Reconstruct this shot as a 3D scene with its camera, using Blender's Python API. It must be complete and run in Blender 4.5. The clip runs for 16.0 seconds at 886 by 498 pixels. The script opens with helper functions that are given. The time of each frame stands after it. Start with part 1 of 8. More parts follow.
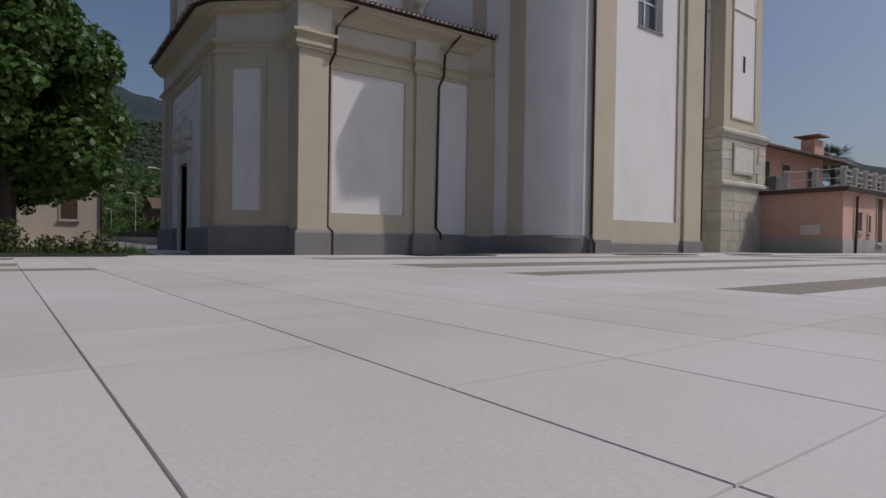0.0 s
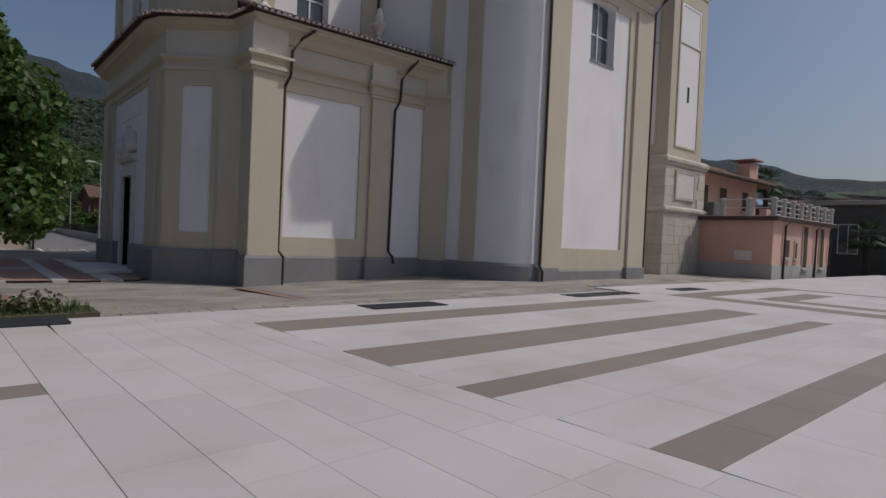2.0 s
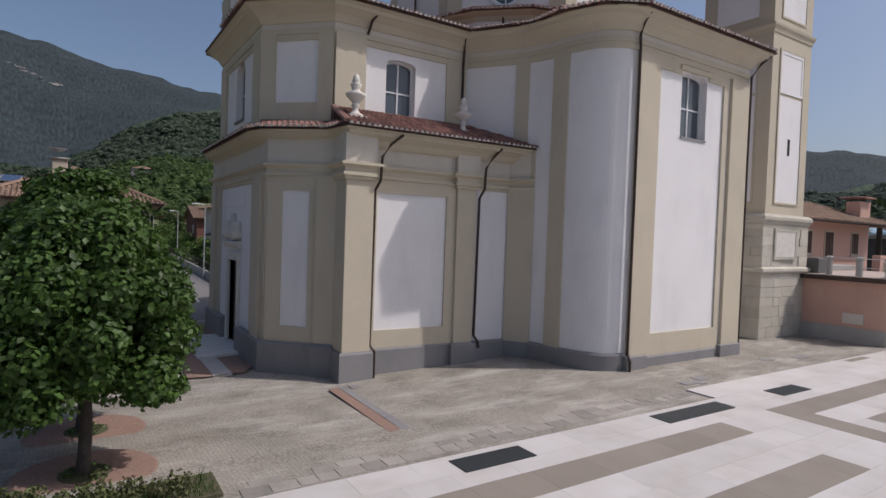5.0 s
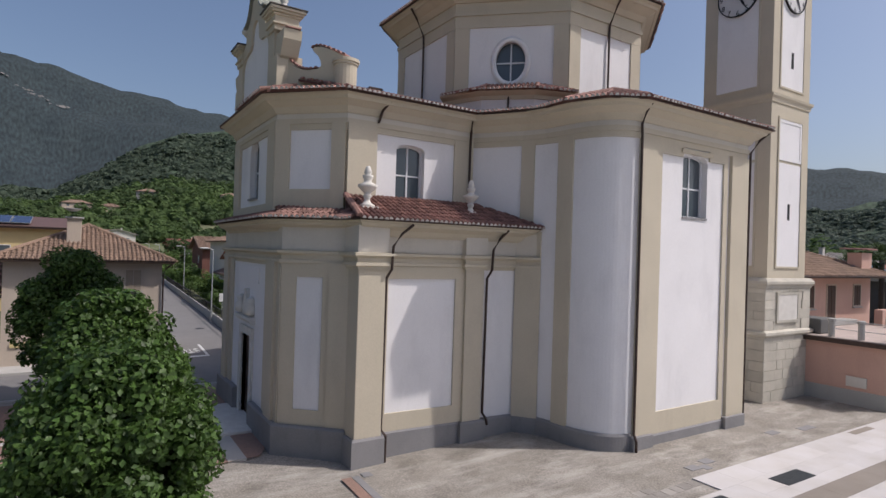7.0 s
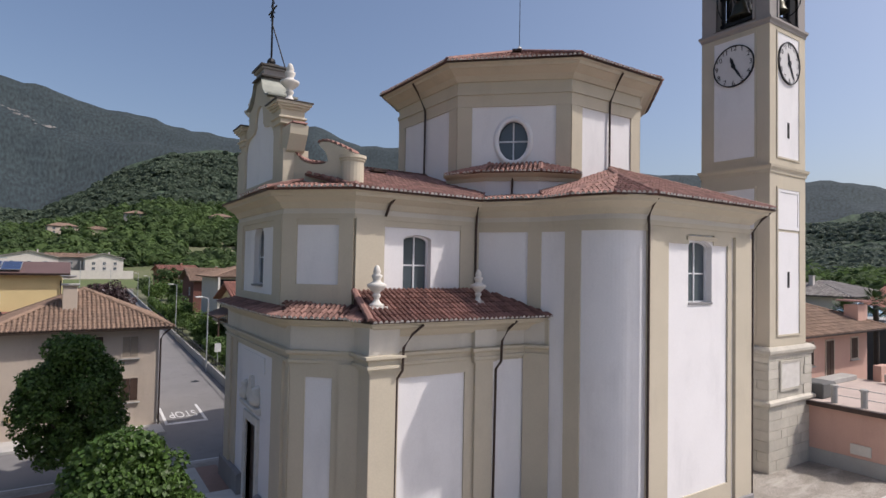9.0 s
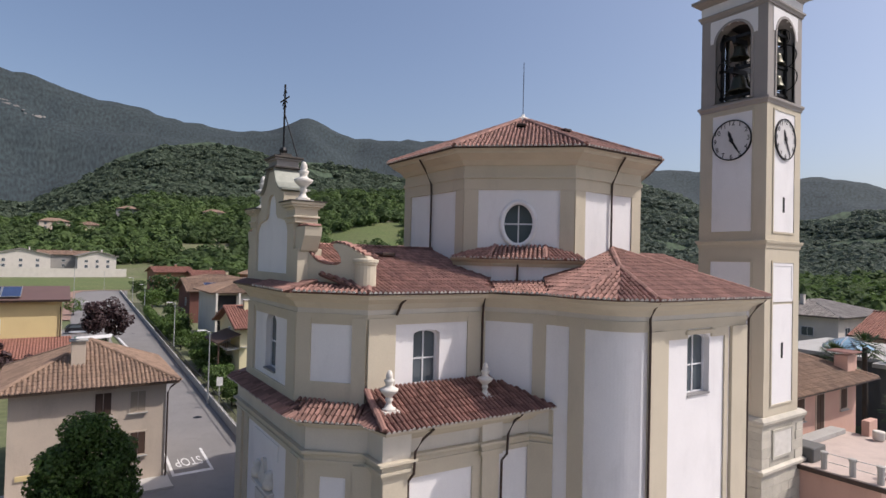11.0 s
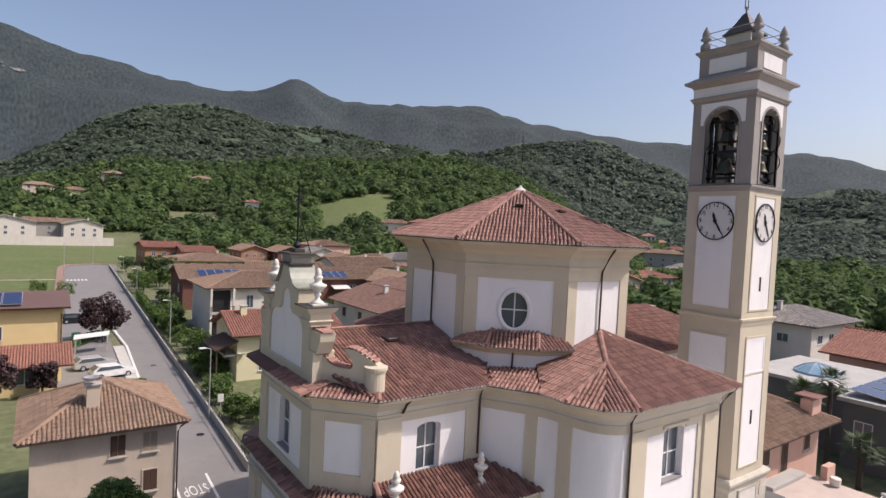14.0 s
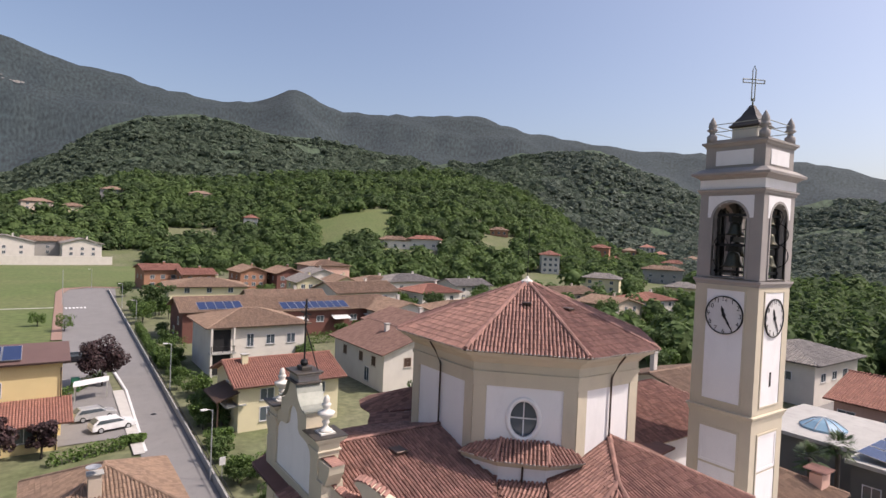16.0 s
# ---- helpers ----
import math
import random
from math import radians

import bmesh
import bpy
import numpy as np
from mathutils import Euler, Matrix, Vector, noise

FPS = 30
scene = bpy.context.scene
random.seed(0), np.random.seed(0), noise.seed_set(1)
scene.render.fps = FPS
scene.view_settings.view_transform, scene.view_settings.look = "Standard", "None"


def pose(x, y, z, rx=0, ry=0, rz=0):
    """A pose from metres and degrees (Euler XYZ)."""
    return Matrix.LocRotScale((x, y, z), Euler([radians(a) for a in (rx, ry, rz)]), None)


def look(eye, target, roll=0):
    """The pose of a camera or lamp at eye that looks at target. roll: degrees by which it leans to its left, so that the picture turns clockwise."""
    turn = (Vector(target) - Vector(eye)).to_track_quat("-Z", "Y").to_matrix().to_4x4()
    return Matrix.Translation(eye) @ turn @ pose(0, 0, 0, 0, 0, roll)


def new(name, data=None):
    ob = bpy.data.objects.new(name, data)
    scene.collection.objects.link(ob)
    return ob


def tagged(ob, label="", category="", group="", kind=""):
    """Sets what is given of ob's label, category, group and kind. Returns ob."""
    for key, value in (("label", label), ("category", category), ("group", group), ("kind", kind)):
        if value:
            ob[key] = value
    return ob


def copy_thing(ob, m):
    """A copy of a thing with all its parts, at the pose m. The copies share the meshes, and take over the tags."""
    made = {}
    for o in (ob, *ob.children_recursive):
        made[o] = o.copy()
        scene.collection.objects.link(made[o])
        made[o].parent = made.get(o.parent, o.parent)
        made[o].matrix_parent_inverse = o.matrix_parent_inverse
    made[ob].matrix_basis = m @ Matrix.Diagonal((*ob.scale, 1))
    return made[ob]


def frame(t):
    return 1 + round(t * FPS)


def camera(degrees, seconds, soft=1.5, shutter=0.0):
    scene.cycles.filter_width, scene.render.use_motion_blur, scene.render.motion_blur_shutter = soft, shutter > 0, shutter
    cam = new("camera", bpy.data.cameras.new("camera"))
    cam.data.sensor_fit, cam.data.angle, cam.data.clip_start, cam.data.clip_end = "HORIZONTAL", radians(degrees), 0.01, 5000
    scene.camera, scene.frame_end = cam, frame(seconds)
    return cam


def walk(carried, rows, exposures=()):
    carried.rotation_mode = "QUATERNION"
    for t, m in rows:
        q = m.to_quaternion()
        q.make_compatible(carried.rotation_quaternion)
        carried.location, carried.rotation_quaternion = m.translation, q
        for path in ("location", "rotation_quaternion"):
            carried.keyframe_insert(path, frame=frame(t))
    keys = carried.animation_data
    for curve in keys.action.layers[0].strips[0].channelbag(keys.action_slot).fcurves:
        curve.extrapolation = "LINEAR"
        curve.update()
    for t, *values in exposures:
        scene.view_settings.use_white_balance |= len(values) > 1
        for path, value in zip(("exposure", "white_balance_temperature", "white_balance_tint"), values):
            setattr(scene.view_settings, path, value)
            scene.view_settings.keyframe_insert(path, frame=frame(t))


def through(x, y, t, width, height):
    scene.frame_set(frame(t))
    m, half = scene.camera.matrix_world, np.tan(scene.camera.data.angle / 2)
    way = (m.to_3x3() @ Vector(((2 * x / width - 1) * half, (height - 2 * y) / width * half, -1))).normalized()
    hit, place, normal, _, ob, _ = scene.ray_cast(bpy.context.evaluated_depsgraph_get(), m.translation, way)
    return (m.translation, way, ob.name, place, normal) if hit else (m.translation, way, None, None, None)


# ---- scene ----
cam = camera(75.9, 16.0)
PATH = [
    (0, (-5.868, -15.224, 0.347), (-4.699, -13.602, 0.321), 0.84),
    (0.5, (-5.879, -15.252, 0.435), (-4.644, -13.679, 0.413), 1.02),
    (0.8, (-6.21, -15.28, 0.64), (-4.918, -13.754, 0.612), 1.18),
    (1, (-6.17, -15.26, 0.785), (-4.855, -13.753, 0.760), 1.55),
    (1.5, (-6.031, -15.283, 1.093), (-4.69, -13.801, 1.077), 2.6),
    (2, (-6.016, -15.293, 1.365), (-4.711, -13.78, 1.323), 2.5),
    (2.5, (-6.034, -15.272, 1.779), (-4.819, -13.687, 1.686), 1.9),
    (3, (-6.081, -15.109, 2.181), (-4.933, -13.474, 2.105), 1.7),
    (3.5, (-6.049, -14.83, 2.802), (-4.929, -13.177, 2.854), 1.7),
    (3.7, (-6.064, -14.761, 2.967), (-4.95, -13.11, 3.114), 1.2),
    (6, (-6.727, -15.777, 5.361), (-5.675, -14.087, 5.173), 2.57),
    (6.5, (-6.829, -15.788, 5.864), (-5.781, -14.088, 5.747), 2.34),
    (7, (-6.9, -15.6, 6.375), (-5.828, -13.912, 6.386), 1.8),
    (7.5, (-6.958, -15.399, 6.91), (-5.858, -13.73, 6.964), 1.5),
    (8, (-7.086, -15.277, 7.455), (-5.976, -13.615, 7.527), 1.4),
    (8.5, (-7.248, -15.232, 8.156), (-6.145, -13.565, 8.233), 1.4),
    (9, (-7.476, -15.216, 8.984), (-6.375, -13.547, 9.05), 1.1),
    (9.5, (-7.716, -15.223, 9.819), (-6.606, -13.56, 9.884), 0.9),
    (10, (-7.919, -15.243, 10.719), (-6.794, -13.591, 10.784), 0.8),
    (10.2, (-8.0, -15.28, 11.15), (-6.878, -13.626, 11.2), 0.95),
    (12.3, (-9.261, -16.024, 14.688), (-8.132, -14.373, 14.721), 2.0),
    (12.5, (-9.377, -16.125, 15.027), (-8.242, -14.478, 15.027), 2.0),
    (13, (-9.679, -16.302, 15.906), (-8.525, -14.67, 15.848), 2.1),
    (13.5, (-9.888, -16.422, 16.888), (-8.725, -14.798, 16.811), 2.4),
    (14, (-10.068, -16.422, 17.94), (-8.909, -14.794, 17.864), 2.8),
    (14.5, (-10.217, -16.381, 19.08), (-9.067, -14.747, 19.009), 2.7),
    (15, (-10.285, -16.198, 20.208), (-9.134, -14.563, 20.141), 2.2),
    (15.5, (-10.345, -15.956, 21.299), (-9.189, -14.325, 21.247), 2.2),
    (16, (-10.373, -15.747, 22.446), (-9.211, -14.121, 22.401), 2.6),
]
EXPOSURES = [(0.0, -0.6, 6250, 14), (1.2, -0.68, 6250, 14), (3.5, -0.5, 6250, 15), (6.0, 0.08, 6300, 15), (7.0, 0.12, 6300, 15), (9.0, 0.34, 6400, 15), (12.5, 0.48, 6600, 17), (16.0, 0.72, 6800, 19)]
walk(cam, [(t, look(eye, target, roll)) for t, eye, target, roll in PATH], EXPOSURES)

# ---- daylight ----
SUN = Vector((0.785, -0.565, 1.22)).normalized()
world = bpy.data.worlds.new("sky")
world.use_nodes = True
scene.world = world
wn = world.node_tree.nodes
sky = wn.new("ShaderNodeTexSky")
sky.sky_type, sky.sun_disc = "NISHITA", False
sky.sun_elevation, sky.sun_rotation = math.asin(SUN.z), math.atan2(SUN.x, SUN.y)
sky.air_density, sky.dust_density, sky.ozone_density = 1.0, 3.2, 1.6
wn["Background"].inputs["Strength"].default_value = 0.104
world.node_tree.links.new(sky.outputs[0], wn["Background"].inputs["Color"])
sun = new("sun", bpy.data.lights.new("sun", "SUN"))
sun.data.energy, sun.data.angle, sun.data.color = 2.85, radians(0.6), (1.0, 0.95, 0.87)
sun.matrix_world = look(SUN * 80, (0, 0, 0))
# ---- builders ----
def empty(name, loc=(0, 0, 0)):
    ob = new(name)
    ob.location = loc
    return ob


def link(ob, parent):
    if parent is not None:
        ob.parent = parent
        ob.matrix_parent_inverse = Matrix.Translation(parent.matrix_basis.translation).inverted() if parent.parent is None else parent_world(parent).inverted()
    return ob


def parent_world(ob):
    m = ob.matrix_basis.copy()
    while ob.parent is not None:
        m = ob.parent.matrix_basis @ ob.matrix_parent_inverse @ m
        ob = ob.parent
    return m


def part(name, bm, material, parent=None, label="", smooth=False):
    """Links a bmesh, in world places, as one mesh object under a thing or a part."""
    me = bpy.data.meshes.new(name)
    bm.normal_update()
    bm.to_mesh(me)
    bm.free()
    return mesh_part(name, me, material, parent, label, smooth)


def mesh_part(name, me, material, parent=None, label="", smooth=False):
    if material is not None and not me.materials:
        me.materials.append(material)
    if smooth:
        me.polygons.foreach_set("use_smooth", [True] * len(me.polygons))
    ob = new(name, me)
    link(ob, parent)
    if label:
        ob["label"] = label
    return ob


def raw(name, verts, faces, material, parent=None, label="", smooth=False):
    me = bpy.data.meshes.new(name)
    me.from_pydata([tuple(v) for v in verts], [], [tuple(f) for f in faces])
    me.update()
    return mesh_part(name, me, material, parent, label, smooth)


def box(bm, x0, x1, y0, y1, z0, z1, bevel=0.0):
    vs = [bm.verts.new((x, y, z)) for z in (z0, z1) for y in (y0, y1) for x in (x0, x1)]
    fs = [bm.faces.new([vs[i] for i in f]) for f in ((0, 2, 3, 1), (4, 5, 7, 6), (0, 1, 5, 4), (2, 6, 7, 3), (0, 4, 6, 2), (1, 3, 7, 5))]
    if bevel:
        bmesh.ops.bevel(bm, geom=list({e for f in fs for e in f.edges}), offset=bevel, segments=1, affect="EDGES")
    return bm


def boxed(x0, x1, y0, y1, z0, z1, bevel=0.0):
    return box(bmesh.new(), x0, x1, y0, y1, z0, z1, bevel)


def prism(bm, poly, z0, z1):
    area = sum(a[0] * b[1] - b[0] * a[1] for a, b in zip(poly, poly[1:] + poly[:1]))
    if area < 0:
        poly = poly[::-1]
    lo = [bm.verts.new((x, y, z0)) for x, y in poly]
    hi = [bm.verts.new((x, y, z1)) for x, y in poly]
    bm.faces.new(lo[::-1]), bm.faces.new(hi)
    for i in range(len(poly)):
        j = (i + 1) % len(poly)
        bm.faces.new((lo[i], lo[j], hi[j], hi[i]))
    return bm


def offset(path, d, closed):
    """The path moved d metres to its left, with mitred corners."""
    n, out = len(path), []
    for i in range(n):
        p = Vector(path[i][:2])
        a = Vector(path[(i - 1) % n][:2]) if closed or i else None
        b = Vector(path[(i + 1) % n][:2]) if closed or i < n - 1 else None
        ds = [v.normalized() for v in ((p - a) if a is not None else None, (b - p) if b is not None else None) if v is not None]
        ns = [Vector((-v.y, v.x)) for v in ds]
        m = sum(ns, Vector((0, 0)))
        m = m / max(m.dot(ns[0]), 0.25)
        out.append(p + m * d)
    return out


def sweep(bm, path, profile, closed=False, ring=False):
    """Sweeps a profile of (out, z) along a plan; out is to the path's left. ring closes the profile on itself."""
    rows = [[bm.verts.new((q.x, q.y, z)) for q in offset(path, o, closed)] for o, z in profile]
    n = len(path)
    pairs = list(zip(rows, rows[1:])) + ([(rows[-1], rows[0])] if ring else [])
    for lo, hi in pairs:
        for i in range(n if closed else n - 1):
            j = (i + 1) % n
            bm.faces.new((lo[j], lo[i], hi[i], hi[j]))
    if not closed and len(rows) > 2:
        bm.faces.new([r[0] for r in rows])
        bm.faces.new([r[-1] for r in rows][::-1])
    return bm


def band(path, o0, o1, z0, z1, closed=False):
    """A solid band along a plan, from o0 (inside) to o1 (outside)."""
    return sweep(bmesh.new(), path, [(o0, z0), (o1, z0), (o1, z1), (o0, z1)], closed, ring=True)


def lathe(bm, profile, centre, segments=16):
    """A turned body from (radius, z) pairs."""
    rings = []
    for r, z in profile:
        rings.append([bm.verts.new((centre[0] + r * math.cos(a), centre[1] + r * math.sin(a), centre[2] + z)) for a in (2 * math.pi * k / segments for k in range(segments))])
    for lo, hi in zip(rings, rings[1:]):
        for i in range(segments):
            j = (i + 1) % segments
            bm.faces.new((lo[i], lo[j], hi[j], hi[i]))
    bm.faces.new(rings[0][::-1]), bm.faces.new(rings[-1])
    return bm


def tube(bm, points, r, segments=8):
    """A round pipe through points."""
    pts = [Vector(p) for p in points]
    rings = []
    for i, p in enumerate(pts):
        d = (pts[min(i + 1, len(pts) - 1)] - pts[max(i - 1, 0)]).normalized()
        a = d.orthogonal().normalized()
        if abs(d.z) > 0.9:
            a = Vector((1, 0, 0))
        a = (a - d * a.dot(d)).normalized()
        b = d.cross(a)
        rings.append([bm.verts.new(p + (a * math.cos(t) + b * math.sin(t)) * r) for t in (2 * math.pi * k / segments for k in range(segments))])
    for lo, hi in zip(rings, rings[1:]):
        for i in range(segments):
            j = (i + 1) % segments
            bm.faces.new((lo[i], lo[j], hi[j], hi[i]))
    bm.faces.new(rings[0][::-1]), bm.faces.new(rings[-1])
    return bm


def moved(bm, m):
    bmesh.ops.transform(bm, matrix=m, verts=bm.verts)
    return bm


def cut(ob, cutters):
    """Cuts bmesh bodies out of a mesh object."""
    for bm in cutters:
        me = bpy.data.meshes.new("cutter")
        bmesh.ops.recalc_face_normals(bm, faces=bm.faces)
        bm.to_mesh(me)
        bm.free()
        tool = new("cutter", me)
        mod = ob.modifiers.new("cut", "BOOLEAN")
        mod.operation, mod.object, mod.solver = "DIFFERENCE", tool, "EXACT"
        done = bpy.data.meshes.new_from_object(ob.evaluated_get(bpy.context.evaluated_depsgraph_get()))
        ob.modifiers.clear()
        old, ob.data = ob.data, done
        bpy.data.objects.remove(tool)
        bpy.data.meshes.remove(me)
        bpy.data.meshes.remove(old)


def inside(poly, x, y):
    hit = False
    for (ax, ay), (bx, by) in zip(poly, poly[1:] + poly[:1]):
        if (ay > y) != (by > y) and x < (bx - ax) * (y - ay) / (by - ay) + ax:
            hit = not hit
    return hit


ARC = [(-1.0, 0.0), (-0.72, 0.62), (0.0, 1.0), (0.72, 0.62), (1.0, 0.0)]


def tile_columns(corners, eave, pitch=0.2, course=0.4, rise=0.075, seed=1):
    """Barrel tiles on a plane roof face: yields (axis frame, place) of each tile that lies within it."""
    pts = [Vector(c) for c in corners]
    a, b = Vector(eave[0]), Vector(eave[1])
    ux = (b - a).normalized()
    nrm = (pts[1] - pts[0]).cross(pts[2] - pts[0]).normalized()
    if nrm.z < 0:
        nrm = -nrm
    uy = nrm.cross(ux).normalized()
    if uy.z < 0:
        ux = -ux
        uy = -uy if nrm.cross(ux).z < 0 else nrm.cross(ux)
    flat = [((p - a).dot(ux), (p - a).dot(uy)) for p in pts]
    x0, x1 = min(f[0] for f in flat), max(f[0] for f in flat)
    y0, y1 = min(f[1] for f in flat), max(f[1] for f in flat)
    rnd = random.Random(seed)
    out = []
    nx = max(1, round((x1 - x0) / pitch))
    for i in range(nx):
        x = x0 + (i + 0.5) * (x1 - x0) / nx
        y = y0 - 0.11
        while y < y1:
            if inside(flat, x, y + course * 0.62) and (y < y0 or inside(flat, x, y + course * 0.1)) or (y < y0 + 0.1 and inside(flat, x, y + course * 0.9)):
                out.append((a + ux * (x + rnd.uniform(-0.012, 0.012)) + uy * (y + rnd.uniform(-0.02, 0.02)) + nrm * 0.01, ux, uy, nrm, rnd.uniform(-0.03, 0.03)))
            y += course
    return out


def tiles_mesh(name, faces_list, material, parent, pitch=0.175, course=0.4, seed=1, label=""):
    """One body of many barrel tiles."""
    verts, faces = [], []
    for k, (corners, eave) in enumerate(faces_list):
        for o, ux, uy, n, tw in tile_columns(corners, eave, pitch, course, seed=seed + k):
            base = len(verts)
            for t, r, lift in ((0.0, 0.107, 0.024), (course * 1.15, 0.093, 0.01)):
                for cx, cz in ARC:
                    verts.append(o + ux * (cx * r * pitch / 0.2 * 0.76 + tw * t) + uy * t + n * (cz * r * 0.85 * max(1.0, pitch / 0.25) + lift - 0.012))
            for c in range(4):
                faces.append((base + c, base + c + 1, base + 6 + c, base + 5 + c))
            faces.append((base, base + 4, base + 3, base + 2, base + 1))
    return raw(name, verts, faces, material, parent, label)


def sheet(bm, corners, thick=0.12):
    """A roof slab below a plane polygon."""
    up = [bm.verts.new(c) for c in corners]
    lo = [bm.verts.new((c[0], c[1], c[2] - thick)) for c in corners]
    f = bm.faces.new(up)
    f.normal_update()
    if f.normal.z < 0:
        f.normal_flip()
    g = bm.faces.new(lo[::-1])
    for i in range(len(up)):
        j = (i + 1) % len(up)
        bm.faces.new((up[i], lo[i], lo[j], up[j]))
    bmesh.ops.recalc_face_normals(bm, faces=bm.faces)
    return bm


def ridge_tiles(bm, a, b, r=0.13, step=0.38):
    """A row of capping tiles from a to b."""
    a, b = Vector(a), Vector(b)
    d = (b - a).normalized()
    s = d.cross(Vector((0, 0, 1))).normalized()
    u = s.cross(d)
    n = max(1, int((b - a).length / step))
    for k in range(n):
        o = a + (b - a) * (k / n)
        e = a + (b - a) * ((k + 1.12) / n)
        lo = [bm.verts.new(o + s * cx * r + u * (cz * r * 0.8 + 0.03)) for cx, cz in ARC]
        hi = [bm.verts.new(e + s * cx * r * 0.85 + u * (cz * r * 0.7 + 0.06)) for cx, cz in ARC]
        for c in range(4):
            bm.faces.new((lo[c], lo[c + 1], hi[c + 1], hi[c]))
        bm.faces.new(lo[::-1]), bm.faces.new(hi)
    return bm


def eave_ends(faces_list, material, parent, pitch=0.175, seed=1):
    """Pale mortar that fills the open ends of the lowest tiles, one body for all of them."""
    verts, faces = [], []
    for k, (corners, eave) in enumerate(faces_list):
        a = Vector(eave[0])
        for o, ux, uy, n, tw in tile_columns(corners, eave, pitch, 0.4, seed=seed + k):
            if (o - a).dot(uy) > 0.0:
                continue
            base = len(verts)
            for t in (-0.012, 0.02):
                verts += [o + ux * (cx * 0.066) + uy * t + n * (cz * 0.078 + 0.01) for cx, cz in ARC]
            faces.append(tuple(range(base + 4, base - 1, -1)))
            faces += [(base + c, base + c + 1, base + c + 6, base + c + 5) for c in range(4)]
    return tagged(raw("eave_mortar", verts, faces, material, parent, "pale mortar in the open ends of the tiles"), kind="stuff")


def across_tiles(bm, points, half=0.25, step=0.17):
    """Small barrel tiles laid side by side across the top of a wall that follows points."""
    pts = [Vector(p) for p in points]
    for a, b in zip(pts, pts[1:]):
        d = b - a
        n = max(1, round(d.length / step))
        d.normalize()
        s = d.cross(Vector((0, 0, 1))).normalized()
        u = s.cross(d)
        for k in range(n):
            c = a.lerp(b, (k + 0.5) / n)
            rows = [[bm.verts.new(c + s * e + d * (cx * 0.085) + u * (cz * 0.075 + 0.012)) for cx, cz in ARC] for e in (-half, half)]
            for i in range(4):
                bm.faces.new((rows[0][i], rows[0][i + 1], rows[1][i + 1], rows[1][i]))
            bm.faces.new(rows[0][::-1]), bm.faces.new(rows[1])
    bmesh.ops.recalc_face_normals(bm, faces=bm.faces)
    return bm
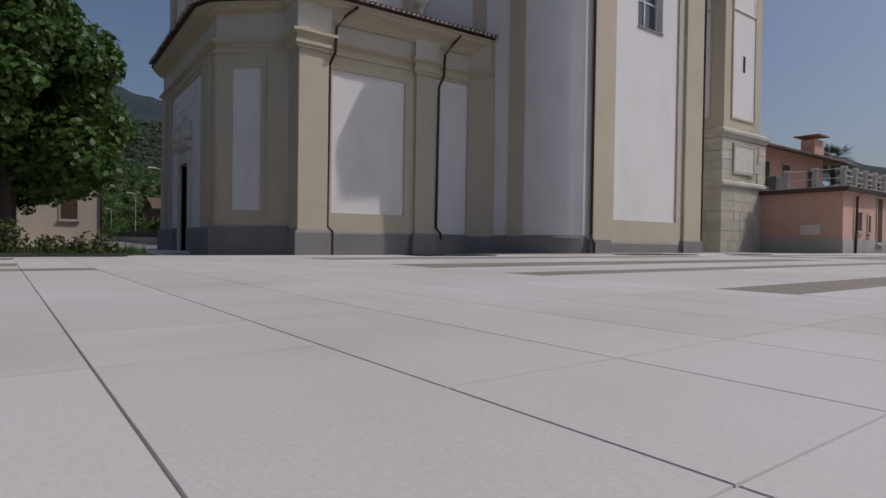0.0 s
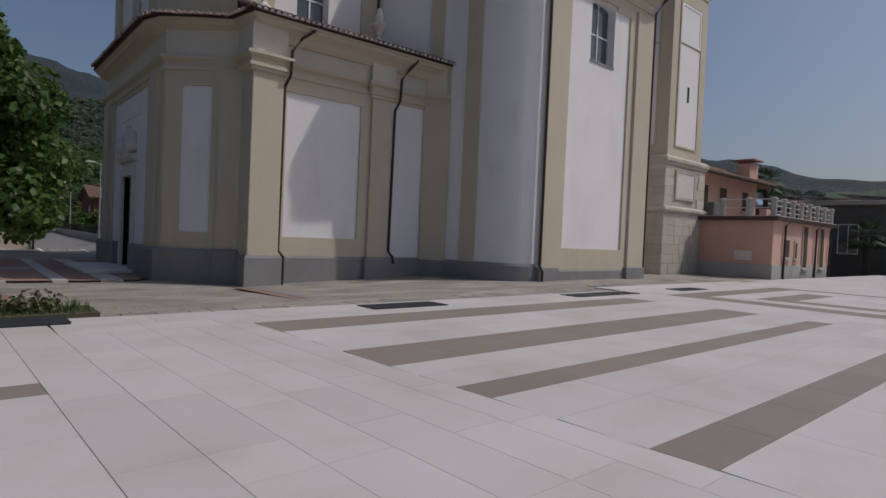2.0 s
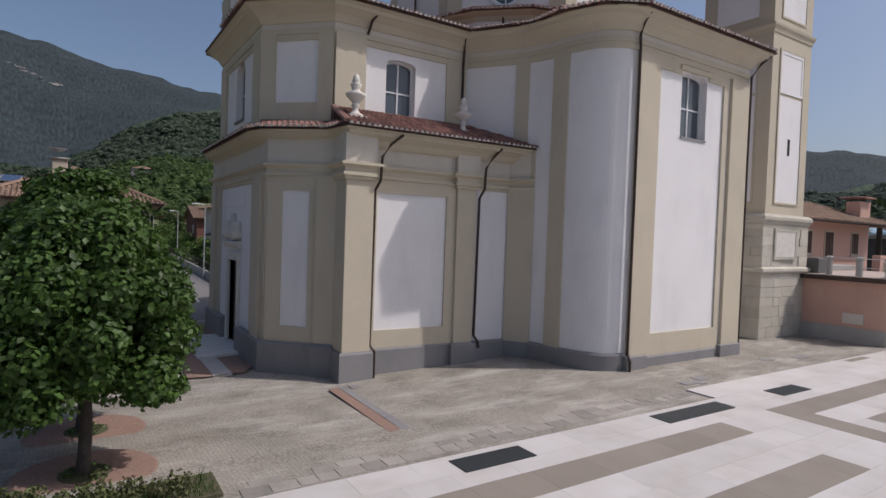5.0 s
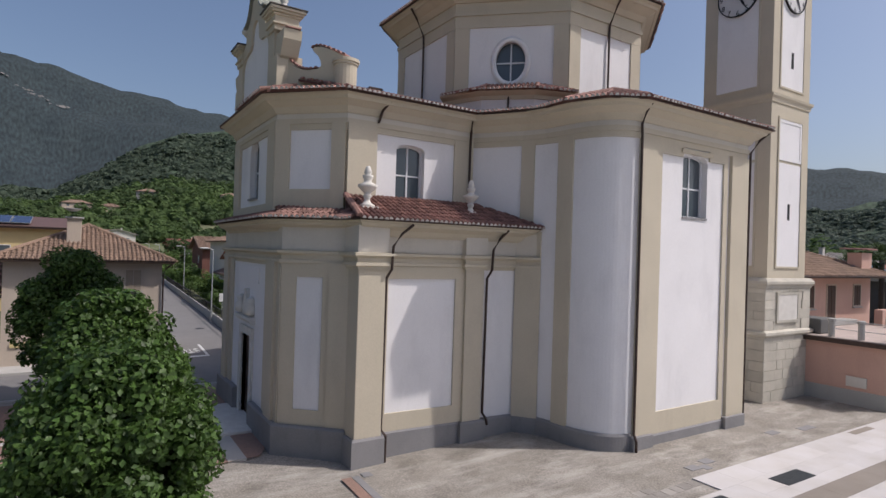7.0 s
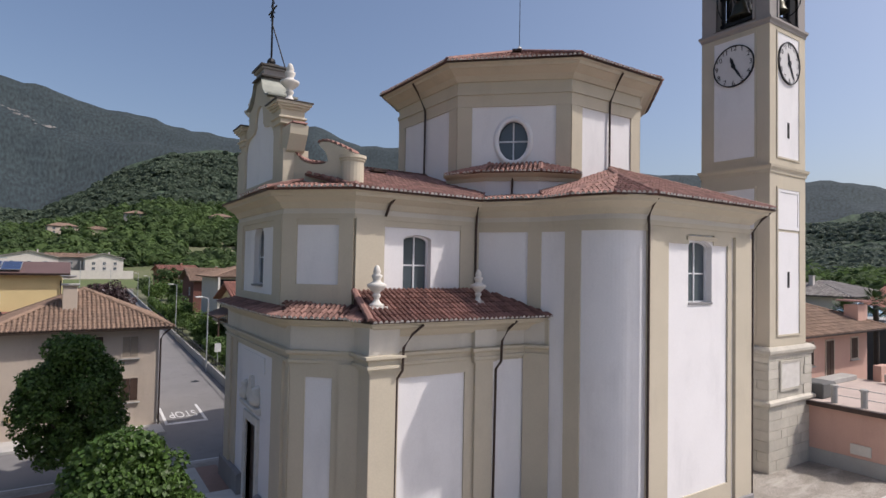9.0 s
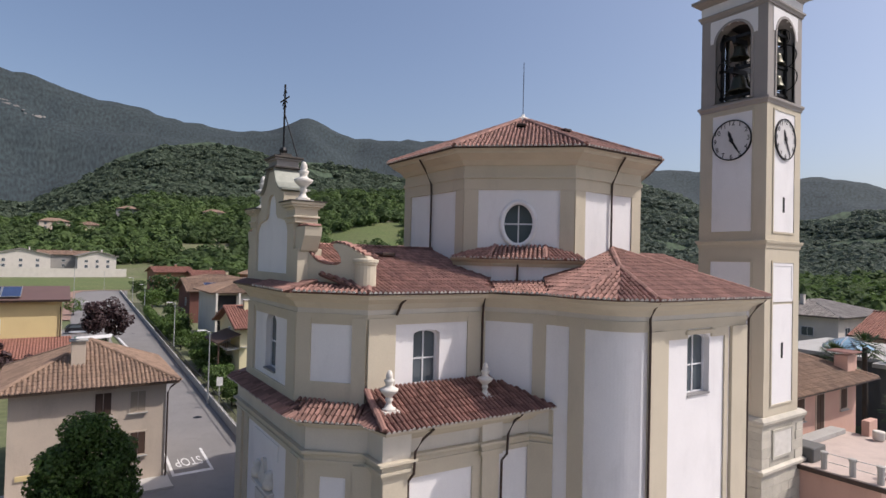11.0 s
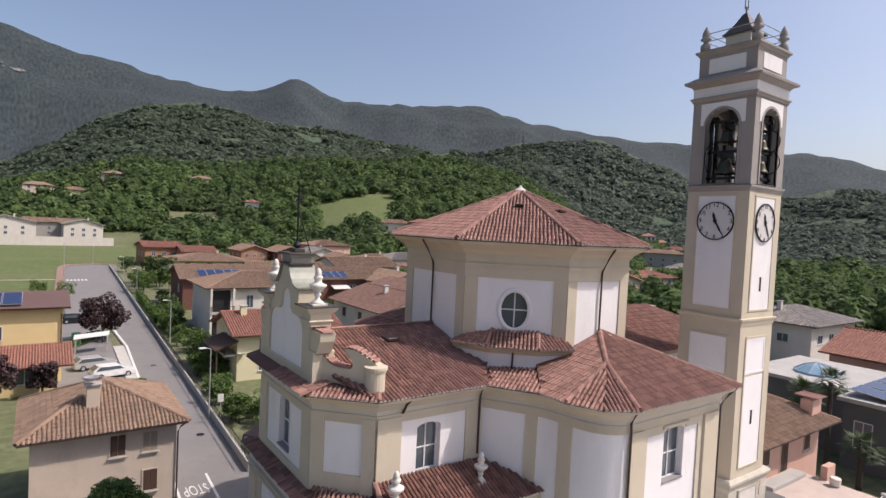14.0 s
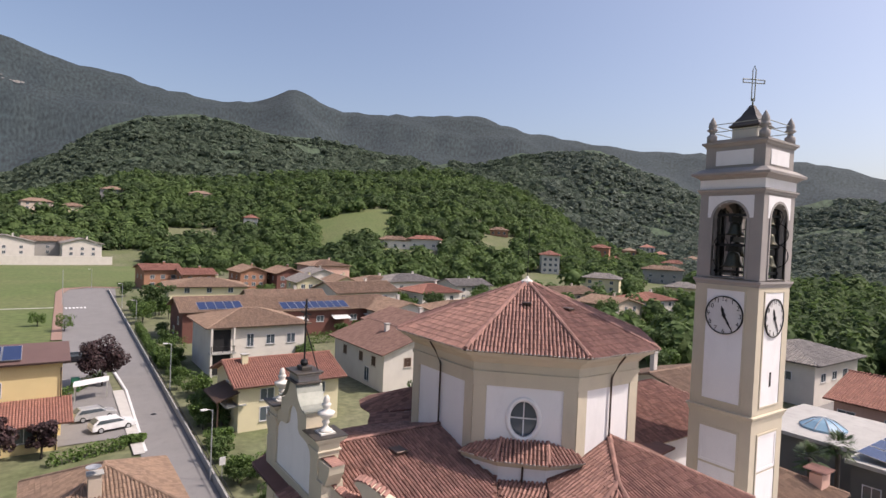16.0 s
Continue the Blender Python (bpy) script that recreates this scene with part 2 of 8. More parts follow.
# ---- materials ----
def material(name, colour, rough=0.8, second=None, scale=2.0, spread=0.5, grain=0.08, grain_scale=60.0, bump=0.15, bump_scale=40.0, metal=0.0, island=0.0, object_random=0.0, stain=0.0, spec=0.4):
    """A surface with a broad patchy second colour, fine grain, relief and variation from piece to piece."""
    m = bpy.data.materials.new(name)
    m.use_nodes = True
    nt = m.node_tree
    b = nt.nodes["Principled BSDF"]
    N, L = nt.nodes.new, nt.links.new
    b.inputs["Roughness"].default_value, b.inputs["Metallic"].default_value = rough, metal
    b.inputs["Specular IOR Level"].default_value = spec
    co = N("ShaderNodeTexCoord")
    big = N("ShaderNodeTexNoise")
    big.inputs["Scale"].default_value, big.inputs["Detail"].default_value = scale, 5.0
    L(co.outputs["Object"], big.inputs["Vector"])
    ramp = N("ShaderNodeMapRange")
    ramp.inputs["From Min"].default_value, ramp.inputs["From Max"].default_value = 0.5 - spread * 0.5, 0.5 + spread * 0.5
    L(big.outputs["Fac"], ramp.inputs["Value"])
    mix = N("ShaderNodeMix")
    mix.data_type = "RGBA"
    mix.inputs["A"].default_value = (*colour, 1)
    mix.inputs["B"].default_value = (*(second or [c * 0.8 for c in colour]), 1)
    L(ramp.outputs["Result"], mix.inputs["Factor"])
    fine = N("ShaderNodeTexNoise")
    fine.inputs["Scale"].default_value, fine.inputs["Detail"].default_value = grain_scale, 3.0
    L(co.outputs["Object"], fine.inputs["Vector"])
    val = N("ShaderNodeMapRange")
    val.inputs["To Min"].default_value, val.inputs["To Max"].default_value = 1 - grain, 1 + grain
    val.inputs["From Min"].default_value, val.inputs["From Max"].default_value = 0.3, 0.7
    L(fine.outputs["Fac"], val.inputs["Value"])
    last = val.outputs["Result"]
    if island or object_random:
        src = N("ShaderNodeNewGeometry").outputs["Random Per Island"] if island else N("ShaderNodeObjectInfo").outputs["Random"]
        amount = island or object_random
        rr = N("ShaderNodeMapRange")
        rr.inputs["To Min"].default_value, rr.inputs["To Max"].default_value = 1 - amount, 1 + amount
        L(src, rr.inputs["Value"])
        mul = N("ShaderNodeMath")
        mul.operation = "MULTIPLY"
        L(last, mul.inputs[0]), L(rr.outputs["Result"], mul.inputs[1])
        last = mul.outputs[0]
    if stain:
        st = N("ShaderNodeTexNoise")
        st.inputs["Scale"].default_value, st.inputs["Detail"].default_value, st.inputs["Roughness"].default_value = 0.9, 8.0, 0.65
        mp = N("ShaderNodeMapping")
        mp.inputs["Scale"].default_value = (1.0, 1.0, 0.35)
        L(co.outputs["Object"], mp.inputs["Vector"]), L(mp.outputs[0], st.inputs["Vector"])
        sr = N("ShaderNodeMapRange")
        sr.inputs["From Min"].default_value, sr.inputs["From Max"].default_value = 0.52, 0.75
        sr.inputs["To Min"].default_value, sr.inputs["To Max"].default_value = 1.0, 1.0 - stain
        L(st.outputs["Fac"], sr.inputs["Value"])
        mul2 = N("ShaderNodeMath")
        mul2.operation = "MULTIPLY"
        L(last, mul2.inputs[0]), L(sr.outputs["Result"], mul2.inputs[1])
        last = mul2.outputs[0]
    out = N("ShaderNodeVectorMath")
    out.operation = "SCALE"
    L(mix.outputs["Result"], out.inputs[0]), L(last, out.inputs["Scale"])
    L(out.outputs[0], b.inputs["Base Color"])
    if bump:
        bn = N("ShaderNodeTexNoise")
        bn.inputs["Scale"].default_value, bn.inputs["Detail"].default_value = bump_scale, 4.0
        L(co.outputs["Object"], bn.inputs["Vector"])
        bp = N("ShaderNodeBump")
        bp.inputs["Strength"].default_value, bp.inputs["Distance"].default_value = bump, 0.02
        L(bn.outputs["Fac"], bp.inputs["Height"]), L(bp.outputs[0], b.inputs["Normal"])
    return m


WHITE = material("white_stucco", (0.80, 0.78, 0.78), 0.85, (0.74, 0.72, 0.72), 0.6, 0.6, 0.03, 25, 0.08, 30, stain=0.1)
CREAM = material("cream_stucco", (0.56, 0.495, 0.385), 0.85, (0.50, 0.445, 0.345), 0.7, 0.6, 0.04, 25, 0.08, 30, stain=0.12)
PALE = material("pale_cream_stucco", (0.62, 0.575, 0.50), 0.85, (0.56, 0.52, 0.455), 0.7, 0.6, 0.04, 25, 0.08, 30, stain=0.12)
TOWER_GREY = material("grey_tower_stucco", (0.34, 0.31, 0.29), 0.85, (0.27, 0.25, 0.24), 0.7, 0.6, 0.05, 25, 0.1, 30, stain=0.15)
PLINTH = material("grey_plinth_stone", (0.27, 0.26, 0.26), 0.75, (0.20, 0.195, 0.20), 0.8, 0.7, 0.08, 30, 0.15, 30, stain=0.2)
URN = material("weathered_urn_stone", (0.72, 0.69, 0.64), 0.85, (0.55, 0.52, 0.47), 3.0, 0.7, 0.08, 40, 0.2, 40)
STONE = material("pale_limestone_blocks", (0.58, 0.54, 0.46), 0.8, (0.42, 0.39, 0.33), 1.4, 0.7, 0.1, 30, 0.25, 25, object_random=0.1, stain=0.15)
TILE = material("terracotta_roof_tile", (0.325, 0.175, 0.14), 0.85, (0.20, 0.112, 0.095), 1.6, 0.8, 0.15, 30, 0.2, 40, island=0.26)
TILE_ONE = material("terracotta_roof_tile_single", (0.25, 0.125, 0.10), 0.85, (0.17, 0.09, 0.075), 1.2, 0.8, 0.15, 30, 0.2, 40, object_random=0.35)
TILE_OLD = material("old_terracotta_tile", (0.25, 0.138, 0.112), 0.85, (0.155, 0.09, 0.078), 1.2, 0.8, 0.15, 30, 0.2, 40, island=0.35)
MORTAR = material("pale_lime_mortar", (0.60, 0.57, 0.53), 0.9, (0.42, 0.39, 0.36), 3.0, 0.8, 0.15, 30, 0.1, island=0.25)
UNDER = material("roof_underlay", (0.15, 0.075, 0.06), 0.9, bump=0)
PIPE = material("brown_copper_pipe", (0.075, 0.05, 0.042), 0.45, (0.05, 0.035, 0.03), 4, metal=0.5, bump=0)
DOOR = material("dark_brown_door_wood", (0.035, 0.018, 0.014), 0.5, (0.022, 0.012, 0.01), 3, bump=0.1)
IRON = material("dark_iron", (0.03, 0.03, 0.032), 0.5, metal=0.6, bump=0.05)
BRONZE = material("dark_bronze_bell", (0.09, 0.075, 0.05), 0.45, (0.05, 0.06, 0.045), 5, metal=0.7, bump=0.05)
COPPER = material("dark_copper_sheet", (0.055, 0.05, 0.05), 0.5, (0.09, 0.075, 0.06), 3, metal=0.3, bump=0.05)
LEAD = material("grey_green_lead_sheet", (0.30, 0.31, 0.27), 0.55, (0.22, 0.23, 0.2), 3, metal=0.2, bump=0.05)
DIAL = material("clock_dial_grey", (0.66, 0.64, 0.63), 0.6, (0.58, 0.56, 0.55), 2, bump=0.02)
BLACK = material("black_paint", (0.012, 0.012, 0.014), 0.5, bump=0)
# near-black that stands in for the shade inside openings
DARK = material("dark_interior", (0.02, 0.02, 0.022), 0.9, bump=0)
FRAME = material("white_window_frame", (0.72, 0.72, 0.74), 0.5, bump=0)


def glass_material(name, tint=(0.10, 0.12, 0.14), rough=0.06):
    m = bpy.data.materials.new(name)
    m.use_nodes = True
    b = m.node_tree.nodes["Principled BSDF"]
    b.inputs["Base Color"].default_value = (*tint, 1)
    b.inputs["Roughness"].default_value = rough
    b.inputs["Specular IOR Level"].default_value, b.inputs["IOR"].default_value = 0.5, 1.55
    n = m.node_tree.nodes.new("ShaderNodeTexNoise")
    n.inputs["Scale"].default_value = 1.5
    bp = m.node_tree.nodes.new("ShaderNodeBump")
    bp.inputs["Strength"].default_value, bp.inputs["Distance"].default_value = 0.05, 0.05
    m.node_tree.links.new(n.outputs["Fac"], bp.inputs["Height"])
    m.node_tree.links.new(bp.outputs[0], b.inputs["Normal"])
    return m


GLASS = glass_material("window_glass", (0.075, 0.094, 0.11))
# ---- church ----
AXIS = 6.9                      # the church's axis runs along x at this y
church = tagged(empty("church", (5, 6.9, 0)), "cream and white stuccoed baroque church with terracotta roofs", "church")


def mirror(points):
    return [(x, 2 * AXIS - y) for x, y in points[::-1]]


def along(path, s0, s1, step=0.25):
    """The stretch of a plan between two lengths from its start."""
    out, run = [], 0.0
    total = sum(math.hypot(q[0] - p[0], q[1] - p[1]) for p, q in zip(path, path[1:]))
    s0, s1 = max(s0, 0.0), min(s1, total)
    for (ax, ay), (bx, by) in zip(path, path[1:]):
        d = math.hypot(bx - ax, by - ay)
        for s in (s0, s1):
            if run - 1e-6 <= s <= run + d + 1e-6:
                k = (s - run) / d
                out.append((s, (ax + (bx - ax) * k, ay + (by - ay) * k)))
        if s0 < run + d < s1:
            out.append((run + d, (bx, by)))
        run += d
    out.sort()
    return [p for i, (s, p) in enumerate(out) if i == 0 or s - out[i - 1][0] > 1e-3]


BULGE = [(8.6, -3.15), (8.3, -3.12), (8.0, -3.0), (7.72, -2.8), (7.48, -2.5), (7.3, -2.1), (7.18, -1.6), (7.1, -0.95), (6.98, -0.35), (6.84, 0.0), (6.6, 0.45), (6.2, 1.05), (5.8, 1.65), (5.5, 2.05)]


def finer(path, n=3):
    """A smoother plan through the same points."""
    out = []
    for i in range(len(path) - 1):
        p0, p1, p2, p3 = (Vector(path[min(max(i + k, 0), len(path) - 1)]) for k in (-1, 0, 1, 2))
        for j in range(n):
            t = j / n
            q = 0.5 * (2 * p1 + (p2 - p0) * t + (2 * p0 - 5 * p1 + 4 * p2 - p3) * t * t + (3 * p1 - p0 - 3 * p2 + p3) * t ** 3)
            out.append((q.x, q.y))
    return out + [path[-1]]


BULGE = finer(BULGE)
TE = 14.92                      # end of the transept
HALF = [(TE, -3.15)] + BULGE + [(0.4, 2.05), (-1.36, 3.9)]
WALLS = HALF + mirror(HALF) + [(TE, 11.4), (17.2, 11.4), (17.2, 2.4), (TE, 2.4)]


def sy(x, out=0.0):
    """The lower bay's side wall, which stands slightly askew."""
    return 0.42 + 0.045 * (6.42 - x) - out


LOWER_HALF = [(7.0, -0.3), (6.42, sy(6.42)), (0.35, sy(0.35)), (0.35, 1.05), (-1.42, 2.7)]
LOWER = LOWER_HALF + mirror(LOWER_HALF)
EAVE_HALF = [(7.25, -0.3), (0.05, -0.05), (-0.14, 1.05), (-1.0, 1.76), (-1.7, 2.4), (-1.95, 3.1)]
LOWER_EAVE = EAVE_HALF + mirror(EAVE_HALF)


def arched(width, z0, z1, rise=0.18):
    """Outline of an opening with a flat arch, as (across, height)."""
    w = width / 2
    arc = [(w * math.cos(a), z1 - rise + rise * math.sin(a)) for a in (math.pi * k / 10 for k in range(11))]
    return [(-w, z0), (w, z0)] + arc


def extruded(outline, origin, across, out, d0, d1):
    """A body of an upright outline pushed from d0 to d1 along out."""
    bm = bmesh.new()
    o, a, n = Vector(origin), Vector(across), Vector(out)
    up = Vector((0, 0, 1))
    lo = [bm.verts.new(o + a * x + up * z + n * d0) for x, z in outline]
    hi = [bm.verts.new(o + a * x + up * z + n * d1) for x, z in outline]
    bm.faces.new(lo[::-1]), bm.faces.new(hi)
    for i in range(len(outline)):
        j = (i + 1) % len(outline)
        bm.faces.new((lo[i], lo[j], hi[j], hi[i]))
    bmesh.ops.recalc_face_normals(bm, faces=bm.faces)
    return bm


def ring_body(outer, inner, origin, across, out, d0, d1):
    """A frame between two outlines of as many points."""
    bm = bmesh.new()
    o, a, n = Vector(origin), Vector(across), Vector(out)
    up = Vector((0, 0, 1))
    rows = [[bm.verts.new(o + a * x + up * z + n * d) for x, z in line] for line, d in ((inner, d0), (outer, d0), (outer, d1), (inner, d1))]
    m = len(outer)
    for p, q in zip(rows, rows[1:] + rows[:1]):
        for i in range(m):
            j = (i + 1) % m
            bm.faces.new((p[i], p[j], q[j], q[i]))
    bmesh.ops.recalc_face_normals(bm, faces=bm.faces)
    return bm


def church_window(name, origin, across, out, width, z0, z1, depth=0.28):
    """An arched window of four panes in its reveal."""
    o = Vector((*origin, 0)) - Vector((*out, 0)) * depth
    a, n = (*across, 0), (*out, 0)
    win = part(name, ring_body(arched(width, z0, z1), [(x * (1 - 0.14 / width), z0 + 0.07 + (z - z0) * (z1 - z0 - 0.14) / (z1 - z0)) for x, z in arched(width, z0, z1)], o, a, n, -0.05, 0.05), FRAME, church, "arched four-pane window with white bars")
    w = width / 2
    part("pane", extruded(arched(width - 0.08, z0 + 0.04, z1 - 0.04), o, a, n, -0.03, -0.005), GLASS, win, "dark glass pane")
    zm = z0 + (z1 - z0) * 0.47
    part("glazing_bar", extruded([(-0.03, z0 + 0.05), (0.03, z0 + 0.05), (0.03, z1 - 0.05), (-0.03, z1 - 0.05)], o, a, n, -0.03, 0.03), FRAME, win)
    part("glazing_bar", extruded([(-w + 0.05, zm - 0.025), (w - 0.05, zm - 0.025), (w - 0.05, zm + 0.025), (-w + 0.05, zm + 0.025)], o, a, n, -0.03, 0.028), FRAME, win)
    part("sill", extruded([(-w, z0 - 0.05), (w, z0 - 0.05), (w, z0 + 0.02), (-w, z0 + 0.02)], o, a, n, 0.0, depth + 0.04), PLINTH, win, "grey sloping stone sill")
    return win


# main walls, with their window openings
body = part("upper_wall", band(WALLS, -0.45, 0.0, -0.5, 11.35, True), WHITE, church, "white stucco wall")
cut(body, [extruded(arched(1.14, 8.1, 10.12), (2.83, 2.05, 0), (1, 0, 0), (0, -1, 0), -0.7, 0.3),
           extruded(arched(1.45, 7.88, 10.15, 0.22), (11.68, -3.15, 0), (1, 0, 0), (0, -1, 0), -0.7, 0.3),
           extruded(arched(1.3, 8.2, 10.45, 0.5), (-1.4, 6.9, 0), (0, -1, 0), (-1, 0, 0), -0.7, 0.3),
           boxed(-2.0, -0.6, 6.2, 7.6, -0.7, 3.02)])
church_window("side_window", (2.83, 2.05), (1, 0), (0, -1), 1.14, 8.1, 10.12)
church_window("transept_window", (11.68, -3.15), (1, 0), (0, -1), 1.45, 7.88, 10.15)
church_window("front_window", (-1.4, 6.9), (0, -1), (-1, 0), 1.3, 8.2, 10.45)
low = part("lower_wall", band(LOWER, -0.4, 0.0, -0.5, 7.35), WHITE, church, "white stucco lower wall")
cut(low, [boxed(-2.0, -0.7, 6.2, 7.6, -0.7, 3.02)])
part("porch_backing", boxed(-1.2, -1.0, 6.1, 7.7, -0.5, 3.2), DARK, church)

# cream strips, pilasters and friezes in low relief
SIDE = [(6.42, sy(6.42)), (0.35, sy(0.35))]
CHAMFER = [(0.35, 1.05), (-1.4, 2.7)]
FRONT = [(-1.4, 2.7), (-1.4, 11.1)]


def strip(path, s0, s1, z0, z1, out=0.06, mat=None, name="pilaster_strip", wrap=None):
    return part(name, band(along(path, s0, s1), -0.05, out, z0, z1), mat or CREAM, church)


def rail(path, z0, z1, out=0.06, mat=None, name="frieze_band", closed=False):
    return part(name, band(path, -0.05, out, z0, z1, closed), mat or CREAM, church)


u = lambda x: 6.42 - x
strip(SIDE, u(1.36), u(1.0), 0.55, 5.95)
strip(SIDE, u(4.25), u(3.86), 0.55, 5.95)
strip(SIDE, u(3.86), u(1.36), 0.55, 1.17)
strip(SIDE, u(3.86), u(1.36), 5.47, 5.95)
strip(SIDE, u(4.95), u(4.22), 0.55, 5.9, 0.16, name="pilaster")
strip([(7.0, -0.3), (6.42, sy(6.42))], 0.0, 0.94, 0.55, 5.9, 0.1, name="pilaster")
part("corner_pilaster", boxed(0.18, 1.1, 0.26, 1.2, 0.55, 6.8, 0.02), CREAM, church)
part("corner_pilaster", boxed(0.18, 1.1, 12.6, 13.54, 0.55, 6.8, 0.02), CREAM, church)
strip(CHAMFER, 0.0, 0.75, 0.6, 5.9, 0.14, name="pilaster")
strip(CHAMFER, 0.75, 1.0, 0.6, 5.9)
strip(CHAMFER, 1.9, 2.41, 0.6, 5.9)
strip(CHAMFER, 1.0, 1.9, 0.6, 1.2)
strip(CHAMFER, 1.0, 1.9, 5.45, 5.9)
for a, b in ((0.0, 1.75), (6.65, 8.4)):
    strip(FRONT, a, b, 0.6, 5.9, 0.08)
strip(FRONT, 0.35, 1.15, 0.6, 5.9, 0.18, name="pilaster")
strip(FRONT, 7.25, 8.05, 0.6, 5.9, 0.18, name="pilaster")
strip(FRONT, 1.75, 6.65, 5.75, 5.95, 0.06)

# plinths
LOW_PLINTH = [(7.0, -0.3), (6.42, sy(6.42)), (4.97, sy(4.97)), (4.97, sy(4.97, 0.15)), (4.2, sy(4.2, 0.15)), (4.2, sy(4.2)), (1.12, sy(1.12))]
part("plinth", sweep(bmesh.new(), LOW_PLINTH, [(0.0, -0.6), (0.1, -0.6), (0.1, 0.54), (0.06, 0.6), (0.0, 0.6)], ring=True), PLINTH, church, "grey rendered plinth")
part("corner_plinth", sweep(bmesh.new(), [(1.12, sy(1.12)), (1.12, 0.24), (0.16, 0.24), (0.16, 1.17), (0.35, 1.17)], [(0.0, -0.6), (0.07, -0.6), (0.07, 0.55), (0.03, 0.62), (0.0, 0.62)], ring=True), PLINTH, church)
for f in (lambda p: p, mirror):
    part("plinth", sweep(bmesh.new(), f([(0.25, 1.15), (-1.45, 2.7), (-1.45, 5.7)]), [(0.0, -0.6), (0.2, -0.6), (0.2, 0.64), (0.14, 0.7), (0.0, 0.7)], ring=True), PLINTH, church)
    part("pilaster_base", sweep(bmesh.new(), f([(0.33, 1.08), (-0.2, 1.6)]), [(0.1, -0.6), (0.28, -0.6), (0.28, 0.66), (0.2, 0.73), (0.1, 0.73)], ring=True), PLINTH, church)
bulge_low = BULGE[1:25]
part("plinth", sweep(bmesh.new(), bulge_low, [(0.0, -0.6), (0.09, -0.6), (0.09, 0.52), (0.05, 0.6), (0.0, 0.6)], ring=True), PLINTH, church)
part("plinth", sweep(bmesh.new(), [(TE, -3.15), (8.45, -3.15)], [(0.0, -0.6), (0.1, -0.6), (0.1, 0.36), (0.06, 0.42), (0.0, 0.42)], ring=True), PLINTH, church)
for x0, x1 in ((8.42, 9.46), (13.62, TE + 0.02)):
    part("pilaster_base", boxed(x0, x1, -3.38, -3.1, -0.6, 0.5, 0.02), PLINTH, church)

# lower entablature and its eaves
CAP = [(7.0, -0.3), (6.42, sy(6.42)), (4.99, sy(4.99)), (4.99, sy(4.99, 0.18)), (4.18, sy(4.18, 0.18)), (4.18, sy(4.18)), (1.12, sy(1.12)), (1.12, 0.24), (0.16, 0.24), (0.16, 1.17), (0.26, 1.12), (-1.42, 2.68), (-1.42, 6.9)]
CAP_PROFILE = [(-0.05, 5.78), (0.05, 5.78), (0.05, 5.86), (0.12, 5.89), (0.12, 5.98), (0.06, 6.0), (0.06, 6.12), (0.14, 6.17), (0.2, 6.2), (0.2, 6.28), (-0.05, 6.3)]
for p, nm in ((CAP, "capital_moulding"), (mirror(CAP[:-1] + [(-1.42, 6.88)]), "capital_moulding")):
    part(nm, sweep(bmesh.new(), p, CAP_PROFILE, ring=True), CREAM, church)
    part("entablature", sweep(bmesh.new(), p, [(-0.05, 6.3), (0.04, 6.3), (0.04, 7.2), (-0.05, 7.2)], ring=True), PALE, church, "pale frieze below the lower eaves")
part("lower_cornice", sweep(bmesh.new(), LOWER_EAVE, [(-0.75, 6.8), (-0.58, 6.8), (-0.5, 6.88), (-0.42, 7.0), (-0.2, 7.1), (-0.12, 7.12), (-0.1, 7.2), (-0.02, 7.23), (0.0, 7.3), (-0.75, 7.32)], ring=True), CREAM, church, "cream cornice of the lower eaves")
part("gutter", sweep(bmesh.new(), LOWER_EAVE, [(-0.03, 7.28), (0.02, 7.27), (0.05, 7.29), (0.05, 7.325), (0.03, 7.325), (0.02, 7.3), (-0.03, 7.31)], ring=True), PIPE, church, "dark brown metal gutter")

# upper relief: transept, nave, chamfer and front
T_FLAT = [(TE, -3.15), (8.6, -3.15)]
t = lambda x: TE - x
strip(T_FLAT, t(9.4), t(8.45), 0.4, 10.35, 0.13, name="pilaster")
strip(T_FLAT, t(9.74), t(9.4), 0.4, 10.35)
strip(T_FLAT, t(13.64), t(13.38), 0.4, 10.35)
strip(T_FLAT, 0.0, t(13.8), 0.4, 10.35, 0.13, name="pilaster")
strip(T_FLAT, t(13.38), t(9.74), 0.4, 1.16)
for x0, x1 in ((9.74, 10.9), (12.46, 13.38)):
    strip(T_FLAT, t(x1), t(x0), 10.0, 10.35)
part("window_hood", sweep(bmesh.new(), [(12.6, -3.15), (12.35, -3.15), (11.0, -3.15), (10.76, -3.15)], [(-0.05, 10.14), (0.1, 10.14), (0.14, 10.28), (-0.05, 10.32)], ring=True), CREAM, church)
blen = [0.0]
for i, (p, q) in enumerate(zip(BULGE, BULGE[1:])):
    d = math.hypot(q[0] - p[0], q[1] - p[1])
    blen[-1] += d
    if (i + 1) % 3 == 0:
        blen.append(blen[-1])
blen = [0.0] + blen[:-1]
strip(BULGE, blen[6], blen[7], 0.5, 10.6)
strip(BULGE, blen[9], blen[10], 7.2, 10.6)
strip(BULGE, blen[9] - 0.35, blen[9], 0.5, 7.2)
NAVE = [(5.5, 2.05), (0.4, 2.05)]
strip(NAVE, 0.0, 0.85, 7.6, 10.6)
strip(NAVE, 4.05, 5.16, 7.6, 10.6, 0.14, name="pilaster")
UCH = [(0.4, 2.05), (-1.4, 3.9)]
strip(UCH, -0.06, 0.5, 7.6, 10.6, 0.12, name="pilaster")
strip(UCH, 2.05, 2.58, 7.4, 10.6)
